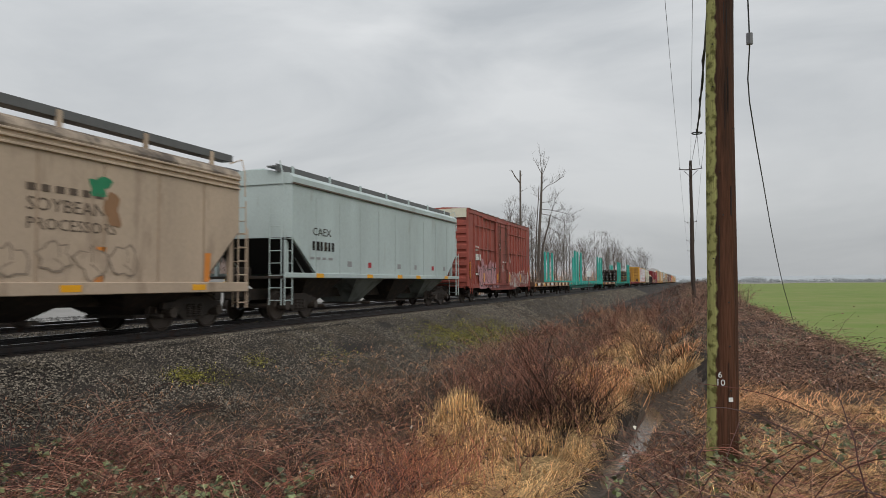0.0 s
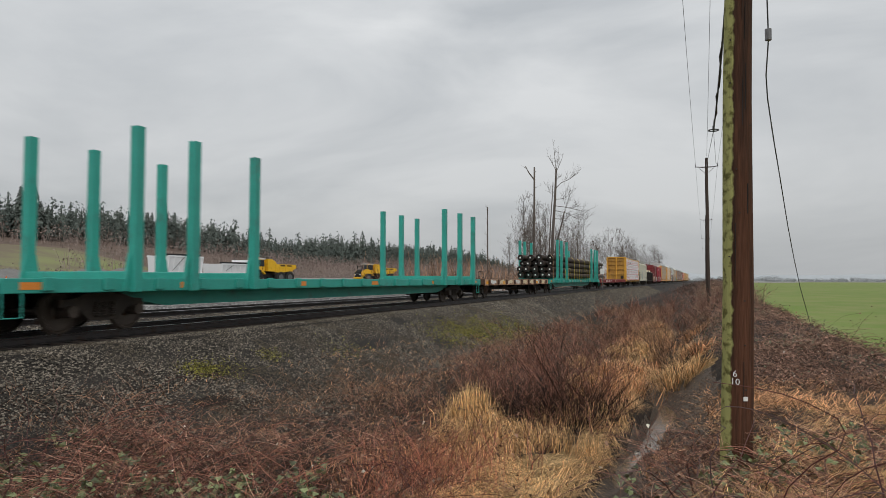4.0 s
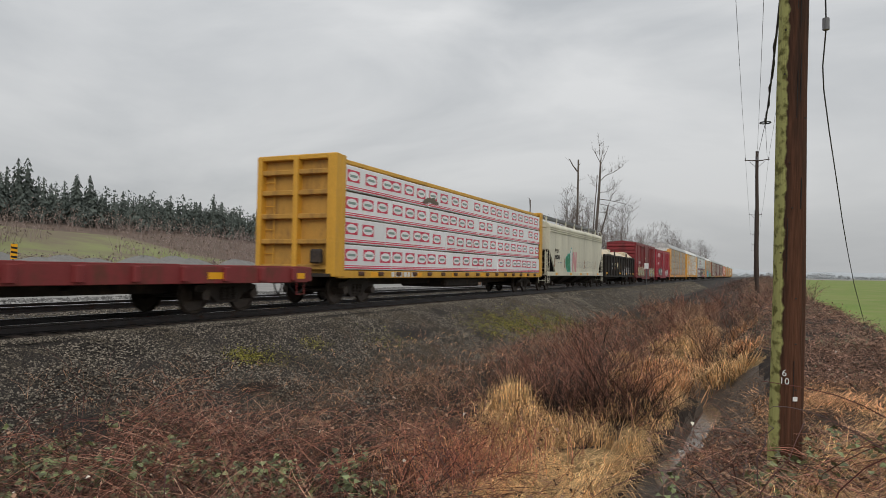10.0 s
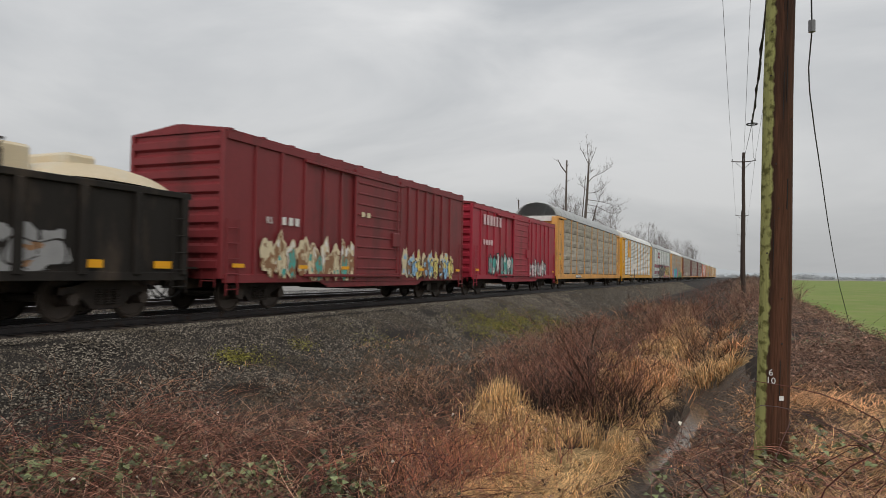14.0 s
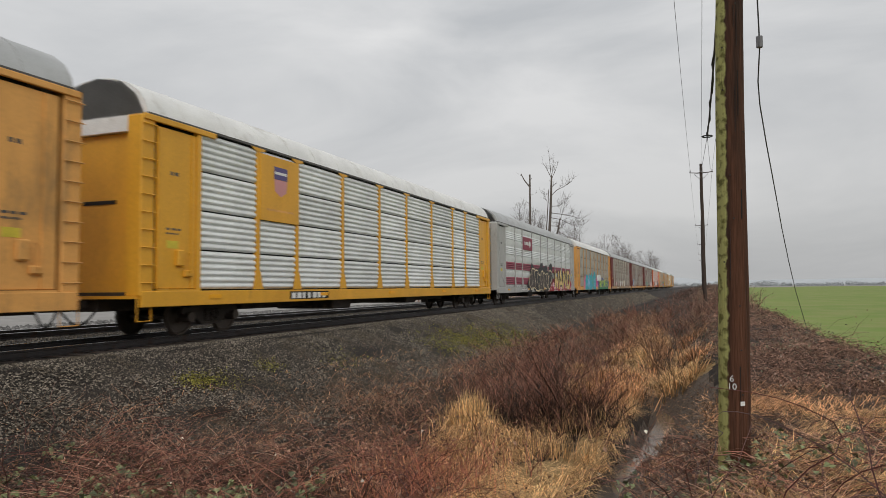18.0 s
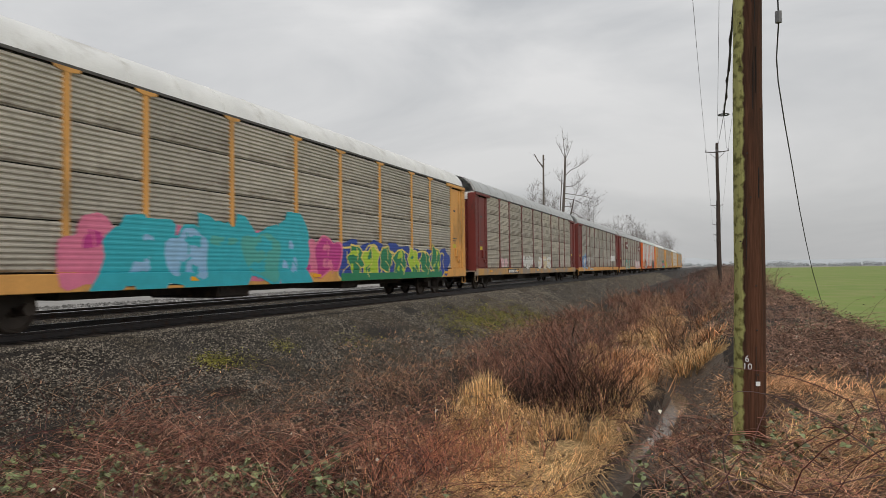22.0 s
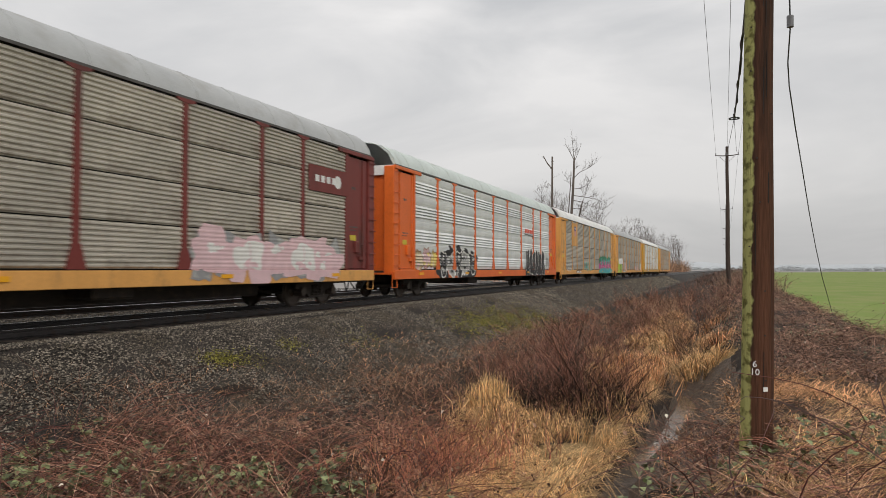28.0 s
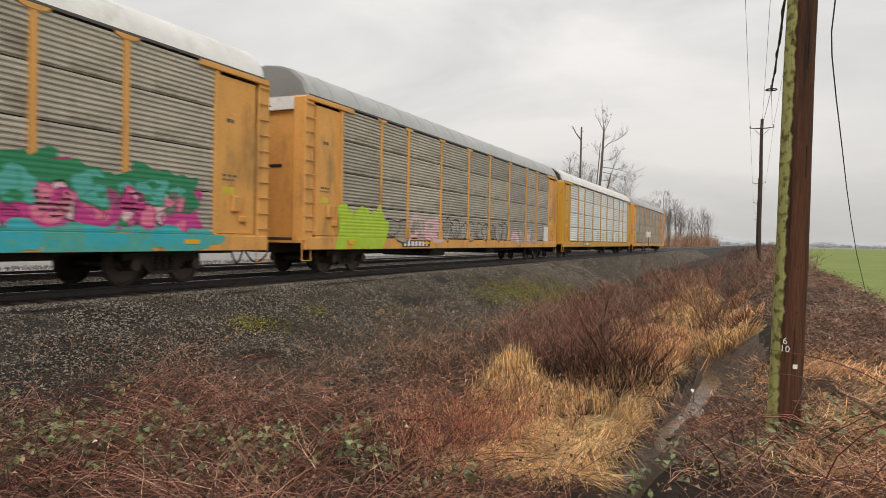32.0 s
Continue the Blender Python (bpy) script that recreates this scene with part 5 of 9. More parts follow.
# ---- gondola ----
def gondola(front, rear, label):
    car, h = add_car("gondola", label, front, rear)
    w, top, bottom = 1.54, 2.82, 0.86
    part("body", Mesh().box(-w, w - 0.02, -h + 0.45, h - 0.45, bottom, top - 0.08), M["black_paint"], car)
    part("top_rail", Mesh().box(w - 0.1, w + 0.05, -h + 0.4, h - 0.4, top - 0.14, top, 0.015), M["black_paint"], car)
    part("side_sill", Mesh().box(w - 0.05, w + 0.03, -h + 0.45, h - 0.45, bottom - 0.02, bottom + 0.16, 0.01), M["black_paint"], car)
    n = 13
    for k in range(n):
        y = -h + 0.6 + (2 * h - 1.2) * k / (n - 1)
        part("side_post", Mesh().box(w - 0.02, w + 0.085, y - 0.085, y + 0.085, bottom + 0.1, top - 0.13, 0.015), M["black_paint"], car)
    for s in (-1, 1):
        ye = s * h
        inner = ye - s * 0.45
        for k in range(5):
            z = bottom + 0.15 + 0.36 * k
            part("end_rib", Mesh().box(-w + 0.1, w - 0.1, min(inner, inner + s * 0.1), max(inner, inner + s * 0.1), z, z + 0.22, 0.03), M["black_paint"], car)
        ladder(car, w + 0.02, inner - s * 0.3 - 0.21, 0.55, top - 0.3, M["black_paint"])
        coupler(car, ye - s * 0.4, s * 1.1)
        bogie(car, ye - s * 2.2)
    part("underframe", Mesh().box(-0.3, 0.3, -h + 0.2, h - 0.2, 0.6, 0.9), M["steel_dark"], car)
    # pale load heaped under a cover, with end blocks and tie-downs
    for a, b, zt in ((-h + 0.6, -h + 5.0, 3.42), (-h + 5.4, h - 4.4, 3.26), (h - 4.2, h - 0.7, 3.34)):
        rows = []
        for q in np.linspace(0, 1, 13):
            y = a + (b - a) * q
            lift = math.sin(math.pi * min(1, max(0, q))) ** 0.4 * (zt - top) + 0.03 * noise.noise(Vector((y, 0, 0)))
            rows.append([(x, y, top - 0.12 + lift * (1 - (abs(x) / 1.56) ** 10)) for x in np.linspace(-1.5, 1.5, 11)])
        part("load_cover", Mesh().sheet(rows), M["load_tan"], car, "pale cream covered load", smooth=True)
    for y in (-h + 4.6, h - 4.4, h - 3.0):
        part("load_block", Mesh().box(-1.2, 1.2, y - 0.35, y + 0.35, top - 0.1, top + 0.52, 0.06), M["load_tan"], car)
    for y in (-h + 5.6, h - 4.9):
        part("tie_down", Mesh().box(1.40, 1.52, y - 0.1, y + 0.1, top - 0.1, top + 0.35, 0.03).tube([(1.46, y, top + 0.3), (1.40, y + 0.18, top + 0.52), (1.3, y - 0.1, top + 0.5)], 0.03, 5), M["steel_dark"], car)
    plates(car, [-h + 1.5, -h + 8, -h + 11.6, h - 3.0, h - 1.2], M["reflector"], x=w + 0.03, z=1.18, w=0.5, hgt=0.16)
    part("placard", Mesh().prism([(h - 6.7, 1.45), (h - 6.45, 1.2), (h - 6.2, 1.45), (h - 6.45, 1.7)], "x", w + 0.002, w + 0.006), M["white"], car)
    bars(car, w + 0.002, -h + 4.0, 1.9, 0.9, 0.22, M["g_grey"], 2, 3)
    bars(car, w + 0.002, -h + 5.3, 1.9, 0.9, 0.22, M["g_cream"], 2, 4)
    bars(car, w + 0.002, -h + 4.0, 1.55, 0.9, 0.2, M["g_grey"], 2, 5)
    bars(car, w + 0.002, -h + 5.3, 1.55, 0.9, 0.2, M["g_brown"], 2, 6)
    for k, y in enumerate((9.7, 11.0, 12.2)):
        graffiti(car, w + 0.004, -h + y, -h + y + 1.0, 0.95, 1.75, ["g_grey", "g_brown"], "black_paint", 1, 60 + k, "g_grey", "faded sprayed blob")
    graffiti(car, w + 0.004, -h + 6.6, -h + 7.5, 1.6, 2.3, ["g_cream"], "g_brown", 1, 66, None, "faded sprayed blob")
    return car, h


gondola(-163.6, -146.7, "black ribbed gondola heaped with a pale covered load")


# ---- flatcars ----
def flatcar(front, rear, label, paint, deck_m, deck=1.15, bottom=0.79, truck_in=1.9, pockets=9, seed=1, side_marks=True):
    car, h = add_car("flatcar", label, front, rear)
    w = 1.58
    part("side_sill", Mesh().box(w - 0.12, w, -h + 0.3, h - 0.3, bottom, deck, 0.012), paint, car)
    part("side_sill", Mesh().box(-w, -w + 0.12, -h + 0.3, h - 0.3, bottom, deck), paint, car)
    part("end_sill", Mesh().box(-w, w, -h + 0.1, -h + 0.32, bottom + 0.02, deck + 0.02, 0.02), deck_m, car)
    part("end_sill", Mesh().box(-w, w, h - 0.32, h - 0.1, bottom + 0.02, deck + 0.02, 0.02), deck_m, car)
    n = int(2 * h / 0.6)
    step = (2 * h - 0.7) / n
    pl = Mesh().box(-w + 0.01, w - 0.005, -0.5 * step + 0.012, 0.5 * step - 0.012, deck - 0.05, deck + 0.035, 0.008).data("deck_plank", deck_m)
    for k in range(n):
        part("deck_plank", pl, None, car, at=pose(0, -h + 0.35 + step * (k + 0.5), random.uniform(-0.012, 0.004)))
    pk = Mesh().box(w - 0.01, w + 0.09, -0.09, 0.09, bottom + 0.05, deck - 0.02, 0.015).data("stake_pocket", deck_m)
    for k in range(pockets):
        part("stake_pocket", pk, None, car, at=pose(0, -h + 1.0 + (2 * h - 2.0) * k / (pockets - 1), 0))
    rnd = random.Random(seed)
    if side_marks:
        for k in range(pockets - 1):
            a = -h + 1.0 + (2 * h - 2.0) * (k + 0.2) / (pockets - 1)
            part("paint_patch", Mesh().prism(blob(rnd, a + 0.55, (bottom + deck) / 2 + 0.02, 0.5, 0.12, rough=0.3), "x", w, w + 0.003), M["g_cream"] if k % 3 else M["white"], car, "flaking pale paint")
    plates(car, [-h + 0.75, -h + 4.2, 0.2, h - 4.0, h - 0.7], M["reflector"], x=w + 0.003, z=(deck + bottom) / 2 - 0.02, w=0.5, hgt=0.16)
    part("centre_sill", Mesh().prism([(-h + 0.1, 0.98), (h - 0.1, 0.98), (h - 2.8, 0.62), (h - 4, 0.5), (-h + 4, 0.5), (-h + 2.8, 0.62)], "x", -0.35, 0.35), M["steel_dark"], car)
    for k in range(6):
        y = -h + 2.6 + (2 * h - 5.2) * k / 5
        part("cross_bearer", Mesh().prism([(-1.5, 0.95), (1.5, 0.95), (0.4, 0.6), (-0.4, 0.6)], "y", y - 0.06, y + 0.06), M["steel_dark"], car)
    for s in (-1, 1):
        coupler(car, s * (h - 0.25), s * 1.0)
        bogie(car, s * (h - truck_in))
        part("stirrup_step", Mesh().tube([(w - 0.05, s * (h - 0.4), bottom), (w - 0.05, s * (h - 0.4), 0.42), (w - 0.05, s * (h - 0.75), 0.42), (w - 0.05, s * (h - 0.75), bottom)], 0.02, 5), deck_m, car)
    part("brake_wheel", Mesh().tube([(1.2, -h + 0.35, deck), (1.2, -h + 0.35, deck + 0.45), (1.2, -h + 1.1, deck + 0.45), (1.2, -h + 1.1, deck)], 0.025, 5), M["steel_dark"], car)
    return car, h


car, h = flatcar(-325.7, -308.7, "rusty tan flatcar with flaking side paint", M["flat_tan"], M["flat_brown"], seed=4)
lettering(car, "SOO LINE", 1.586, -h + 2.3, 0.86, 0.26, M["g_brown"], 1.9)
bars(car, 1.586, -h + 8.3, 0.88, 1.5, 0.2, M["g_brown"], 5, 2)
car, h = flatcar(-279.9, -262.8, "rusty tan flatcar with flaking paint, empty, between log cars", M["flat_tan"], M["flat_brown"], seed=7)
lettering(car, "SOO", 1.586, -h + 7.4, 0.88, 0.24, M["g_cream"], 1.6)
bars(car, 1.586, -h + 8.6, 0.88, 1.2, 0.22, M["g_cream"], 5, 2)
car, h = flatcar(-233.2, -205.9, "empty dark red flatcar with long low deck", M["flat_red"], M["flat_red"], deck=1.16, bottom=0.75, truck_in=3.0, pockets=20, side_marks=False)
for y in (5.0, 6.1, 7.4):
    part("paint_patch", Mesh().prism(blob(random.Random(int(y * 10)), -h + y, 0.96, 0.45, 0.13, rough=0.3), "x", 1.585, 1.589), M["white"], car, "white sprayed scrawl")
lettering(car, "TWO-45", 1.588, -h + 12.8, 0.86, 0.24, M["white"], 1.5)
bars(car, 1.588, -h + 8.8, 0.9, 1.8, 0.14, M["g_palepink"], 2, 3)


# ---- log cars ----
def log_car(front, rear, label, stakes):
    car, h = add_car("log_flatcar", label, front, rear)
    w, deck = 1.56, 1.14
    mid = (front + rear) / 2
    part("side_sill", Mesh().box(w - 0.1, w, -h + 0.3, h - 0.3, 0.86, deck, 0.012), M["teal"], car)
    part("side_sill", Mesh().box(-w, -w + 0.1, -h + 0.3, h - 0.3, 0.86, deck), M["teal"], car)
    part("deck", Mesh().box(-w + 0.1, w - 0.1, -h + 0.2, h - 0.2, deck - 0.12, deck - 0.03, 0.01), M["teal"], car)
    part("fish_belly", Mesh().prism([(-h + 2.5, 0.88), (h - 2.5, 0.88), (h - 5, 0.5), (-h + 5, 0.5)], "x", -0.5, 0.9), M["teal"], car)
    pk = Mesh().box(w - 0.01, w + 0.07, -0.12, 0.12, 0.9, deck + 0.02, 0.015).data("bracket", M["teal"])
    for k in range(19):
        part("bracket", pk, None, car, at=pose(0, -h + 1.2 + (2 * h - 2.4) * k / 18, 0))
    for sp in stakes:
        y = sp - mid
        for s in (-1, 1):
            part("stake", Mesh().prism([(y - 0.11, 0.86), (y + 0.11, 0.86), (y + 0.11, 4.47), (y - 0.11, 4.47)], "x", s * (w + 0.06) - 0.1, s * (w + 0.06) + 0.1), M["teal"], car, "tall teal steel stake")
            part("stake_gusset", Mesh().prism([(y - 0.28, 0.88), (y + 0.28, 0.88), (y + 0.12, 1.7), (y - 0.12, 1.7)], "x", s * (w + 0.0) - 0.05, s * (w + 0.0) + 0.05), M["teal"], car)
        part("bunk", Mesh().box(-w, w, y - 0.16, y + 0.16, deck - 0.05, deck + 0.16, 0.02), M["teal"], car)
    for s in (-1, 1):
        part("end_sill", Mesh().box(-w, w, min(s * h, s * (h - 0.2)), max(s * h, s * (h - 0.2)), 0.8, deck, 0.02), M["teal"], car)
        coupler(car, s * (h - 0.15), s * 0.9)
        bogie(car, s * (h - 3.0))
        part("stirrup_step", Mesh().tube([(w, s * (h - 0.3), 0.86), (w, s * (h - 0.3), 0.42), (w, s * (h - 0.7), 0.42), (w, s * (h - 0.7), 0.86)], 0.02, 5), M["teal"], car)
    plates(car, [-h + 0.9, -h + 5, -h + 10, 1.0, h - 7, h - 1.0], M["g_orange"], x=w + 0.003, z=1.0, w=0.5, hgt=0.14)
    return car, h


log_car(-308.5, -280.4, "empty teal log flatcar with tall stakes", (-305.2, -303.4, -301.0, -286.2, -284.0, -281.9))
lc, lh = log_car(-262.4, -234.4, "teal log flatcar with stakes and yellow straps", (-259.3, -257.6, -255.2, -240.8, -238.4, -236.6))
lmid = (-262.4 - 234.4) / 2
rnd = random.Random(77)
LAYERS = [(5, 1.53, 0.255), (5, 2.0, 0.25), (5, 2.48, 0.25), (4, 2.96, 0.26)]
for n, z, r in LAYERS:
    for k in range(n):
        x = (-1.2 + 2.4 * k / (n - 1)) + rnd.uniform(-0.04, 0.04)
        a, b = -260.7 + rnd.uniform(-0.6, 0.5), -231.9 + rnd.uniform(-1.6, 1.4)
        if k == n - 1:      # the outer poles reach over the coupler
            b = -229.6 if z < 2.2 else -230.5
        rr = r * rnd.uniform(0.9, 1.05)
        pts = [(x + 0.05 * math.sin(q * 5 + k), a + (b - a) * q - lmid, z + rnd.uniform(-0.01, 0.01)) for q in np.linspace(0, 1, 9)]
        log = solid("wooden_pole", Mesh().tube(pts, rr, 14, rr * 0.76), M["log_wood"], "long dark treated wooden pole on the log car", "pole", "load of wooden poles", smooth=True)
        part("pole_end", Mesh().prism([(x + u, z + v) for u, v in circle(rr * 0.96, 14)], "y", a - lmid - 0.012, a - lmid + 0.01), M["log_end"], log, "black tarred butt end")
        q = rnd.uniform(0, 0.8)
        part("end_tag", Mesh().box(-0.06, 0.06, -0.004, 0.004, -0.06, 0.06), M["white"], log, "white end tag", pose(x, a - lmid - 0.016, z, 0, q * 57, 0))
        CARS.append((log, lmid, Matrix()))
for k, y in enumerate((1.6, 5.6, 8.2, 11.4, 14.2, 17.6, 20.6, 24.4)):
    m = M["strap_brown"] if k in (0, 7) else M["strap"]
    pts = [(1.56, -lh + y, 1.1), (1.545, -lh + y + 0.02, 2.0), (1.53, -lh + y + 0.05, 2.95), (1.25, -lh + y + 0.1, 3.26), (0.4, -lh + y + 0.12, 3.27), (-1.2, -lh + y + 0.12, 3.26)]
    rows = [[(p[0], p[1] - 0.055, p[2]), (p[0], p[1] + 0.055, p[2])] for p in pts]
    rows2 = [[(p[0] + 0.012, p[1] - 0.055, p[2] + 0.012), (p[0] + 0.012, p[1] + 0.055, p[2] + 0.012)] for p in pts]
    part("strap", Mesh().sheet(rows).sheet(rows2), m, lc, "woven tie-down strap")
    if 0 < k < 7:
        part("strap", Mesh().add([(1.58, -lh + y + 1.3, 1.1), (1.58, -lh + y + 1.41, 1.1), (1.555, -lh + y + 1.22, 2.05), (1.555, -lh + y + 1.33, 2.05), (1.45, -lh + y + 1.2, 2.2), (1.45, -lh + y + 1.31, 2.2)], [(0, 1, 3, 2), (2, 3, 5, 4)]), m, lc, "short woven strap")


# ---- centre-beam car with wrapped lumber ----
def centerbeam(front, rear):
    car, h = add_car("centerbeam_flatcar", "yellow centre-beam car with ribbed end bulkheads", front, rear)
    w, deck, top = 1.50, 1.10, 4.70
    Y = M["yellow"]
    part("side_sill", Mesh().box(w - 0.1, w + 0.02, -h, h, 0.86, deck, 0.012), Y, car)
    part("side_sill", Mesh().box(-w - 0.02, -w + 0.1, -h, h, 0.86, deck), Y, car)
    part("deck", Mesh().box(-w, w, -h + 0.1, h - 0.1, deck - 0.1, deck), Y, car)
    part("centre_beam", Mesh().box(-0.1, 0.1, -h + 0.2, h - 0.2, deck, top - 0.1), Y, car)
    part("top_chord", Mesh().box(-1.4, 1.4, -h + 0.1, h - 0.1, top - 0.2, top - 0.07, 0.02), Y, car)
    hook = Mesh().box(w + 0.0, w + 0.09, -0.16, 0.16, 0.84, 0.98, 0.03).data("winch", M["flat_brown"])
    for k in range(16):
        part("winch", hook, None, car, at=pose(0, -h + 1.3 + (2 * h - 2.6) * k / 15, 0.1))
    for s in (-1, 1):
        ye = s * h
        y0, y1 = sorted((ye, ye - s * 0.1))
        # recessed sheet and lower ribs take the darker, shaded yellow
        bulk = part("bulkhead", Mesh().box(-w, w, y0, y1, 0.9, top, 0.01), M["yellow_shade"], car)
        for x in (-w + 0.09, 0.0, w - 0.13):
            wd = 0.09 if x < 1 else 0.17
            part("bulkhead_post", Mesh().box(x - wd, x + wd, ye - 0.26 if s < 0 else ye - 0.02, ye + 0.02 if s < 0 else ye + 0.26, 0.9, top + 0.02, 0.02), Y, bulk)
        for z in (1.15, 1.95, 2.75, 3.5, 4.15, 4.62):
            part("bulkhead_rib", Mesh().box(-w, w, ye - 0.20 if s < 0 else ye, ye if s < 0 else ye + 0.20, z - 0.04, z + 0.12, 0.02), M["yellow_shade"] if z < 4.5 else Y, bulk)
        ladder(car, -1.35, ye + s * 0.12, 0.7, 4.2, Y, along="x")
        part("side_flange", Mesh().box(w - 0.02, w + 0.05, min(ye, ye - s * 0.28), max(ye, ye - s * 0.28), 0.9, top, 0.015), Y, car)
        part("end_platform", Mesh().box(-1.4, 1.4, min(ye, ye + s * 0.5), max(ye, ye + s * 0.5), 0.9, 1.0), M["steel_dark"], car)
        part("brake_box", Mesh().box(0.7, 1.1, min(ye + s * 0.2, ye + s * 0.42), max(ye + s * 0.2, ye + s * 0.42), 1.3, 1.75, 0.05), M["steel_dark"], car)
        coupler(car, ye, s * 0.9)
        bogie(car, ye - s * 1.8)
    part("underframe", Mesh().box(-0.35, 0.35, -h + 0.1, h - 0.1, 0.6, 0.9).box(-1.1, 1.1, -2, 2, 0.45, 0.85, 0.08), M["steel_dark"], car)
    plates(car, [-h + 2.2 + k * 3.4 for k in range(6)], M["reflector"], x=w + 0.022, z=0.98, w=0.5, hgt=0.15)
    bars(car, w + 0.022, -h + 3.4, 0.9, 2.2, 0.17, M["white"], 7, 9)
    # wrapped packs, four courses on each side of the beam
    red = Mesh().box(1.502, 1.505, -0.37, 0.37, -0.19, 0.19).data("print_block", M["wrap_red"])
    oval = Mesh().prism([(u, v) for u, v in circle(1, 18)], "x", 1.506, 1.508)
    oval.v = [(x, y * 0.33, z * 0.145) for x, y, z in oval.v]
    oval = oval.data("print_oval", M["wrap"])
    bar = Mesh().box(1.509, 1.511, -0.23, 0.23, -0.04, 0.04).data("print_bar", M["wrap_grey"])
    cols = [0.32, 3.3, 6.1, 8.6, 11.4, 14.3, 17.0, 19.7, 2 * h - 0.32]
    rnd = random.Random(5)
    mid = (front + rear) / 2
    for c in range(4):
        z0, z1 = deck + 0.03 + c * 0.838, deck + 0.03 + c * 0.838 + 0.79
        ends = cols[:1] + [y + rnd.uniform(-0.5, 0.5) for y in cols[1:-1]] + cols[-1:]
        for a, b in zip(ends, ends[1:]):
            a2, b2 = a + 0.012, b - 0.012
            dx = rnd.uniform(-0.03, 0.02)
            pk = solid("lumber_pack", Mesh().box(0.14, 1.5 + dx, -h + a2, -h + b2, z0, z1, 0.02), M["wrap"], "white plastic-wrapped lumber pack with red printed blocks", "lumber pack", "wrapped lumber packs")
            CARS.append((pk, mid, Matrix()))
            part("print_stripe", Mesh().box(1.5 + dx, 1.503 + dx, -h + a2 + 0.01, -h + b2 - 0.01, z0 + 0.04, z0 + 0.085), M["wrap_red"], pk)
            part("print_stripe", Mesh().box(1.5 + dx, 1.503 + dx, -h + a2 + 0.01, -h + b2 - 0.01, z0 + 0.11, z0 + 0.14), M["wrap_red"], pk)
            pitch = rnd.uniform(0.98, 1.12)
            y = -h + a2 + 0.42
            while y < -h + b2 - 0.2:
                at = pose(dx, y, z0 + 0.46 + rnd.uniform(-0.02, 0.02))
                part("print_block", red, None, pk, at=at)
                part("print_oval", oval, None, pk, at=at)
                part("print_bar", bar, None, pk, at=at)
                y += pitch
        if c < 3:
            part("dunnage", Mesh().box(0.2, 1.44, -h + 0.4, h - 0.4, z1 - 0.01, z1 + 0.05), M["lumber_end"], car)
        far = solid("lumber_pack", Mesh().box(-1.5, -0.14, -h + 0.35, h - 0.35, z0, z1, 0.02), M["wrap"], "white plastic-wrapped lumber on the far side", "lumber pack", "wrapped lumber packs")
        CARS.append((far, mid, Matrix()))
    tear = Mesh().prism(blob(random.Random(3), -h + 6.6, 3.9, 0.5, 0.14, rough=0.5), "x", 1.503, 1.52)
    part("torn_wrap", tear, M["lumber_end"], car, "torn wrap showing dark lumber")
    return car, h


centerbeam(-204.5, -182.4)

# ---- the string of auto racks ----
S14 = -112.62
RACKS = [
    ("dusty tan auto rack with yellow posts and sill", "yellow_faded", "tan_panel", "roof_grey", "yellow_faded"),
    ("bright silver auto rack with yellow posts and a yellow emblem panel", "yellow_bright", "silver", "roof_white", "yellow_bright"),
    ("silver auto rack with grey posts and dark red lower stripes", "rack_grey", "silver", "roof_grey", "rack_grey"),
    ("grey auto rack with yellow posts and cyan and green graffiti", "yellow_faded", "dirty", "roof_white", "yellow_faded"),
    ("weathered grey auto rack with maroon posts and yellow sill", "maroon", "tan_panel", "roof_grey", "sill_worn"),
    ("weathered grey auto rack with maroon posts and blue graffiti", "maroon", "dirty", "roof_grey", "yellow_faded"),
    ("weathered grey auto rack with maroon posts, maroon sign and pink graffiti", "maroon", "dirty", "roof_grey", "yellow_faded"),
    ("silver auto rack with orange posts, doors and sill", "orange", "silver", "roof_green", "orange"),
    ("grey auto rack with yellow posts and a yellow emblem panel", "yellow_faded", "dirty", "roof_white", "yellow_faded"),
    ("grey auto rack with yellow posts and lime graffiti", "yellow_faded", "dirty", "roof_grey", "yellow_faded"),
    ("pale silver auto rack with yellow posts and doors", "yellow", "silver", "roof_white", "yellow"),
    ("grey auto rack with yellow posts at the end of the train", "yellow_faded", "dirty", "roof_grey", "yellow_faded"),
]
KIND = ["bold" if k in (1, 10) else "silver" if r[2] == "silver" else "broad" if k in (0, 4) else "fine" for k, r in enumerate(RACKS)]
RACK = []
for k, (label, fr, pa, ro, si) in enumerate(RACKS):
    RACK.append(auto_rack(S14 + 28.6 * k, label, M[fr], M[pa], M[ro], M[si], kind=KIND[k], belly=0.38 if "maroon" in fr else 0.56, stripes={0: (0.14, 0.625), 1: (0.14, 0.625)} if k == 2 else None)[0])
H = 27.23 / 2
GX = 1.564        # just proud of the panel ribs


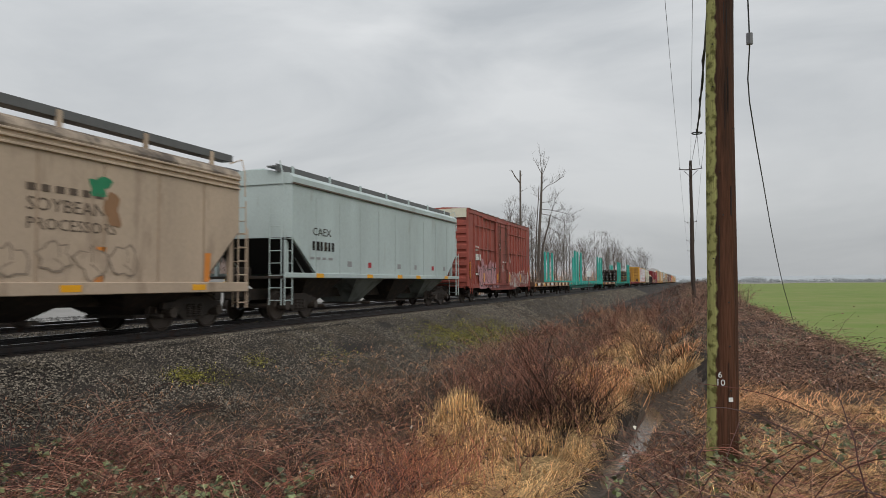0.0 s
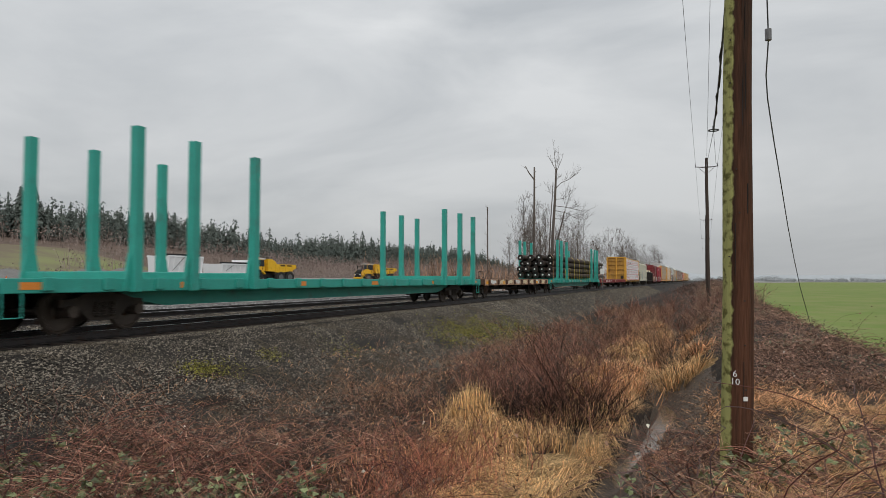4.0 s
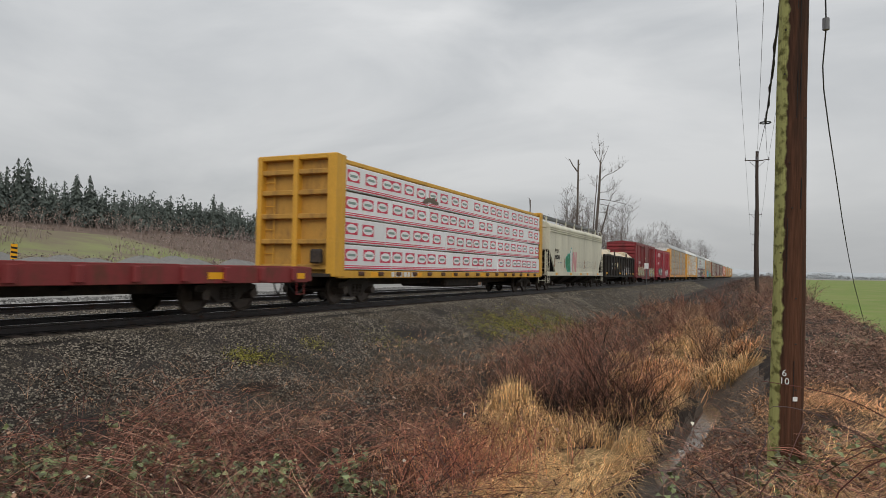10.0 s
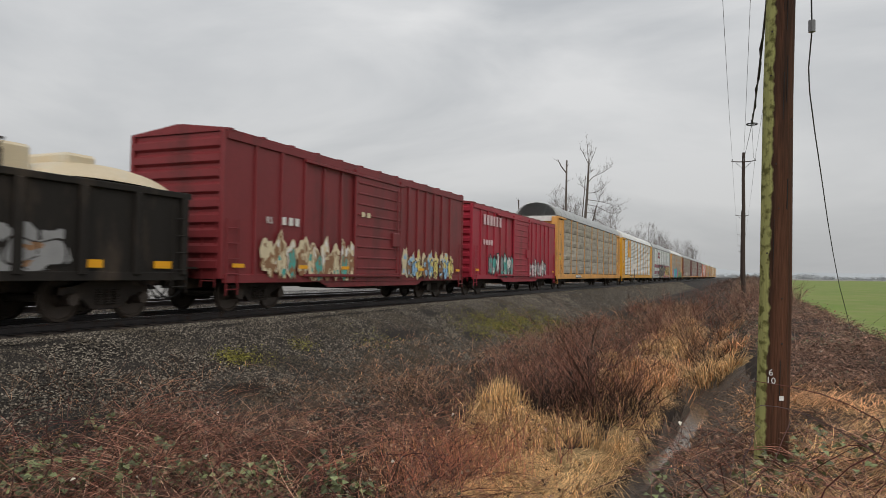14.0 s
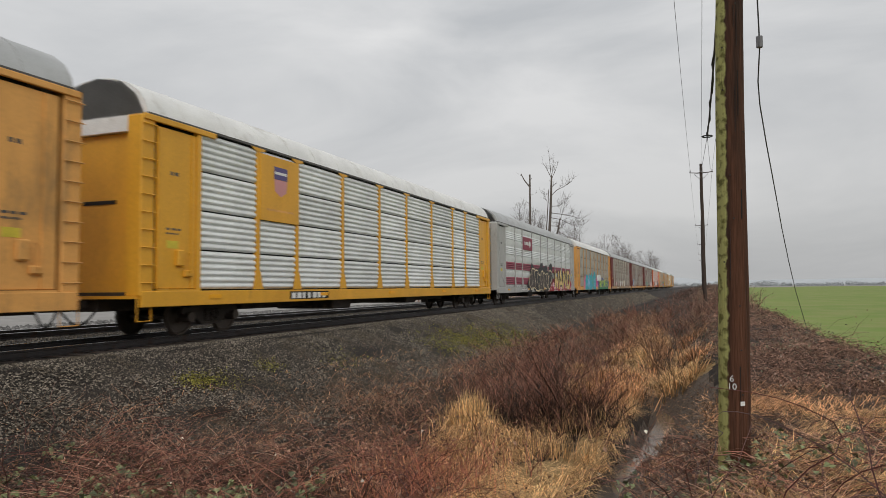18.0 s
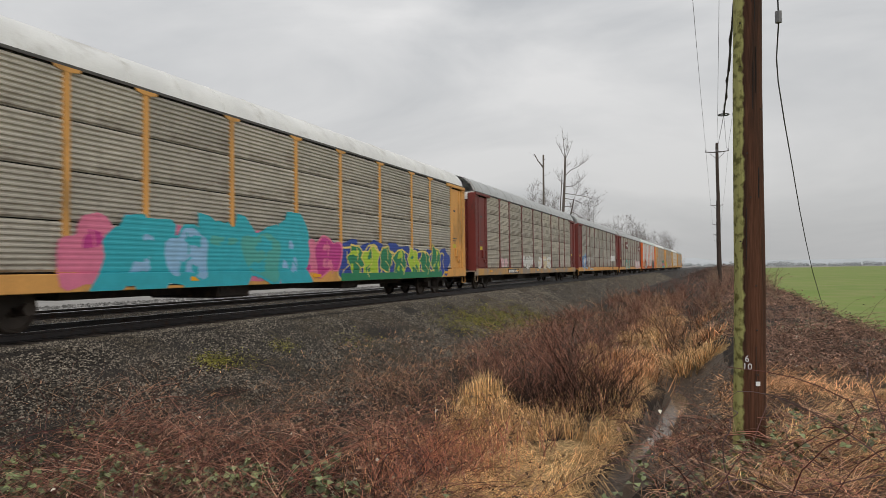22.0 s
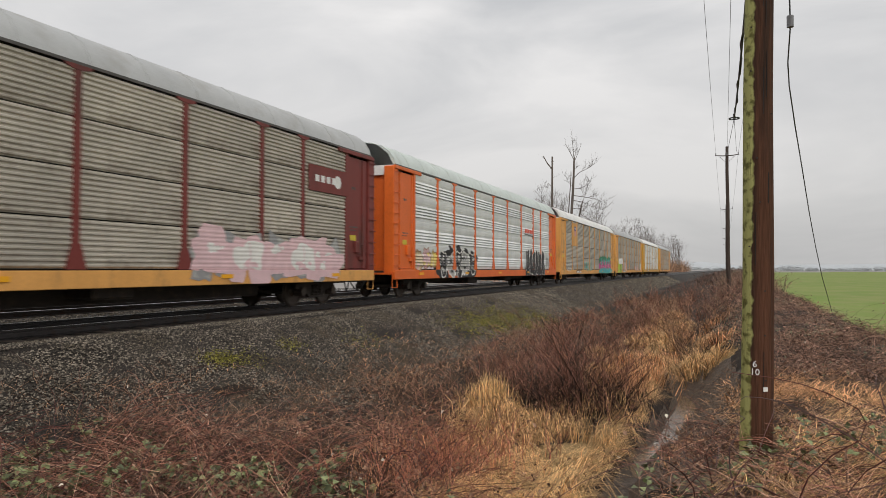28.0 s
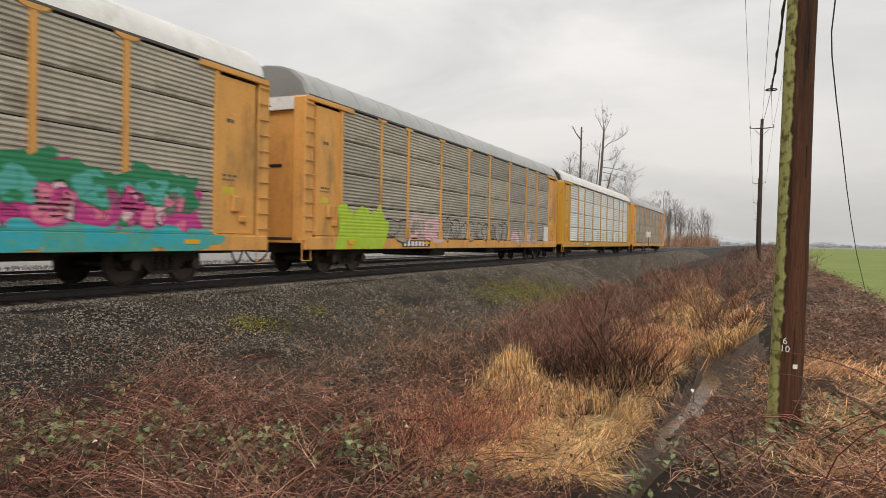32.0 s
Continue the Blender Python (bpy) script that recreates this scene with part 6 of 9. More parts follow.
def emblem_panel(car, a, b, z0, z1, paint):
    """A flat sign panel with a plain shield on it."""
    p = part("sign_panel", Mesh().box(1.565, 1.60, -H + a, -H + b, z0, z1, 0.01), paint, car, "flat painted sign panel")
    c, z = -H + (a + b) / 2, (z0 + z1) / 2 + 0.25
    part("shield", Mesh().prism([(c - 0.34, z + 0.42), (c + 0.34, z + 0.42), (c + 0.34, z + 0.05), (c - 0.34, z + 0.05)], "x", 1.602, 1.605), M["logo_purple"], p)
    part("shield", Mesh().prism([(c - 0.33, z + 0.04), (c + 0.33, z + 0.04), (c + 0.3, z - 0.3), (c, z - 0.45), (c - 0.3, z - 0.3)], "x", 1.602, 1.605), M["logo_pink"], p)
    part("shield_bar", Mesh().box(1.606, 1.608, c - 0.3, c + 0.3, z + 0.2, z + 0.28), M["white"], p)
    part("slogan_bar", Mesh().box(1.602, 1.604, c - 0.7, c + 0.7, z0 + 0.3, z0 + 0.36), M["yellow_faded"], p)


def sign(car, a, b, z0, z1, paint, ink, n=5):
    p = part("sign_panel", Mesh().box(1.565, 1.60, -H + a, -H + b, z0, z1, 0.01), paint, car, "painted sign panel with pale marks")
    for k in range(n):
        y = -H + a + (b - a) * (0.15 + 0.7 * k / n)
        part("sign_mark", Mesh().box(1.601, 1.604, y, y + (b - a) * 0.09, z0 + (z1 - z0) * 0.38, z0 + (z1 - z0) * 0.64), ink, p)
    part("sign_mark", Mesh().prism(circle((z1 - z0) * 0.26, 14, -H + b - 0.28 * (b - a), (z0 + z1) / 2), "x", 1.6045, 1.606), ink, p)


def g_at(car, a, b, z0, z1, *rest, over=False, lift=0.0, **kw):
    """Spray on a rack's panels, or over posts and sill too."""
    base = 1.588 if over else GX
    graffiti(car, base + lift, -H + a, -H + b, z0, z1, *rest, steps=rib_steps(KIND[RACK.index(car)], 1.604 - base, 0.15 if over else 1.0), **kw)


g_at(RACK[0], 7.2, 8.6, 1.25, 1.9, ["worn_pale"], "tan_panel", 4, 40, style="wild")
g_at(RACK[0], 9.8, 11.4, 1.25, 1.95, ["worn_pale"], "tan_panel", 4, 41, style="wild")
g_at(RACK[0], 12.5, 13.6, 1.25, 1.9, ["worn_pale"], "tan_panel", 3, 42, style="wild")
emblem_panel(RACK[1], 4.5, 6.5, 3.1, 5.0, M["yellow_bright"])
sign(RACK[2], 6.55, 9.3, 3.75, 4.65, M["stripe_red"], M["white"])
g_at(RACK[2], 8.6, 16.2, 0.80, 2.5, ["g_umber", "g_black", "g_umber"], "g_cream", 5, 43, "g_black", over=True)
g_at(RACK[2], 15.6, 24.9, 0.80, 1.55, ["g_red", "g_palepink", "g_magenta"], "g_red", 9, 44, "g_red", over=True)
sprayed_word(RACK[2], "WAND", 1.602, -H + 17.4, -H + 24.7, 0.95, 2.5, "g_straw", "g_black", "g_umber", rib_steps("silver", 0.006, 0.15))
g_at(RACK[3], 4.4, 14.6, 0.80, 2.2, ["g_pink", "g_magenta"], "g_pink", 8, 245, None, over=True)
g_at(RACK[3], 5.6, 12.6, 0.76, 2.35, ["g_cyan", "g_lightblue", "g_cyan", "g_teal"], "g_cyan", 5, 45, "g_cyan", over=True, lift=0.011)
g_at(RACK[3], 14.6, 24.2, 0.78, 2.0, ["g_blue"], "g_yellow", 6, 46, "g_blue", over=True)
g_at(RACK[3], 15.2, 23.8, 0.76, 2.15, ["g_green", "g_lime", "g_green"], "g_yellow", 7, 246, None, style="wild", over=True, lift=0.011)
part("graffiti", Mesh().box(1.622, 1.624, -H + 14.8, -H + 23.8, 0.77, 1.02), M["g_green"], RACK[3], "flat green sprayed strip")
g_at(RACK[4], 9.5, 12.4, 1.15, 1.95, ["g_white"], "dirty", 4, 47)
g_at(RACK[4], 13.6, 17.6, 1.1, 2.0, ["g_white", "g_cream"], "dirty", 3, 48)
g_at(RACK[4], 4.6, 6.0, 1.2, 1.8, ["g_palepink"], "dirty", 2, 49)
g_at(RACK[5], 2.2, 4.45, 1.1, 2.15, ["g_lightblue", "g_white"], "g_blue", 3, 50, "g_lightblue")
g_at(RACK[5], 4.7, 6.5, 1.1, 2.15, ["g_grey", "g_white"], "g_grey", 2, 51)
sign(RACK[6], 6.6, 9.3, 3.6, 4.55, M["maroon"], M["white"])
sign(RACK[6], 22.9, 25.2, 3.55, 4.35, M["maroon"], M["white"])
g_at(RACK[6], 17.9, 24.8, 0.80, 2.1, ["rack_grey", "g_grey"], "g_grey", 7, 152, style="wild", over=True)
g_at(RACK[6], 18.3, 24.4, 1.0, 1.95, ["g_palepink", "g_white"], "g_palepink", 5, 52, "g_palepink", over=True, lift=0.011)
g_at(RACK[6], 6.4, 11.0, 0.95, 1.9, ["g_teal", "g_cream"], "g_grey", 5, 53, "g_teal")
g_at(RACK[7], 2.1, 4.4, 1.05, 2.05, ["g_cream", "g_palepink", "g_yellow"], "g_brown", 3, 54, style="wild")
g_at(RACK[7], 4.7, 9.3, 0.85, 2.0, ["g_black", "rack_grey"], "g_white", 5, 55, "g_black")
g_at(RACK[7], 18.7, 23.5, 0.70, 2.45, ["g_black"], "g_white", 6, 56, None, over=True, rim_k=0.028)
g_at(RACK[7], 18.9, 23.4, 0.76, 1.5, ["g_black"], "g_black", 5, 57, "g_black", over=True, ragged=0.15)
g_at(RACK[7], 24.1, 25.0, 1.3, 1.95, ["rack_grey"], "g_grey", 2, 57)
for k in range(4):
    y = -H + 18.55 + k * 0.57
    part("faded_mark", Mesh().prism([(y, 3.46), (y + 0.46, 3.44), (y + 0.52, 3.68), (y + 0.08, 3.70)], "x", 1.566, 1.572), M["mark_red"], RACK[7])
part("faded_mark", Mesh().prism([(-H + 18.4, 3.40), (-H + 20.9, 3.32), (-H + 20.7, 3.26), (-H + 18.7, 3.32)], "x", 1.566, 1.572), M["eave_dark"], RACK[7])
emblem_panel(RACK[8], 4.5, 6.5, 3.1, 5.0, M["yellow_faded"])
g_at(RACK[8], 2.2, 5.2, 1.0, 2.0, ["dirty", "g_grey"], "g_white", 4, 58, style="wild")
g_at(RACK[8], 9.6, 13.5, 1.0, 1.9, ["dirty", "g_teal"], "g_teal", 5, 59, style="wild")
g_at(RACK[8], 17.6, 25.0, 0.78, 1.3, ["g_teal", "g_cyan"], "g_teal", 9, 160, "g_teal", over=True)
g_at(RACK[8], 17.8, 24.4, 1.55, 2.4, ["g_green", "g_teal"], "g_green", 9, 161, "g_green", over=True)
g_at(RACK[8], 17.8, 24.4, 1.05, 2.2, ["g_magenta", "g_pink"], "g_magenta", 7, 60, "g_magenta", style="wild", over=True)
g_at(RACK[8], 18.2, 24.0, 1.25, 2.05, ["g_palepink", "g_pink", "g_magenta"], "g_black", 7, 162, style="wild", over=True)
g_at(RACK[9], 1.9, 4.7, 0.80, 2.0, ["g_lime"], "g_lime", 5, 61, "g_lime", over=True)
g_at(RACK[9], 5.0, 6.4, 1.0, 1.95, ["dirty"], "g_black", 1, 62)
g_at(RACK[9], 6.7, 9.3, 1.1, 1.9, ["dirty", "g_palepink"], "g_palepink", 2, 63, "g_palepink")
g_at(RACK[9], 9.6, 17.6, 1.0, 2.0, ["dirty", "rack_grey"], "g_black", 9, 64, style="wild")
g_at(RACK[9], 18.3, 22.8, 1.0, 1.7, ["g_palepink", "dirty"], "g_grey", 4, 65)
part("graffiti", Mesh().box(1.568, 1.572, -H + 24.2, -H + 25.2, 1.0, 2.0), M["g_white"], RACK[9], "white painted-out square")
for k in range(10):
    g_at(RACK[10], 5 + k * 2.0, 5.6 + k * 2.0, 1.1, 1.9, ["silver"], "g_grey", 1, 70 + k)
for k in range(9):
    g_at(RACK[11], 5 + k * 2.1, 6.2 + k * 2.1, 1.1, 1.8, ["dirty"], "rack_grey", 1, 80 + k)


# ---------------- poles and lines ----------------
def pole_material():
    """Dark brown weathered wood with lichen on the side away from the field."""
    m = mat("lichened_pole_wood", (0.088, 0.039, 0.023), 0.85, spec=0.15, var=0.5, scale=5, fine=60, streak=16, bump=0.8, stain=(0.028, 0.018, 0.014), stain_at=0.50)
    n, l = m.node_tree.nodes, m.node_tree.links
    b = n["Principled BSDF"]
    old = b.inputs["Base Color"].links[0].from_socket
    tc = n.new("ShaderNodeTexCoord")
    sep = n.new("ShaderNodeSeparateXYZ")
    l.new(tc.outputs["Object"], sep.inputs[0])
    nz = n.new("ShaderNodeTexNoise")
    nz.inputs["Scale"].default_value, nz.inputs["Detail"].default_value = 9, 8
    l.new(tc.outputs["Object"], nz.inputs["Vector"])
    a = n.new("ShaderNodeMath")
    a.operation = "MULTIPLY_ADD"
    l.new(nz.outputs["Fac"], a.inputs[0])
    a.inputs[1].default_value = 0.075
    l.new(sep.outputs["X"], a.inputs[2])
    r = n.new("ShaderNodeMapRange")
    r.inputs["From Min"].default_value, r.inputs["From Max"].default_value = -0.006, -0.024
    l.new(a.outputs[0], r.inputs["Value"])
    mx = n.new("ShaderNodeMixRGB")
    nick = n.new("ShaderNodeMapRange")
    nick.inputs["From Min"].default_value, nick.inputs["From Max"].default_value = 0.36, 0.52
    wide = n.new("ShaderNodeTexNoise")
    wide.inputs["Scale"].default_value, wide.inputs["Detail"].default_value = 14, 4
    l.new(tc.outputs["Object"], wide.inputs["Vector"])
    l.new(wide.outputs["Fac"], nick.inputs["Value"])
    moss = n.new("ShaderNodeMixRGB")
    moss.inputs[1].default_value, moss.inputs[2].default_value = (0.13, 0.125, 0.04, 1), (0.37, 0.365, 0.14, 1)
    l.new(nick.outputs[0], moss.inputs[0])
    l.new(moss.outputs[0], mx.inputs[2])
    l.new(r.outputs[0], mx.inputs[0])
    l.new(old, mx.inputs[1])
    l.new(mx.outputs[0], b.inputs["Base Color"])
    return m


def utility_pole(x, y, base, top, lean, r0, label, material, arm_z=None, far=False):
    p = thing("utility_pole", label, "pole", "poles along the field edge", pose(x, y, base, 0, lean, 0))
    hgt = top - base
    n = 16 if not far else 10
    pts = [(0.012 * math.sin(k * 1.1), 0.01 * math.cos(k * 0.9), hgt * k / 12 - (0.3 if k == 0 else 0)) for k in range(13)]
    part("shaft", Mesh().tube(pts, r0, n, r0 * 0.66), material, p, smooth=True)
    if arm_z:
        z = arm_z - base
        part("crossarm", Mesh().prism([(-0.75, z + 0.05), (-0.3, z - 0.01), (0.3, z - 0.01), (0.75, z + 0.05), (0.75, z + 0.09), (0.3, z + 0.05), (-0.3, z + 0.05), (-0.75, z + 0.09)], "y", -0.15, -0.08), M["pole_wood"], p)
        for q in (-0.7, 0.0, 0.7):
            part("insulator", Mesh().tube([(q, -0.1, z + 0.04), (q, -0.1, z + 0.24)], 0.035, 8, 0.028), M["ceramic"], p)
        part("arm_brace", Mesh().tube([(-0.45, -0.12, z - 0.05), (0, -0.16, z - 0.5), (0.45, -0.12, z - 0.05)], 0.015, 4), M["steel_dark"], p)
    return p


LICHEN = pole_material()
PX, PY, PB = 0.248, 7.30, -0.80
near_pole = utility_pole(PX, PY, PB, 10.2, 1.25, 0.149, "tall weathered brown wooden pole with yellow-green lichen, in the ditch bank", LICHEN, 8.8)
# number and tag, on the side towards the path


def on_pole(name, me, z, off, label):
    ob = part(name, me, None, near_pole, label)
    a = -0.13 + off
    ob.matrix_basis = Matrix.Translation((0.148 * math.sin(a), -0.150 * math.cos(a), z)) @ pose(0, 0, 0, 90, 0, math.degrees(a))
    return ob


for words, z, dx in (("6", 1.02, -0.022), ("10", 0.945, -0.042)):
    ob = on_pole("number", text_mesh(words, 0.088, M["white"]), z, 0.0, "white number on the pole")
    ob.matrix_basis = ob.matrix_basis @ Matrix.Translation((dx, 0, 0.002))
on_pole("tag", Mesh().box(-0.022, 0.022, -0.02, 0.02, 0, 0.004).data("tag", M["white"]), 0.815, 0.66, "small white tag")
for k in range(14):
    z = 0.9 + k * 0.42
    a = random.uniform(-0.8, 0.8)
    ob = part("nail", Mesh().box(-0.006, 0.006, -0.006, 0.006, 0, 0.012), M["steel_dark"], near_pole)
    ob.matrix_basis = Matrix.Translation((0.152 * math.sin(a), -0.152 * math.cos(a), z)) @ pose(0, 0, 0, 90, 0, math.degrees(a))
for k in range(9):
    a, z, ln = random.uniform(-0.5, 0.7), random.uniform(0.1, 4.5), random.uniform(0.15, 0.5)
    r = 0.157 - 0.0045 * (z + ln / 2)
    ob = part("crack", Mesh().box(-0.0022, 0.0022, -ln / 2, ln / 2, -0.004, 0.0012), M["dark"], near_pole)
    ob.matrix_basis = Matrix.Translation((r * math.sin(a), -r * math.cos(a), z + ln / 2)) @ pose(0, 0, 0, 90, 0, math.degrees(a))
FAR_POLES = [(0.19, 50, 9.42), (0.2, 93, 9.3), (0.2, 136, 9.3), (0.2, 180, 9.3), (0.2, 225, 9.3)]
for x, y, top in FAR_POLES:
    utility_pole(x, y, -1.0, top, 0.0, 0.15, "dark wooden utility pole with a crossarm", M["pole_wood"], top - 0.65, True)


def span(name, a, b, sag, r, label, parts=()):
    pts = [Vector(a).lerp(Vector(b), q) - Vector((0, 0, 4 * sag * q * (1 - q))) for q in np.linspace(0, 1, 17)]
    return solid(name, Mesh().tube(pts, r, 5), M["cable"], label, "wire", "overhead wires")


prev = (PX, PY, 8.8)
for x, y, top in FAR_POLES:
    for q in (-0.7, 0.0, 0.7):
        span("wire", (prev[0] + q, prev[1] - 0.1, prev[2] + 0.24), (x + q, y - 0.1, top - 0.65 + 0.24), 0.35, 0.007, "thin black overhead wire between poles")
    prev = (x, y, top - 0.65)
for q in (-0.7, 0.0, 0.7):
    span("wire", (PX + q, PY - 0.1, 9.04), (PX + q, PY - 40, 9.04), 0.4, 0.007, "thin black overhead wire between poles")
cable = thing("service_cable", "black twisted service cable ending in a round clamp", "cable")
HOOK = (0.268, 20.0, 5.20)
pts = [Vector((PX + 0.1, PY + 0.14, 5.25)).lerp(Vector(HOOK), q) - Vector((0, 0, 0.9 * q * (1 - q))) for q in np.linspace(0, 1, 15)]
part("twisted_cable", Mesh().tube(pts, 0.018, 6), M["cable"], cable)
pts2 = [p + Vector((0.03 * math.sin(k * 1.9), 0, 0.03 * math.cos(k * 1.9))) for k, p in enumerate(pts)]
part("twisted_cable", Mesh().tube(pts2, 0.012, 5), M["cable"], cable)
part("clamp_ring", Mesh().tube([(HOOK[0] + 0.13 * math.cos(t), HOOK[1] + 0.13 * math.sin(t), HOOK[2]) for t in np.linspace(0, 2 * math.pi, 13)], 0.018, 5), M["cable"], cable)
part("clamp", Mesh().tube([HOOK, (HOOK[0], HOOK[1], HOOK[2] + 0.12)], 0.03, 6), M["cable"], cable)
part("messenger_wire", Mesh().tube([HOOK, (0.2, 35, 6.9), (0.15, 50, 9.0)], 0.008, 5), M["cable"], cable)
part("messenger_wire", Mesh().tube([HOOK, (0.55, 35, 6.7), (0.88, 50, 8.9)], 0.006, 5), M["cable"], cable)
guy = thing("guy_wire", "slack guy wire with a grey strain insulator, anchored in the hedge", "guy wire")
INS = (0.664, 8.0, 3.744)
part("wire", Mesh().tube([(0.55, 7.4, 9.8), (0.62, 7.7, 5.0), INS], 0.008, 5), M["cable"], guy)
part("strain_insulator", Mesh().tube([(INS[0], INS[1], INS[2] - 0.06), (INS[0], INS[1], INS[2] - 0.03), (INS[0], INS[1], INS[2] + 0.03), (INS[0], INS[1], INS[2] + 0.06)], 0.034, 8), M["ceramic"], guy)
part("wire", Mesh().tube([(INS[0], INS[1], INS[2] - 0.05), (0.690, 8.7, 3.50), (0.733, 9.1, 3.33), (0.867, 10.0, 3.01), (1.048, 11.2, 2.65), (1.339, 13.2, 2.10), (1.658, 15.4, 1.62), (2.12, 18.5, 0.97), (3.11, 24.5, -0.38)], 0.008, 5), M["cable"], guy)


marker = thing("trackside_marker", "small white sign board on a thin post beside the track", "sign", at=pose(-10.6, 77.4, -0.35))
part("post", Mesh().box(-0.035, 0.035, -0.035, 0.035, 0, 2.75), M["steel_light"], marker)
part("board", Mesh().box(-0.22, 0.22, -0.06, -0.04, 2.1, 2.7, 0.01), M["white"], marker)


# ---------------- vegetation ----------------
rng = np.random.default_rng(11)


def quick(name, verts, quads=None, tris=None, material=None):
    """Mesh data from arrays; quads before tris."""
    me = bpy.data.meshes.new(name)
    fs = ([tuple(q) for q in quads.tolist()] if quads is not None else []) + ([tuple(q) for q in tris.tolist()] if tris is not None else [])
    me.from_pydata(verts.tolist(), [], fs)
    if material:
        me.materials.append(material)
    return me


def unit(v):
    return v / np.maximum(np.linalg.norm(v, axis=-1, keepdims=True), 1e-9)


def blades(base, height, bend_by, width, az=None):
    """Grass blades, each two stretches and a tip, bent over in its own direction."""
    n = len(base)
    az = rng.uniform(0, 2 * np.pi, n) if az is None else az
    out = np.stack([np.cos(az), np.sin(az), np.zeros(n)], 1)
    side = np.stack([-np.sin(az), np.cos(az), np.zeros(n)], 1)
    b = (bend_by * rng.uniform(0.3, 1.3, n))[:, None]
    h = height[:, None]
    up = np.array([0, 0, 1.0])
    w = (width * rng.uniform(0.6, 1.3, n))[:, None]
    p0, p1, p2 = base, base + up * h * 0.55 + out * h * b * 0.25, base + up * h * (1 - 0.45 * np.minimum(b, 1.6)) + out * h * b * 0.85
    v = np.stack([p0 - side * w, p0 + side * w, p1 - side * w * 0.8, p1 + side * w * 0.8, p2], 1).reshape(-1, 3)
    k = (np.arange(n) * 5)[:, None]
    return v, k + np.array([[0, 1, 3, 2]]), k + np.array([[2, 3, 4]])


def canes(base, length, radius, arch=0.8, start_up=1.2, segs=5, spread_dir=None):
    """Thin three-sided stems that rise and arch over."""
    n = len(base)
    az = rng.uniform(0, 2 * np.pi, n) if spread_dir is None else spread_dir
    d = unit(np.stack([np.cos(az), np.sin(az), np.full(n, start_up) * rng.uniform(0.5, 1.4, n)], 1))
    pts, p = [base], base
    step = (length / segs)[:, None]
    for s in range(segs):
        p = p + d * step
        pts.append(p)
        d = unit(d + np.stack([rng.normal(0, 0.22, n), rng.normal(0, 0.22, n), -arch * rng.uniform(0.2, 0.65, n)], 1))
    a = unit(np.stack([-np.sin(az), np.cos(az), np.zeros(n)], 1))
    b = np.array([0.0, 0.0, 1.0])
    vs = []
    for i, q in enumerate(pts):
        r = (radius * (1 - 0.75 * i / segs))[:, None]
        vs += [q + a * r, q - a * r * 0.5 + b * r * 0.87, q - a * r * 0.5 - b * r * 0.87]
    v = np.stack(vs, 1).reshape(-1, 3)
    k = (np.arange(n) * 3 * (segs + 1))[:, None]
    quads = [k + np.array([[3 * i + c, 3 * i + (c + 1) % 3, 3 * i + 3 + (c + 1) % 3, 3 * i + 3 + c]]) for i in range(segs) for c in range(3)]
    return v, np.concatenate(quads), np.stack(pts, 1)


def leaves(at, size, droop=0.3, wide=0.36):
    """Small folded leaves: two quads each about a rib."""
    n = len(at)
    d = unit(rng.normal(0, 1, (n, 3)) * np.array([1, 1, 0.5]))
    s = unit(np.cross(d, unit(rng.normal(0, 0.5, (n, 3)) + np.array([0, 0, 1.0]))))
    nn = np.cross(s, d)
    L = (size * rng.uniform(0.6, 1.35, n))[:, None]
    tip, mid = at + d * L - np.array([0, 0, 1]) * L * droop, at + d * L * 0.5
    v = np.stack([at, mid + s * L * wide + nn * L * 0.10, tip, mid - s * L * wide + nn * L * 0.10, mid - nn * L * 0.02], 1).reshape(-1, 3)
    k = (np.arange(n) * 5)[:, None]
    return v, np.concatenate([k + np.array([[0, 1, 2, 4]]), k + np.array([[0, 4, 2, 3]])])


def on_ground(x, y, lift=0.0):
    return np.stack([x, y, np.array([max(ground_z(a, b), bed_z(a)) for a, b in zip(x, y)]) + lift], 1)


def bed_z(x):
    return float(np.interp(x, [p[0] for p in bed_line], [p[1] for p in bed_line], left=-9, right=-9))


def patch(n, x0, x1, y0, y1, clump=None, keep=None):
    """Scattered places, thicker in clumps."""
    x, y = rng.uniform(x0, x1, n * 2), y0 + (y1 - y0) * rng.uniform(0, 1, n * 2) ** 1.35
    if clump:
        c = np.array([noise.noise(Vector((a * clump, b * clump * 0.7, 9.1))) for a, b in zip(x, y)])
        ok = c > rng.normal(-0.05, 0.22, len(x))
        x, y = x[ok], y[ok]
    if keep is not None:
        ok = np.array([keep(a, b) for a, b in zip(x, y)], bool)
        x, y = x[ok], y[ok]
    return x[:n], y[:n]


STRAW = mat("dry_straw_grass", (0.60, 0.375, 0.18), 0.8, island=0.62, skew=1.5, var=0.4, scale=2.5, spec=0.2)
STRAW_PALE = mat("pale_matted_straw", (0.76, 0.50, 0.24), 0.8, island=0.6, skew=1.4, var=0.4, scale=2.5, spec=0.2)
STRAW_RUST = mat("rusty_dead_grass", (0.56, 0.3, 0.15), 0.85, island=0.7, skew=1.8, var=0.4, scale=2.5, spec=0.2)
CANE_RED = mat("red_bramble_cane", (0.205, 0.086, 0.058), 0.55, island=0.72, skew=2.4, var=0.2, spec=0.35)
CANE_PALE = mat("bleached_dead_stem", (0.54, 0.33, 0.23), 0.7, island=0.65, skew=1.5, var=0.2, spec=0.3)
CANE_BROWN = mat("brown_twigs", (0.27, 0.155, 0.095), 0.75, island=0.75, skew=2.2, var=0.2, spec=0.25)
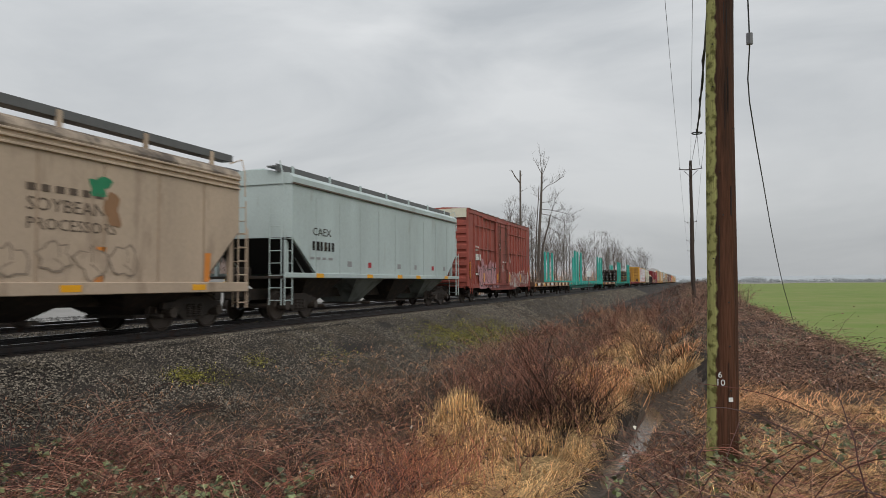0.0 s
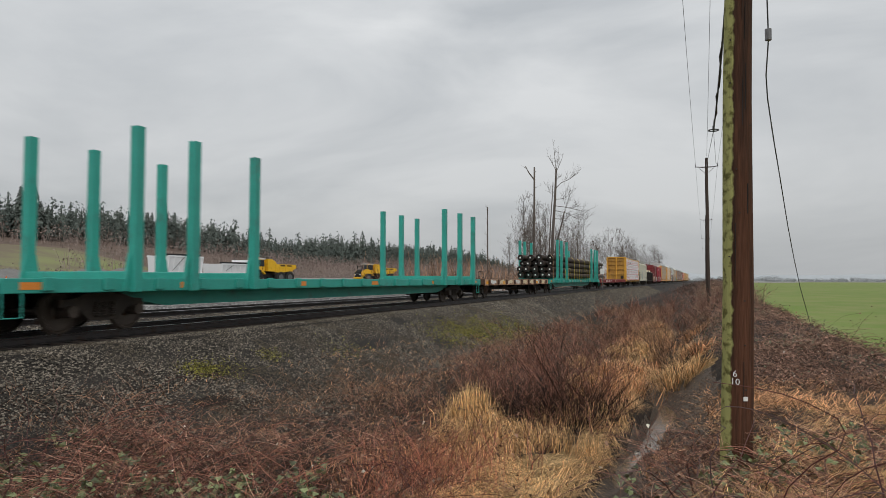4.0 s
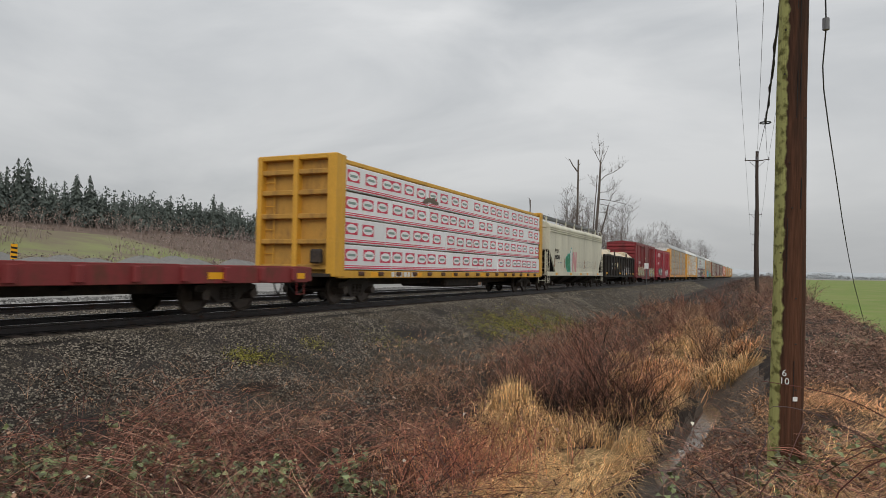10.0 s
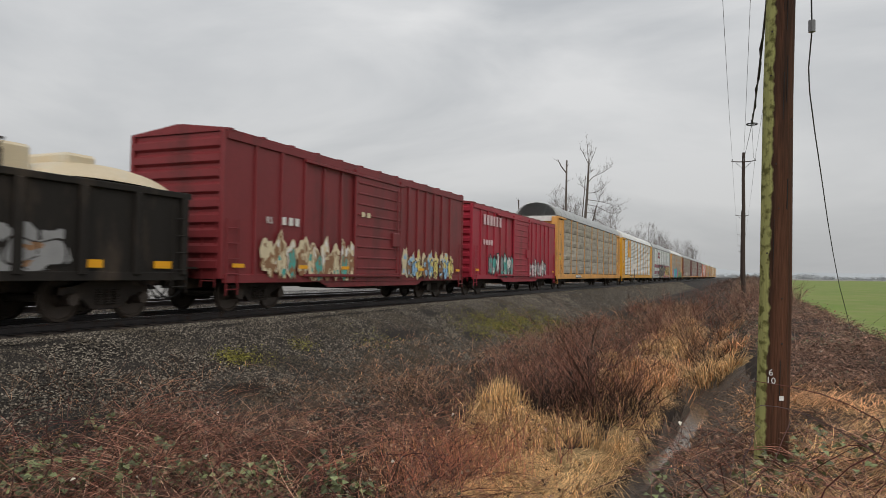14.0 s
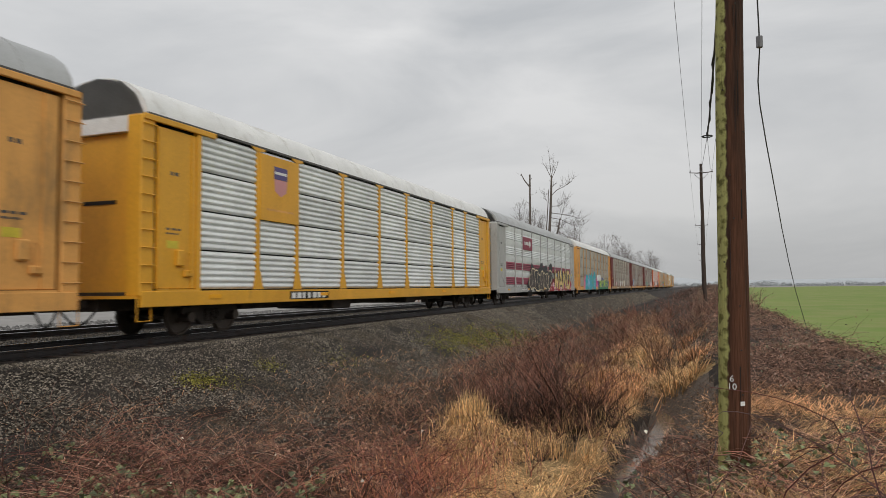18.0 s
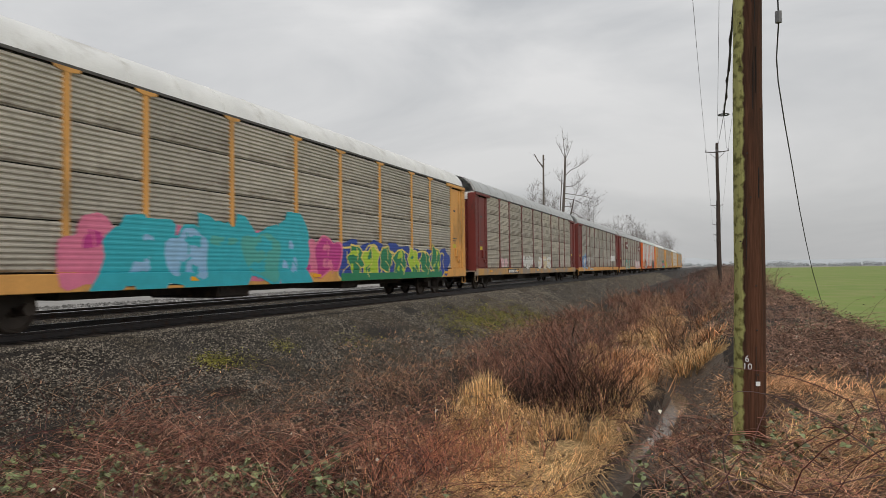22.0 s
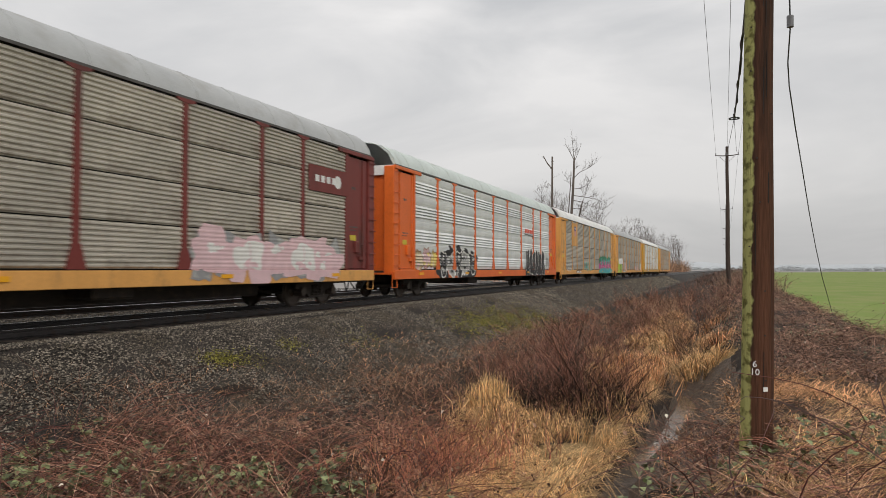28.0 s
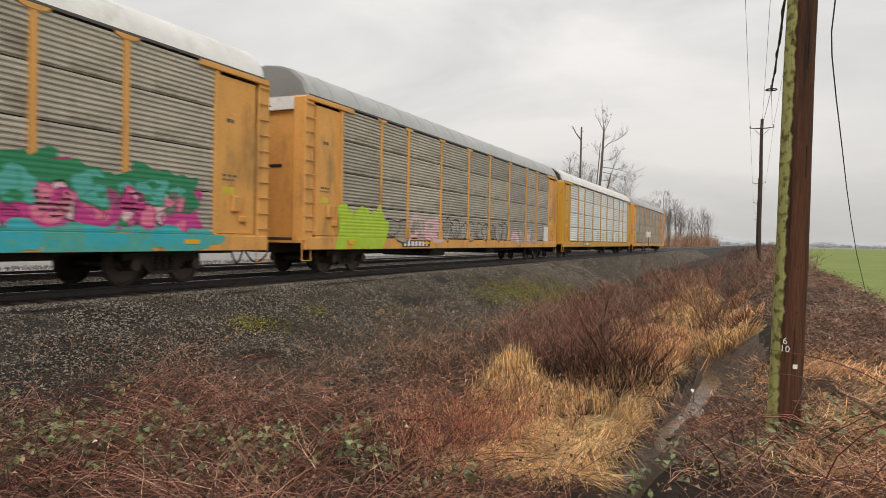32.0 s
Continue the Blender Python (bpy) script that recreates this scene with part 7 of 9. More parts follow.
CANE_DARK = mat("dark_hedge_twigs", (0.24, 0.145, 0.105), 0.8, island=0.7, skew=2.2, var=0.2, spec=0.25)
CANE_SHRUB = mat("shrub_twigs", (0.22, 0.102, 0.07), 0.7, island=0.72, skew=2.2, var=0.2, spec=0.3)
CANE_LONG = mat("dark_red_cane", (0.085, 0.026, 0.022), 0.45, island=0.5, var=0.2, spec=0.4)
LEAF_DEAD = mat("withered_brown_leaf", (0.22, 0.135, 0.09), 0.85, island=0.7, skew=2.0, var=0.2, spec=0.2)
LEAF_GREEN = mat("bramble_leaf", (0.15, 0.175, 0.075), 0.45, island=0.55, skew=1.6, var=0.25, scale=9, spec=0.5)
LEAF_DULL = mat("dull_bramble_leaf", (0.17, 0.175, 0.11), 0.6, island=0.5, var=0.2, spec=0.3)
LEAF_HEDGE = mat("hedge_withered_leaf", (0.25, 0.145, 0.105), 0.85, island=0.7, skew=2.0, var=0.2, spec=0.2)
LEAF_PALE = mat("bleached_leaf", (0.66, 0.60, 0.50), 0.7, island=0.3, var=0.2, spec=0.3)
MOSS = mat("yellow_moss", (0.22, 0.205, 0.05), 0.9, island=0.6, skew=1.6, var=0.3, scale=6, spec=0.15)


def stuff(name, data_list, material, label, category):
    vs, qs, ts, k = [], [], [], 0
    for d in data_list:
        v, q = d[0], d[1]
        t = d[2] if len(d) > 2 and d[2] is not None and d[2].shape[-1] == 3 and d[2].ndim == 2 else None
        vs.append(v)
        qs.append(q + k)
        if t is not None:
            ts.append(t + k)
        k += len(v)
    me = quick(name, np.concatenate(vs), np.concatenate(qs), np.concatenate(ts) if ts else None, material)
    return tagged(new(name, me), label, category, kind="stuff")


def no_stream(x, y):
    return abs(x + 1.05 - bend(y)) > 0.42 or y > 17.5


def off_mud(x, y):
    return no_stream(x, y) and not (-0.75 < x < 0.25 and 8.4 < y < 15)


def mass(x, y):
    """How high the bramble mass stands at a place."""
    return 0.5 + 0.35 * noise.noise(Vector((x * 0.6, y * 0.5, 3.3)))



def strands(base, length, az, rise, width, drop=0.0):
    """Long straw blades that lie over in a given direction."""
    n = len(base)
    out = np.stack([np.cos(az), np.sin(az), np.zeros(n)], 1)
    side = np.stack([-np.sin(az), np.cos(az), np.zeros(n)], 1)
    L, up, w = length[:, None], np.array([0, 0, 1.0]), (width * rng.uniform(0.6, 1.4, n))[:, None]
    r = (rise * rng.uniform(0.4, 1.5, n))[:, None]
    sway = side * L * rng.normal(0, 0.14, (n, 1))
    p1, p2 = base + out * L * 0.45 + up * r, base + out * L + up * (r * rng.uniform(-0.1, 0.9, (n, 1)) - np.reshape(drop, (-1, 1)) * L) + sway
    v = np.stack([base - side * w, base + side * w, p1 - side * w * 0.8, p1 + side * w * 0.8, p2], 1).reshape(-1, 3)
    k = (np.arange(n) * 5)[:, None]
    return v, k + np.array([[0, 1, 3, 2]]), k + np.array([[2, 3, 4]])


def locks(cx, cy, per, lead, length, rise, width, drop, spread_by=0.05, lift=0.04):
    """Locks of straw: each a bunch of strands that lie the same way."""
    n = len(cx)
    i = np.repeat(np.arange(n), per)
    x, y = cx[i] + rng.normal(0, spread_by, n * per), cy[i] + rng.normal(0, spread_by, n * per)
    az = lead[i] + rng.normal(0, 0.22, n * per)
    base = on_ground(cx, cy, lift)[i] + np.stack([x - cx[i], y - cy[i], rng.uniform(-0.05, 0.04, n * per)], 1)
    ln = (length * rng.uniform(0.6, 1.25, n))[i] * rng.uniform(0.65, 1.15, n * per)
    r = (rise * rng.uniform(0.3, 1.8, n))[i]
    d = (drop * rng.uniform(0.5, 1.4, n))[i]
    return strands(base, ln, az, r, np.full(n * per, width), d)


def flow(x, y, scale, swing, lead):
    """A direction that turns slowly from place to place, so that straw lies combed."""
    return lead + swing * np.array([noise.noise(Vector((a * scale, b * scale, 4.7))) for a, b in zip(x, y)]) + rng.normal(0, 0.38, len(x))


def downhill(x, y):
    d = 0.15
    gx_ = np.array([ground_z(a + d, b) - ground_z(a - d, b) for a, b in zip(x, y)])
    gy_ = np.array([ground_z(a, b + d) - ground_z(a, b - d) for a, b in zip(x, y)])
    return np.arctan2(-gy_, -gx_) + rng.normal(0, 0.75, len(x))


def foot(x, y):
    """The bramble belt: bounded by the ballast above and the straw by the ditch."""
    return x > -10.0 + 0.20 * y + 0.5 * math.sin(y * 2.1) and no_stream(x, y) and x < -2.5 - 0.05 * y and straw_at(x, y) < 0.55


def fine(y, k=1.0):
    """Half the width of a stem or blade, stouter where it stands further off."""
    return 0.00042 * k * np.maximum(y, 5.5) * rng.uniform(0.7, 1.3, len(y))


# brambles in the foreground and along the foot of the slope
bx, by = patch(2300, -9.6, -2.3, 4.2, 10.0, 0.7, foot)
c1 = canes(on_ground(bx, by), rng.uniform(0.6, 1.7, len(bx)), rng.uniform(0.0034, 0.0072, len(bx)), 0.42, 0.9, 6)
bx2, by2 = patch(1500, -7.5, -2.6, 9.5, 40, 0.5, no_stream)
c2 = canes(on_ground(bx2, by2), rng.uniform(0.4, 1.2, len(bx2)), fine(by2, 0.9), 0.6, 1.3)
bx3, by3 = patch(800, -2.9, 0.1, 5.0, 8.6, 0.8, off_mud)
c3 = canes(on_ground(bx3, by3), rng.uniform(0.4, 1.2, len(bx3)), rng.uniform(0.0025, 0.005, len(bx3)), 0.7, 1.1)
stuff("bramble_canes", [c1[:2], c2[:2], c3[:2]], CANE_RED, "tangled reddish-brown bramble canes on the ditch bank", "brambles")
# bleached dead stems, lying and leaning through the tangle
dx, dy = patch(800, -9.0, -2.2, 4.4, 9.8, 0.9, foot)
d1 = canes(on_ground(dx, dy, 0.06) + np.abs(rng.normal(0, 0.14, (len(dx), 1))) * np.array([0, 0, 1]), rng.uniform(0.2, 0.9, len(dx)), rng.uniform(0.0022, 0.0046, len(dx)), 0.16, 0.55, 4)
dx2, dy2 = patch(700, -2.8, 2.6, 5.0, 8.4, 0.9, off_mud)
d2 = canes(on_ground(dx2, dy2, 0.04), rng.uniform(0.2, 0.8, len(dx2)), rng.uniform(0.002, 0.004, len(dx2)), 0.2, 0.5, 4)
stuff("dead_stems", [d1[:2], d2[:2]], CANE_PALE, "bleached pinkish dead stems among the brambles", "twigs")
fx, fy = patch(2500, -9.9, -2.0, 4.4, 15, 0.6, lambda x, y: x > -11.2 + 0.14 * y and no_stream(x, y) and straw_at(x, y) < 0.6)
t1 = canes(on_ground(fx, fy), rng.uniform(0.2, 0.8, len(fx)), fine(fy, 0.75), 0.5, 0.8, 3)
gx, gy = patch(2600, -7.6, -2.4, 13, 60, 0.4, no_stream)
t2 = canes(on_ground(gx, gy), rng.uniform(0.4, 1.2, len(gx)), fine(gy, 0.7), 0.5, 1.6, 3)
stuff("dry_twigs", [t1[:2], t2[:2]], CANE_BROWN, "thin brown dead stems and twigs among the brambles", "twigs")
# long arching canes stand out of the tangle
ax, ay = patch(90, -8.4, -2.6, 4.4, 8.2, None, foot)
ax2, ay2 = patch(26, -1.6, 2.6, 4.6, 6.8, None, off_mud)
ax, ay = np.concatenate([ax, ax2]), np.concatenate([ay, ay2])
big_c = canes(on_ground(ax, ay), rng.uniform(1.0, 2.3, len(ax)), rng.uniform(0.005, 0.0085, len(ax)), 0.36, 1.5, 10)
stuff("arching_canes", [big_c[:2]], CANE_LONG, "long arching dark red bramble canes", "brambles")
# thin upright red shoots before the straw
ux, uy = rng.normal(-3.4, 0.5, 280), rng.normal(8.2, 0.8, 280)
u1 = canes(on_ground(ux, uy), rng.uniform(0.3, 0.85, len(ux)), rng.uniform(0.003, 0.005, len(ux)), 0.22, 2.4, 5)
ub = u1[2][:, 2:5].reshape(-1, 3)
ub = ub[rng.integers(0, len(ub), 700)]
u2 = canes(ub, rng.uniform(0.08, 0.3, len(ub)), rng.uniform(0.002, 0.003, len(ub)), 0.1, 1.4, 3)
CANE_SHOOT = mat("red_shoots", (0.42, 0.15, 0.095), 0.6, island=0.65, skew=1.7, var=0.2, spec=0.3)
stuff("red_shoots", [u1[:2], u2[:2]], CANE_SHOOT, "thin upright reddish shoots before the straw", "brambles")
# withered leaves through all of it, green leaves in sprays
pts = np.concatenate([c1[2][:, 1:].reshape(-1, 3), c3[2][:, 1:].reshape(-1, 3)])
pick = pts[rng.integers(0, len(pts), 3600)] + rng.normal(0, 0.05, (3600, 3))
pts2 = c2[2][:, 1:].reshape(-1, 3)
pick2 = pts2[rng.integers(0, len(pts2), 3000)] + rng.normal(0, 0.06, (3000, 3))
lx, ly = patch(7000, -9.6, 0.0, 3.0, 14, None, lambda x, y: x > -10.2 + 0.12 * y and off_mud(x, y) and straw_at(x, y) < 0.5)
litter = on_ground(lx, ly, 0.02) + np.abs(rng.normal(0, 0.05, (len(lx), 1))) * np.array([0, 0, 1])
stuff("withered_leaves", [leaves(pick, np.full(len(pick), 0.05)), leaves(pick2, np.full(len(pick2), 0.065)), leaves(litter, np.full(len(litter), 0.046))], LEAF_DEAD, "withered brown leaves on brambles and ground", "leaves")
wp = pts[rng.integers(0, len(pts), 130)] + rng.normal(0, 0.05, (130, 3))
stuff("bleached_leaves", [leaves(wp, np.full(len(wp), 0.05))], LEAF_PALE, "a few bleached pale leaves", "leaves")
gp = []
for cx, cy, n, s in ((-7.2, 5.5, 22, 0.3), (-6.7, 5.8, 26, 0.3), (-7.9, 6.1, 18, 0.3), (-8.2, 5.4, 22, 0.3), (-5.6, 6.5, 26, 0.25), (-5.0, 6.7, 30, 0.22), (-6.1, 6.4, 18, 0.3), (-4.45, 7.2, 26, 0.18), (-6.9, 6.9, 12, 0.4), (-3.9, 6.5, 14, 0.2), (-7.4, 4.9, 30, 0.4), (-5.9, 5.6, 30, 0.4), (-4.9, 5.9, 26, 0.3), (-8.4, 7.2, 10, 0.3), (-2.6, 6.2, 10, 0.25), (0.5, 6.2, 18, 0.3), (1.3, 6.4, 26, 0.35), (2.0, 6.8, 26, 0.4), (0.3, 6.6, 16, 0.25), (0.8, 7.0, 16, 0.3), (1.7, 7.4, 18, 0.4), (-0.4, 6.3, 16, 0.25), (-0.9, 6.0, 12, 0.25), (2.8, 7.8, 26, 0.5), (0.2, 7.0, 10, 0.15)):
    p = np.stack([rng.normal(cx, s, n), rng.normal(cy, s * 0.8, n)], 1)
    g = on_ground(p[:, 0], p[:, 1])
    g[:, 2] += rng.uniform(0.08, 0.42, n) * (1.0 if cx < -0.6 else 0.55)
    gp.append(g)
gp = np.concatenate(gp)
gp = np.repeat(gp, 4, axis=0) + rng.normal(0, 0.04, (len(gp) * 4, 3))
stuff("bramble_leaves", [leaves(gp, np.where(gp[:, 0] > -1.2, 0.062, 0.085), 0.3, 0.46)], LEAF_GREEN, "dull green bramble leaves in the foreground", "leaves")

# straw: tall over the mound, drooping down its front, combed flat beside the ditch, clumps further on
straw, pale, rust = [], [], []
n = 620
sx, sy = rng.normal(-3.85, 0.24, n), rng.normal(11.45, 0.2, n)
pale.append(blades(on_ground(sx, sy), rng.uniform(0.3, 0.72, n), rng.uniform(0.1, 0.8, n), np.full(n, 0.0052)))
n = 120
sx, sy = rng.normal(-3.5, 0.26, n), rng.normal(10.9, 0.3, n)
straw.append(locks(sx, sy, 13, downhill(sx, sy), 0.6, 0.14, 0.0050, 0.55))
sx, sy = rng.normal(-3.15, 0.30, 90), rng.normal(10.1, 0.3, 90)
straw.append(locks(sx, sy, 13, downhill(sx, sy), 0.45, 0.12, 0.0046, 0.4))
mx, my = patch(420, -3.1, -1.5, 7.3, 10.4, 0.6, no_stream)
pale.append(locks(mx, my, 15, flow(mx, my, 0.9, 4.2, -0.9), 0.42, 0.05, 0.0042, 0.02, 0.09, 0.02))
mx, my = patch(120, -1.95, -1.42, 7.4, 15.8, None, no_stream)
straw.append(locks(mx + 0.08, my, 13, flow(mx, my, 0.8, 1.4, -0.1), 0.34, 0.08, 0.0046, 0.55))
mx, my = rng.normal(-3.6, 0.7, 1500), rng.normal(8.9, 0.8, 1500)
rust.append(blades(on_ground(mx, my), rng.uniform(0.15, 0.45, len(mx)), np.full(len(mx), 1.1), np.full(len(mx), 0.0042)))
mx, my = patch(1100, -3.2, -1.5, 10.2, 12.4, 0.9, no_stream)
straw.append(blades(on_ground(mx, my), rng.uniform(0.2, 0.55, len(mx)), np.full(len(mx), 1.1), np.full(len(mx), 0.005)))
TUSSOCKS = [(-0.75, 16.9, 0.45), (-0.35, 17.6, 0.45), (-0.7, 18.4, 0.45), (-1.9, 15.0, 0.4), (-1.65, 13.9, 0.35), (-2.2, 16.4, 0.5), (-2.4, 15.2, 0.4), (-1.8, 17.2, 0.45), (-0.2, 19.3, 0.5), (-1.3, 20.5, 0.5), (-1.9, 19.0, 0.45), (-0.6, 23, 0.5), (-1.5, 26, 0.6), (-0.5, 29, 0.6)]
for k in range(26):
    y = 14.5 + 28 * (k / 26) ** 1.3
    TUSSOCKS.append((rng.uniform(-3.6, -1.3), y, rng.uniform(0.25, 0.5)))
for cx, cy, r in TUSSOCKS:
    n = int(260 * r / 0.4 * (1.0 if cy < 20 else 0.6))
    d, az = np.abs(rng.normal(0, r * 0.5, n)), rng.uniform(0, 2 * np.pi, n)
    g = on_ground(cx + d * np.cos(az), cy + d * np.sin(az), -0.02)
    lay = rng.uniform(0, 6.28)
    az = az + 0.5 * np.sin(lay - az) + rng.normal(0, 0.4, n)
    hgt = rng.uniform(0.3, 0.8, n) * (0.6 + r * 0.6)
    chance = rng.uniform()
    (straw if chance < 0.45 else rust if chance < 0.88 else pale).append(blades(g, hgt, np.full(n, rng.uniform(1.0, 1.7)), fine(np.full(n, cy)), az))
mx, my = patch(2600, -3.4, -1.4, 13, 45, 0.7, lambda x, y: no_stream(x, y) and straw_at(x, y) > 0.3)
straw.append(strands(on_ground(mx, my, 0.04), rng.uniform(0.3, 0.8, len(mx)), flow(mx, my, 0.4, 3, -0.8), np.full(len(mx), 0.14), fine(my)))
# the bank towards the field: flattened straw over litter
right = lambda x, y: math.hypot(x - PX, y - PY) > 0.22 and x > -0.15 + 0.03 * y
mx, my = patch(3600, 0.1, 4.0, 4.0, 10.2, 0.7, right)
rust.append(strands(on_ground(mx, my, 0.03), rng.uniform(0.15, 0.5, len(mx)), flow(mx, my, 0.7, 4.2, -1.0), np.full(len(mx), 0.07), fine(my, 0.9)))
mx, my = patch(230, 0.3, 4.0, 6.0, 10.2, 0.7, right)
pale.append(locks(mx, my, 14, flow(mx, my, 0.7, 4.2, -1.0), 0.34, 0.07, 0.0027, 0.03, 0.08))
mx, my = patch(90, -0.1, 0.9, 5.6, 8.4, 0.9, lambda x, y: math.hypot(x - PX, y - PY) > 0.25)
straw.append(locks(mx, my, 12, flow(mx, my, 0.7, 3.4, -1.0), 0.33, 0.06, 0.0027, 0.05, 0.08))
mx, my = patch(2200, -3.6, -0.5, 3.2, 8.2, 0.9, off_mud)
rust.append(strands(on_ground(mx, my, 0.03), rng.uniform(0.2, 0.5, len(mx)), flow(mx, my, 0.9, 3.6, -0.8), np.full(len(mx), 0.08), fine(my, 0.9)))
mx, my = patch(2600, -9.5, -3.5, 4.0, 22, 0.5)
rust.append(strands(on_ground(mx, my, 0.02), rng.uniform(0.1, 0.4, len(mx)), flow(mx, my, 0.7, 4, 0), np.full(len(mx), 0.07), fine(my, 0.75)))
mx, my = patch(260, -0.8, 0.1, 9.0, 15.5, 1.0)
rust.append(strands(on_ground(mx, my, 0.02), rng.uniform(0.1, 0.4, len(mx)), flow(mx, my, 0.7, 4, 2.5), np.full(len(mx), 0.04), fine(my, 0.8)))
# matted dead stems on the bare strip before the hedge
mx, my = patch(150, 0.1, 4.2, 9.6, 12.8, 0.8)
rust.append(locks(mx, my, 14, flow(mx, my, 0.6, 3.4, 0.2), 0.4, 0.06, 0.0042, 0.02, 0.12))
mx, my = patch(3200, 0.0, 4.4, 9.4, 13.2, 0.8)
rust.append(strands(on_ground(mx, my, 0.02), rng.uniform(0.2, 0.6, len(mx)), flow(mx, my, 0.5, 3, 0.2), np.full(len(mx), 0.05), fine(my, 0.8)))
stuff("straw_grass", straw, STRAW, "tall dry straw-coloured grass tussocks by the ditch", "dry grass")
stuff("matted_straw", pale, STRAW_PALE, "flattened pale straw beside the ditch", "dry grass")
stuff("rusty_grass", rust, STRAW_RUST, "rust-brown dead grass on the banks", "dry grass")


# shrubs: stems from several roots, forking twice into fine twigs
def shrub(x, y, height, spread_r, n, material, label, stout=1.0):
    n = max(5, int(n * 0.36))
    root = np.tile(np.array([[x, y, max(ground_z(x, y), bed_z(x)) - 0.05]]), (n, 1)) + rng.normal(0, 0.16 * spread_r, (n, 3)) * np.array([1, 1, 0.1])
    far = stout * (1 + y * 0.03)
    v, q, p = canes(root, rng.uniform(0.45, 1.15, n) * height, rng.uniform(0.004, 0.009, n) * far, 0.05, 1.3 / max(0.25, spread_r * 0.7), 6)
    b2 = p[:, 2:6].reshape(-1, 3)
    b2 = b2[rng.integers(0, len(b2), n * 4)]
    v2, q2, p2 = canes(b2, rng.uniform(0.14, 0.42, n * 4) * height, rng.uniform(0.0026, 0.0044, n * 4) * far, 0.05, 1.1, 4)
    b3 = p2[:, 1:4].reshape(-1, 3)
    b3 = b3[rng.integers(0, len(b3), n * 5)]
    v3, q3, _ = canes(b3, rng.uniform(0.06, 0.2, n * 5) * height, rng.uniform(0.0020, 0.0030, n * 5) * far, 0.1, 0.9, 2)
    me = quick("shrub", np.concatenate([v, v2, v3]), np.concatenate([q, q2 + len(v), q3 + len(v) + len(v2)]), None, material)
    return tagged(new("shrub", me), label, "shrub", "shrubs along the ditch")


for x, y, hh, s, n in ((-2.9, 11.9, 1.6, 1.0, 80), (-2.45, 12.1, 1.85, 0.9, 90), (-3.5, 12.6, 1.3, 1.1, 70), (-1.9, 12.4, 1.35, 1.0, 80), (-2.7, 12.9, 1.8, 0.9, 80), (-2.0, 13.2, 1.6, 0.9, 70), (-1.75, 11.5, 0.9, 1.1, 50), (-2.3, 11.3, 0.8, 1.1, 40), (-4.2, 13.2, 1.2, 1.1, 60), (-3.1, 14.0, 1.4, 1.0, 60), (-4.9, 14.0, 0.9, 1.1, 50), (-2.2, 9.3, 0.7, 0.4, 9), (-2.9, 7.0, 0.6, 0.7, 14)):
    shrub(x, y, hh, s, n, CANE_SHRUB, "bare reddish-brown shrub among dry grass by the ditch")
for x, y, hh, s, n in ((-0.95, 19.0, 2.2, 0.5, 60), (-1.2, 19.6, 1.9, 0.6, 50), (-2.6, 17.4, 1.2, 0.9, 50), (-1.6, 24, 1.9, 0.8, 70), (-3.6, 22, 1.5, 1.0, 70), (-3.0, 30, 2.0, 1.0, 80), (-1.0, 33, 2.1, 1.0, 70), (-2.2, 42, 2.2, 1.0, 80), (-4.0, 38, 2.0, 1.0, 70), (-6.5, 33, 1.3, 1.0, 50), (-6.2, 45, 1.5, 1.0, 60), (-5, 55, 1.8, 1.0, 60), (-2.5, 60, 2.2, 1.0, 70), (-5.2, 17, 1.0, 1.1, 60), (-5.6, 25, 1.2, 1.1, 60), (-4.6, 19.5, 1.3, 1.1, 60), (-0.2, 26, 1.6, 1.0, 60), (0.1, 38, 1.8, 1.0, 60)):
    shrub(x, y, hh, s, n, CANE_SHRUB if y > 28 or x < -3 else CANE_BROWN, "bare brown shrub along the ditch")

# near-black stems, added as the shade in the hearts of the thickets
CANE_OLD_SHADE = mat("old_and_shade_stems", (0.030, 0.020, 0.016), 0.85, island=0.5, var=0.2, spec=0.2)
shrub(-3.35, 7.75, 1.15, 0.55, 26, CANE_LONG, "dark upright sapling with bare red-brown twigs", 0.9)
shrub(-2.45, 11.9, 1.7, 0.8, 30, CANE_OLD_SHADE, "old dark bare shrub among reddish twigs", 1.1)
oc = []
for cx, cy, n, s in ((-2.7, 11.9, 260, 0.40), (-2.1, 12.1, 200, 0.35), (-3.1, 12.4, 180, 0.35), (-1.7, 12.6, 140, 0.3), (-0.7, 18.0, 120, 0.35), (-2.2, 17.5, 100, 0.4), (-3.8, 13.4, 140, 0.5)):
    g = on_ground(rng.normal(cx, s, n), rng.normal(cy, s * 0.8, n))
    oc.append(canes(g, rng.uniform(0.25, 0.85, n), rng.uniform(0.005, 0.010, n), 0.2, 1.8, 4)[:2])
stuff("shade_stems", oc, CANE_OLD_SHADE, "near-black stems added as shade inside the shrubs", "twigs")

# the bramble hedge between ditch and field
hx, hy = patch(6500, -0.7, 4.4, 12.2, 80, 0.35, lambda x, y: x > 0.7 or y > 18.5)
hx3, hy3 = patch(2000, 0.9, 4.4, 11.6, 19, 0.6)
hx, hy = np.concatenate([hx, hx3]), np.concatenate([hy, hy3])
hedge_h = np.where(hy < 20, 1.35, 1.0) * np.clip(0.75 - 0.2 * np.abs(hx - 2.2), 0.25, 1.0) * (0.75 + 0.25 * np.sin(hy * 0.9) + 0.2 * np.sin(hx * 3 + hy * 0.35))
k1 = canes(on_ground(hx, hy), rng.uniform(0.7, 1.6, len(hx)) * np.maximum(hedge_h, 0.25), fine(hy, 0.8), 0.9, 1.1, 4)
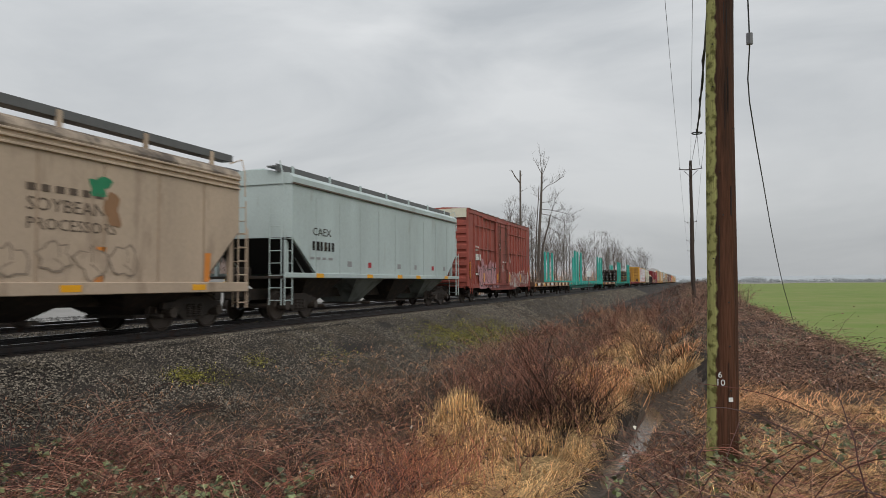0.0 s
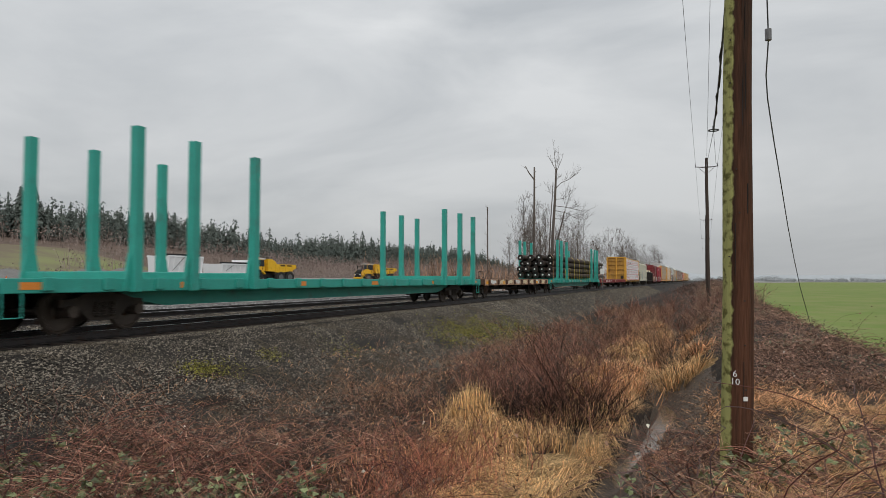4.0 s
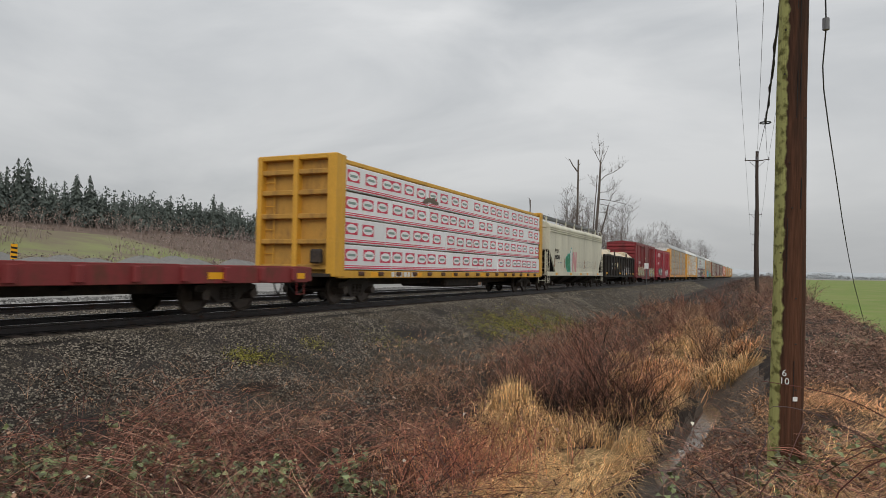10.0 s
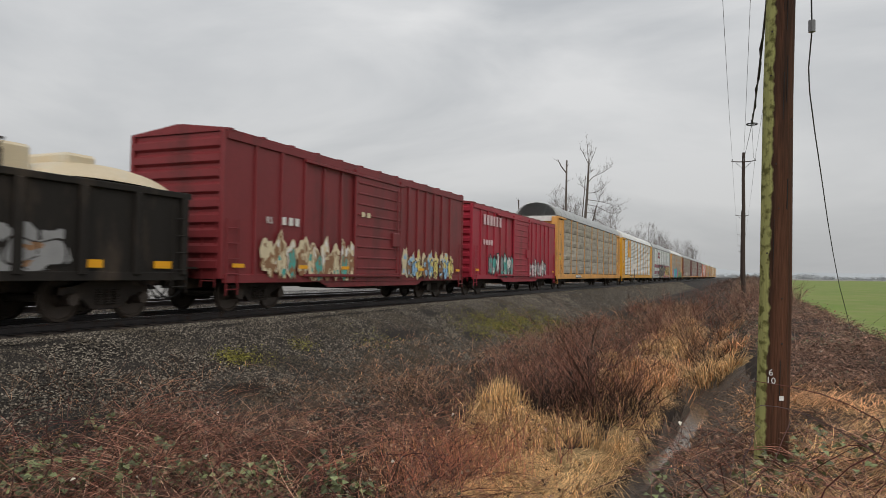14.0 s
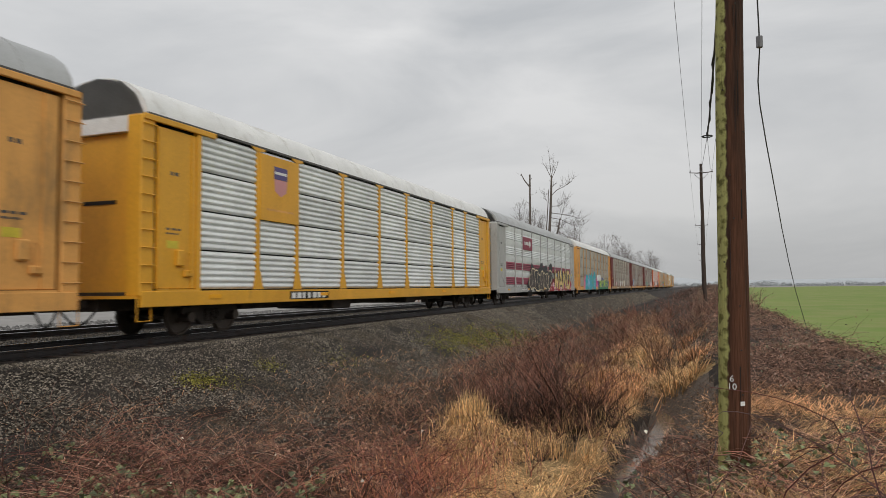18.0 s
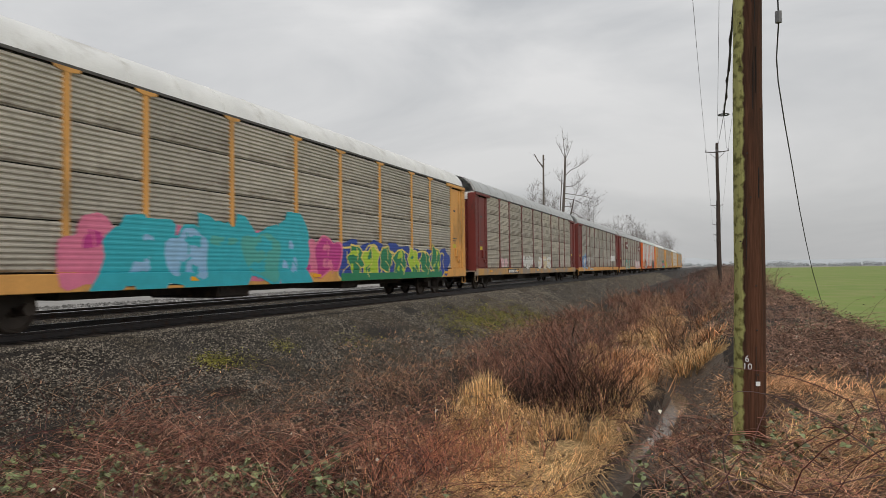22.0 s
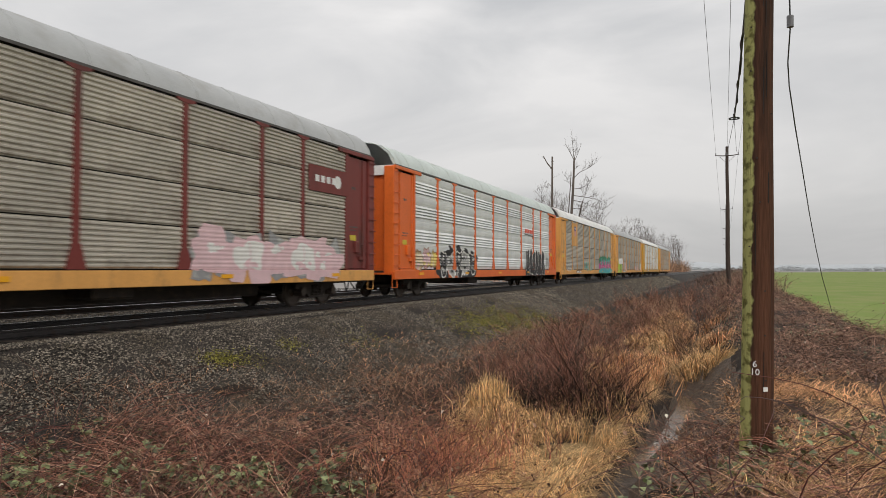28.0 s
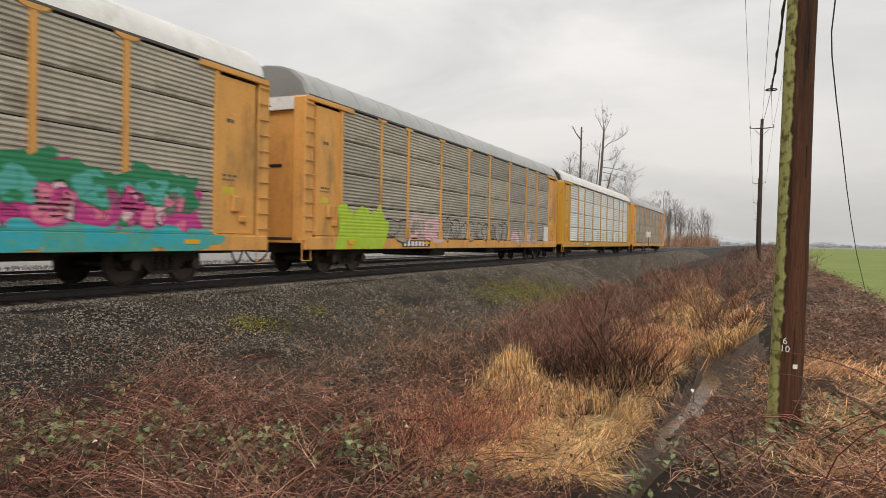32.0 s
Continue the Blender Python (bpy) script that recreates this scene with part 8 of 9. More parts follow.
hx2, hy2 = patch(2600, -1.2, 3.4, 45, 170, 0.25)
k2 = canes(on_ground(hx2, hy2), rng.uniform(0.9, 2.0, len(hx2)), rng.uniform(0.008, 0.016, len(hx2)), 0.6, 1.8, 3)
stuff("hedge_canes", [k1[:2], k2[:2]], CANE_DARK, "dark tangled bramble hedge along the field", "hedge")
hp = np.concatenate([k1[2][:, 1:].reshape(-1, 3), k2[2][:, 1:].reshape(-1, 3)])
hl = hp[rng.integers(0, len(hp), 15000)] + rng.normal(0, 0.08, (15000, 3))
stuff("hedge_leaves", [leaves(hl, 0.036 * (1 + hl[:, 1] * 0.025))], LEAF_HEDGE, "withered brown leaves of the hedge", "leaves")
hg = hp[rng.integers(0, len(hp), 14000)] + rng.normal(0, 0.08, (14000, 3))
spot = np.array([noise.noise(Vector((a * 0.7, b * 0.25, 2.2))) for a, b in hg[:, :2]])
hg = hg[spot > rng.normal(-0.05, 0.12, len(hg))]
stuff("hedge_green_leaves", [leaves(hg, 0.036 * (1 + hg[:, 1] * 0.025))], LEAF_DULL, "dull green bramble leaves of the hedge", "leaves")
hq = k1[2][:, 2:4].reshape(-1, 3)
hq = hq[(hq[:, 1] < 17) & (hq[:, 0] > 0.6)]
hq = hq[rng.integers(0, len(hq), 80)]
stuff("hedge_bleached_leaves", [leaves(hq, np.full(len(hq), 0.042))], LEAF_PALE, "a few bleached leaves on the hedge", "leaves")
hb, hbv = patch(1300, 0.3, 3.4, 4.0, 8.6, 0.9, lambda x, y: math.hypot(x - PX, y - PY) > 0.35)
k3 = canes(on_ground(hb, hbv), rng.uniform(0.4, 1.2, len(hb)), rng.uniform(0.0025, 0.0052, len(hb)), 0.75, 0.8, 6)
stuff("bank_canes", [k3[:2]], CANE_RED, "low reddish bramble canes on the near bank", "brambles")

# moss and weeds on the ballast slope
ms = []
for cx, cy, r, n in ((-9.8, 11.7, 0.26, 620), (-9.7, 12.3, 0.4, 200), (-9.85, 14.3, 0.26, 240), (-9.5, 17.5, 0.6, 240), (-9.1, 24.5, 0.9, 900), (-9.1, 27.2, 1.0, 2600), (-8.8, 30.5, 1.2, 2300), (-8.7, 34, 1.2, 1100)):
    x, y = rng.normal(cx, r * 0.6, n), rng.normal(cy, r, n)
    ms.append(leaves(on_ground(x, y, 0.045), np.full(n, 0.034 * (1 + cy * 0.02))))
stuff("moss", ms, MOSS, "yellow-green moss patches on the ballast", "moss")
wx, wy = patch(1500, -10.2, -7.5, 7, 40, 0.8)
w1 = canes(on_ground(wx, wy), rng.uniform(0.1, 0.4, len(wx)), rng.uniform(0.0015, 0.003, len(wx)), 0.3, 1.5, 3)
stuff("slope_weeds", [w1[:2]], CANE_BROWN, "sparse dead weed stems on the ballast slope", "weeds")

# loose ballast stones on shoulder and slope
ROCK = np.array([[1, 0.1, -0.2], [0.1, 0.9, -0.3], [-0.9, 0.2, -0.2], [0.0, -0.95, -0.2], [0.25, 0.2, 0.75], [-0.35, -0.2, 0.6]])
RT = np.array([[0, 1, 4], [1, 2, 5], [1, 5, 4], [2, 3, 5], [3, 0, 4], [3, 4, 5]])


def stones(x, y, z, size):
    n = len(x)
    az = rng.uniform(0, 2 * np.pi, n)
    c, s = np.cos(az), np.sin(az)
    sc = size[:, None] * rng.uniform(0.6, 1.3, (n, 3)) * np.array([1, 1, 0.8])
    v = ROCK[None] * sc[:, None] * rng.uniform(0.8, 1.2, (n, 6, 1))
    v = np.stack([v[..., 0] * c[:, None] - v[..., 1] * s[:, None], v[..., 0] * s[:, None] + v[..., 1] * c[:, None], v[..., 2]], -1)
    v = v + np.stack([x, y, z], 1)[:, None]
    return v.reshape(-1, 3), (RT[None] + (np.arange(n) * 6)[:, None, None]).reshape(-1, 3)


n = 175000
sy = 2 + 43 * rng.uniform(0, 1, n) ** 1.4
sx = rng.uniform(-11.9, -5.6, n)
keep = rng.uniform(0, 1, n) < np.clip((-sx - 5.9) / 1.9, 0.06, 1) ** 1.2
sx, sy = sx[keep], sy[keep]
lift = 0.07 * np.array([noise.noise(Vector((a * 1.1, b * 0.7, 5))) for a, b in zip(sx, sy)]) * (sx > -11.3)
sz = np.array([max(bed_z(a) + q, ground_z(a, b) if a > -8.6 else -9) for a, b, q in zip(sx, sy, lift)]) + 0.006
v, t = stones(sx, sy, sz, rng.uniform(0.010, 0.027, len(sx)) * (1 + sy * 0.016))
me = quick("ballast_stones", v, None, t, M["stone"])
tagged(new("ballast_stones", me), "loose grey crushed stones on the shoulder", "ballast", kind="stuff")
n = 22000
sy, sx = 38 + 110 * rng.uniform(0, 1, n) ** 1.2, rng.uniform(-11.9, -8.2, n)
sz = np.array([bed_z(a) for a in sx]) + 0.02
v, t = stones(sx, sy, sz, rng.uniform(0.03, 0.06, n) * (1 + (sy - 38) * 0.008))
tagged(new("ballast_stones", quick("ballast_stones", v, None, t, M["stone"])), "grey crushed stones on the far shoulder", "ballast", kind="stuff")
n = 9000
sx, sy = rng.uniform(-17.6, -14.9, n), 3 + 50 * rng.uniform(0, 1, n) ** 1.4
v, t = stones(sx, sy, np.full(n, BED + 0.01), rng.uniform(0.025, 0.045, n))
me = quick("ballast_stones", v, None, t, M["stone"])
tagged(new("ballast_stones", me), "grey crushed stones between the tracks", "ballast", kind="stuff")
CLOD = mat("mud_clod", (0.12, 0.085, 0.06), 0.75, island=0.5, var=0.25, bump=0.4)
n = 3200
sx, sy = rng.uniform(-0.85, 0.2, n), rng.uniform(7.8, 16, n)
v, t = stones(sx, sy, np.array([ground_z(a, b) for a, b in zip(sx, sy)]) + 0.004, rng.uniform(0.008, 0.035, n))
tagged(new("mud_clods", quick("mud_clods", v, None, t, CLOD)), "clods of brown mud on the ditch bank", "mud", kind="stuff")
PALE_ROCK = mat("pale_riprap", (0.16, 0.157, 0.15), 0.85, island=0.4, var=0.2, bump=0.4)
n = 9000
sx, sy = rng.normal(-23.0, 0.8, n), rng.uniform(-5, 70, n)
v, t = stones(sx, sy, -0.45 + 0.35 * np.exp(-((sx + 23) / 0.7) ** 2), rng.uniform(0.035, 0.10, n))
me = quick("riprap", v, None, t, PALE_ROCK)
tagged(new("riprap", me), "pale broken rock heaped beyond the second track", "riprap", kind="stuff")


# ---------------- trees ----------------
# grey-brown bark, made paler to carry the haze of its distance
BARK_HAZED = mat("hazed_bark", (0.125, 0.103, 0.088), 0.9, var=0.3, scale=2, fine=20, streak=4, bump=0.5)
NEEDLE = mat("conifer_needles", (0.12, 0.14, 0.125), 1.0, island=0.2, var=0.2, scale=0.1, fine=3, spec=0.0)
# paler copy of the needles: haze over the upper hill, painted in
NEEDLE_HAZED = mat("hazed_conifer_needles", (0.17, 0.187, 0.18), 1.0, island=0.2, var=0.2, scale=0.1, fine=2, spec=0.0)
BARE = mat("far_bare_branches", (0.27, 0.215, 0.19), 0.9, island=0.3, var=0.2, spec=0.2)


def grow(m, p, d, length, r, depth, rnd, droop=0.0):
    """A limb that wanders and forks."""
    pts, q, k = [p], p, 4 if depth > 0 else 2
    for s in range(k):
        d = (d + Vector((rnd.uniform(-1, 1), rnd.uniform(-1, 1), rnd.uniform(-0.6, 0.9) - droop)) * 0.14).normalized()
        q = q + d * (length / k)
        pts.append(q)
    r = max(r, 0.011)
    m.tube(pts, r, 6 if r > 0.05 else 3, max(0.007, r * 0.45), cap=False)
    if depth <= 0:
        return
    for s in range(rnd.randint(4, 5) if depth > 1 else rnd.randint(2, 4)):
        f = rnd.uniform(0.3, 1.0)
        i = min(k - 1, int(f * k))
        b = pts[i].lerp(pts[i + 1], f * k - i)
        side = Vector((rnd.uniform(-1, 1), rnd.uniform(-1, 1), rnd.uniform(0.0, 0.8))).normalized()
        grow(m, b, (d * 0.55 + side * 0.75).normalized(), length * rnd.uniform(0.5, 0.85), r * 0.42 * (1.15 - 0.4 * f), depth - 1, rnd, droop)


def bare_tree(seed, height, r, limbs, low=0.3, reach=0.22, label="bare leafless tree beside the railway", broken=False, fine=2):
    rnd = random.Random(seed)
    t = thing("bare_tree", label, "tree", "bare trees beyond the tracks")
    pts = [Vector((0, 0, 0))]
    for k in range(10):
        pts.append(pts[-1] + Vector((rnd.uniform(-0.03, 0.03), rnd.uniform(-0.03, 0.03), 0.1)) * height)
    pts = [Vector((p.x * 0.35, p.y * 0.35, p.z)) for p in pts]
    part("trunk", Mesh().tube(pts, r, 8, r * (0.45 if broken else 0.16), cap=True), BARK_HAZED, t, smooth=True)
    for k in range(limbs):
        f = low + (1 - low) * (k + rnd.random()) / limbs
        i = min(9, int(f * 10))
        b = pts[i].lerp(pts[i + 1], f * 10 - i)
        a = rnd.uniform(0, 6.28)
        m = Mesh()
        grow(m, b, Vector((math.cos(a), math.sin(a), rnd.uniform(1.3, 3.0))).normalized(), height * reach * rnd.uniform(0.5, 1.0) * (1.25 - f), r * 0.36 * (1.2 - f), fine, rnd)
        part("limb", m, BARK_HAZED, t)
    return t


def set_at(ob, x, y, turn=0, s=1.0):
    ob.matrix_basis = pose(x, y, ground_z(x, y) - 0.1, 0, 0, turn) @ Matrix.Diagonal((s, s, s, 1))


def limb_along(t, pts, r, rnd, twigs, reach, r_end=0.25):
    """One limb along given bends, with forking twigs on its outer two thirds."""
    m = Mesh()
    pts = [Vector(p) for p in pts]
    m.tube(pts, r, 7 if r > 0.1 else 5, r * r_end, cap=False)
    for k in range(twigs):
        f = rnd.uniform(0.25, 1.0) * (len(pts) - 1)
        i = min(len(pts) - 2, int(f))
        b = pts[i].lerp(pts[i + 1], f - i)
        d = (pts[i + 1] - pts[i]).normalized() * 0.5 + Vector((rnd.uniform(-0.7, 0.7), rnd.uniform(-0.7, 0.7), rnd.uniform(-0.1, 0.9)))
        grow(m, b, d.normalized(), reach * rnd.uniform(0.5, 1.2), max(0.016, r * 0.2), 1, rnd)
    part("limb", m, BARK_HAZED, t)


rnd = random.Random(8)
tall = thing("bare_tree", "tall bare cottonwood with forked top and drooping limbs beside the railway", "tree", "bare trees beyond the tracks")
part("trunk", Mesh().tube([(0, 0, -0.2), (0.1, 0, 5), (0.35, 0, 10), (0.7, 0, 15), (0.85, 0, 18), (0.95, 0, 20.6)], 0.31, 10, 0.14), BARK_HAZED, tall, smooth=True)
part("trunk", Mesh().tube([(0.5, 0.3, -0.2), (0.55, 0.3, 4), (0.9, 0.3, 8), (1.9, 0.2, 11.5), (2.3, 0.2, 13.4)], 0.21, 8, 0.09), BARK_HAZED, tall, smooth=True)
part("trunk", Mesh().tube([(-0.55, 0.4, -0.2), (-0.4, 0.4, 6), (-0.1, 0.3, 12), (0.2, 0.3, 16), (0.35, 0.3, 18.5)], 0.14, 8, 0.05), BARK_HAZED, tall, smooth=True)
for pts, r, tw, reach in (([(0.95, 0, 20.4), (0.4, 0.1, 21.5), (-0.1, 0, 22.5), (-0.55, 0, 23.3)], 0.12, 2, 1.0), ([(0.95, 0, 20.4), (0.75, 0, 22.5), (0.55, 0, 25.2)], 0.12, 2, 0.9), ([(0.95, 0, 20.4), (1.2, 0, 22), (1.45, 0.1, 24.4)], 0.11, 2, 0.9), ([(0.95, 0, 20.2), (1.6, 0, 21.6), (2.3, 0, 23.4)], 0.11, 2, 1.0),
                          ([(0.8, 0, 17.3), (1.8, 0, 18.3), (3.2, 0.2, 18.9), (4.9, 0.2, 20.0)], 0.13, 9, 1.6), ([(0.75, 0, 15.5), (2.1, 0.3, 15.6), (3.4, 0.2, 16.3)], 0.10, 8, 1.6), ([(0.7, 0, 14.4), (2.5, 0.2, 14.1), (4.5, 0, 13.6), (6.3, 0.1, 12.9)], 0.12, 12, 1.7),
                          ([(0.6, 0, 13.6), (2.4, 0.6, 13.2), (4.2, 0.8, 12.2), (5.6, 0.8, 11.8)], 0.11, 11, 1.7), ([(0.5, 0, 12.2), (1.9, -0.5, 12.0), (3.6, -0.7, 11.2)], 0.10, 9, 1.6), ([(1.9, 0.2, 11.2), (3.2, 0.2, 10.4), (4.4, 0, 9.0)], 0.09, 9, 1.6),
                          ([(1.0, 0.3, 8.4), (2.6, 0.2, 8.2), (4.2, 0.2, 7.0)], 0.09, 9, 1.6), ([(0.7, 0, 15.8), (0.0, 0.2, 16.6), (-0.5, 0.2, 17.6)], 0.06, 5, 1.2), ([(0.85, 0, 18.6), (1.4, 0, 19.3)], 0.05, 3, 0.8), ([(0.3, 0, 9.8), (-0.9, 0.2, 10.8), (-1.6, 0.2, 12.2)], 0.06, 7, 1.5), ([(2.2, 0.2, 13.0), (2.8, 0.2, 14.6), (3.1, 0.2, 16.0)], 0.06, 7, 1.4), ([(0.4, 0, 6.6), (1.8, 0.4, 6.2), (3.0, 0.4, 5.4)], 0.07, 7, 1.4)):
    limb_along(tall, pts, r * 0.55, rnd, tw + 5, reach)
set_at(tall, -24.7, 117.3)
snag = thing("bare_tree", "dead bare trunk with a single forked limb at its top", "tree", "bare trees beyond the tracks")
part("trunk", Mesh().tube([(0, 0, -0.2), (0.05, 0, 6), (0.1, 0, 12), (0.15, 0, 18.7)], 0.22, 9, 0.12), BARK_HAZED, snag, smooth=True)
for pts, r, tw in (([(0.12, 0, 16.8), (-0.7, 0, 17.9), (-1.2, 0, 18.9)], 0.11, 1), ([(0.15, 0, 17.8), (0.45, 0, 18.1)], 0.05, 0), ([(0.1, 0, 14.2), (-0.5, 0.1, 14.7)], 0.05, 1), ([(0.12, 0, 15.4), (0.5, 0.1, 15.7)], 0.04, 1), ([(0.1, 0, 11.5), (-0.6, 0.2, 12.2)], 0.05, 2), ([(0.1, 0, 10.5), (0.7, 0.2, 11.2)], 0.05, 3), ([(0.08, 0, 8.8), (-0.9, 0.3, 9.6)], 0.05, 3)):
    limb_along(snag, pts, r, rnd, tw, 0.8, 0.5)
set_at(snag, -24.0, 101.5)
kinds = [bare_tree(40 + k, hh, 0.11, 15, 0.18, 0.36, "slender bare tree beside the railway") for k, hh in enumerate((11.5, 13.5, 10.0))]
set_at(kinds[0], -24.5, 101.5, 20)
set_at(kinds[1], -26.5, 112, 130)
set_at(kinds[2], -23.8, 118, 220)
rnd = random.Random(4)
spots = [(-26, 109), (-23.5, 113), (-25.5, 106), (-27, 118), (-24, 134), (-25, 160), (-26, 178), (-27, 215), (-24, 96), (-27, 104), (-24, 110), (-28, 122), (-25, 128), (-24.5, 141), (-27, 155), (-25, 170), (-29, 186), (-26, 205), (-24, 225), (-28, 245), (-25, 262), (-27, 285), (-25, 305), (-28, 330), (-25, 350), (-24, 390), (-26, 430), (-24, 150), (-23.5, 195), (-26, 235), (-24, 320), (-23.5, 280), (-26, 98), (-25, 102), (-28, 107), (-26.5, 115), (-25, 120), (-29, 125), (-27, 130), (-25.5, 137), (-28, 146), (-26, 165)]
for k, (x, y) in enumerate(spots):
    s = rnd.uniform(0.75, 1.1) if y < 180 else rnd.uniform(1.0, 1.35)
    set_at(copy_thing(kinds[k % 3], Matrix()), x + rnd.uniform(-1, 1), y + rnd.uniform(-4, 4), rnd.uniform(0, 360), s)
round_tree = bare_tree(77, 15.0, 0.24, 26, 0.22, 0.55, "bare round-crowned tree beside the railway")
set_at(round_tree, -25, 250, 80)
for x, y, turn, k in ((-27, 190, 10, 0.8), (-26, 232, 150, 0.75), (-25, 372, 200, 1.15), (-30, 320, 60, 1.0), (-27, 460, 100, 1.2), (-29, 158, 250, 0.65)):
    set_at(copy_thing(round_tree, Matrix()), x, y, turn, k)
thin = copy_thing(snag, Matrix())
set_at(thin, -36, 117, 100, 0.75)

# brush under the trees, and the thicket at the end of the hedge
bx, by = rng.uniform(-32, -22.5, 4200), 60 + 460 * rng.uniform(0, 1, 4200) ** 1.3
b1 = canes(on_ground(bx, by), rng.uniform(1.5, 4.0, 4200) * (1 + by / 350), rng.uniform(0.015, 0.035, 4200) * (1 + by / 300), 0.12, 2.6, 2)
stuff("trackside_brush", [b1[:2]], CANE_BROWN, "leafless brown brush along the railway", "brush")
tx, ty = rng.uniform(-4.5, 5.5, 2600), 120 + 150 * rng.uniform(0, 1, 2600)
b2 = canes(on_ground(tx, ty), rng.uniform(0.9, 2.3, 2600), rng.uniform(0.02, 0.04, 2600), 0.4, 1.4, 3)
tp = b2[2][:, 1:].reshape(-1, 3)
tp = tp[rng.integers(0, len(tp), 15000)] + rng.normal(0, 0.15, (15000, 3))
THICKET = mat("dark_thicket_twigs", (0.15, 0.105, 0.088), 0.9, island=0.6, skew=1.8, var=0.2, spec=0.1)
stuff("far_thicket", [b2[:2], leaves(tp, np.full(len(tp), 0.24))], THICKET, "dark brown leafless thicket at the end of the hedge", "thicket")


def conifer(height, width, seed, tufts=150, crown=0.8):
    """A ragged cone of small drooping tufts round a stem."""
    r = np.random.default_rng(seed)
    lean = r.uniform(0.7, 1.3, 7)
    vs, ts, k = [], [], 0
    for t in range(tufts):
        f = 1 - math.sqrt(r.uniform(0.0, 1.0)) if t % 5 else r.uniform(0.0, 1.0)
        z = height * (0.08 + 0.9 * f)
        a = r.uniform(0, 2 * np.pi)
        rad = width * height * ((1 - f) ** crown * lean[int(f * 6.99)] * r.uniform(0.35, 1.1) + 0.008)
        c = np.array([math.cos(a) * rad, math.sin(a) * rad, z])
        s = height * (0.031 - 0.016 * f) * r.uniform(0.7, 1.5)
        out = np.array([math.cos(a), math.sin(a), r.uniform(-0.9, 0.1)])
        side = np.array([-math.sin(a), math.cos(a), r.uniform(-0.6, 0.6)])
        up = np.array([r.uniform(-0.4, 0.4), r.uniform(-0.4, 0.4), 1.0])
        vs += [c - side * s, c + out * s * 1.4 - up * s * 0.3, c + side * s, c + up * s * 1.3 - out * s * 0.3]
        ts += [(k, k + 1, k + 2), (k, k + 2, k + 3)]
        k += 4
    for s in range(4):
        a = 2 * np.pi * s / 4
        w = width * height * 0.46
        vs += [(math.cos(a) * w, math.sin(a) * w, -1.0), (math.cos(a + 1.6) * w, math.sin(a + 1.6) * w, -1.0), (0, 0, height * 0.93)]
        ts += [(k, k + 1, k + 2)]
        k += 3
    return np.array(vs), np.array(ts)


KINDS = [conifer(1.0, w, s, 230, c) for s, (w, c) in enumerate(((0.21, 0.8), (0.25, 0.6), (0.18, 0.9), (0.30, 0.45), (0.24, 0.7), (0.34, 0.4), (0.28, 0.55)))]


def forest(name, spots, material, label):
    vs, ts, k = [], [], 0
    for x, y, hh in spots:
        v, t = KINDS[int(rng.integers(0, 7))]
        a = rng.uniform(0, 6.28)
        c, s = math.cos(a), math.sin(a)
        p = np.stack([v[:, 0] * c - v[:, 1] * s, v[:, 0] * s + v[:, 1] * c, v[:, 2]], 1) * np.array([hh * 1.1, hh * 1.1, hh])
        vs.append(p + np.array([x, y, ground_z(x, y) - 0.3]))
        ts.append(t + k)
        k += len(v)
    me = quick(name, np.concatenate(vs), None, np.concatenate(ts), material)
    return tagged(new(name, me), label, "forest", kind="stuff")


sp = []
for k in range(1500):
    y = -60 + 900 * rng.uniform() ** 1.2
    x = -214 - 62 * rng.uniform() ** 0.8 + 8 * math.sin(y * 0.03)
    sp.append((x, y, rng.uniform(8, 17) * (1.35 if noise.noise(Vector((x * 0.02, y * 0.02, 7))) > 0.12 and rng.uniform() < 0.5 else 1)))
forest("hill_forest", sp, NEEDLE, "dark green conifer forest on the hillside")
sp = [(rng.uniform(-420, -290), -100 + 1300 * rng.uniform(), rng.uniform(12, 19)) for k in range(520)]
forest("upper_forest", sp, NEEDLE_HAZED, "conifer forest on the upper hill, haze painted into its needles")
# single firs on the pasture
for x, y, hh in ((-172, 96, 15.5), (-178, 72, 10), (-226, 152, 21), (-230, 158, 22), (-228, 176, 19), (-229, 182, 19), (-222, 240, 19), (-220, 212, 13), (-160, 40, 9), (-226, 46, 21), (-225, 118, 16), (-215, 300, 15)):
    v, t = conifer(hh, 0.21, int(-x + y), 420)
    me = quick("fir_tree", v, None, t, NEEDLE)
    ob = tagged(new("fir_tree", me), "dark green fir standing on the hill pasture", "tree", "single firs")
    ob.location = (x, y, ground_z(x, y) - 0.2)
# a brown hedge and a few saplings along the foot of the pasture
hx, hy = rng.uniform(-140, -131, 1500), rng.uniform(20, 260, 1500)
h1 = canes(on_ground(hx, hy), rng.uniform(1.0, 2.8, 1500), rng.uniform(0.03, 0.06, 1500), 0.15, 1.8, 4)
hp = h1[2][:, 1:].reshape(-1, 3)
hp = hp[rng.integers(0, len(hp), 5000)] + rng.normal(0, 0.3, (5000, 3))
stuff("pasture_hedge", [h1[:2], leaves(hp, np.full(len(hp), 0.5))], BARE, "brown leafless hedge along the foot of the pasture", "hedge")
# leafless woods at the foot of the hill
bx, by = rng.uniform(-235, -150, 9000), rng.uniform(60, 700, 9000)
ok = (bx < -205) | (by > 170) | np.array([noise.noise(Vector((a * 0.035, b * 0.035, 1.7))) > 0.10 for a, b in zip(bx, by)])
bx, by = bx[ok], by[ok]
b3 = canes(on_ground(bx, by), rng.uniform(2.5, 7.5, len(bx)), rng.uniform(0.05, 0.11, len(bx)), 0.05, 2.6, 2)
bp = b3[2][:, 1:].reshape(-1, 3)
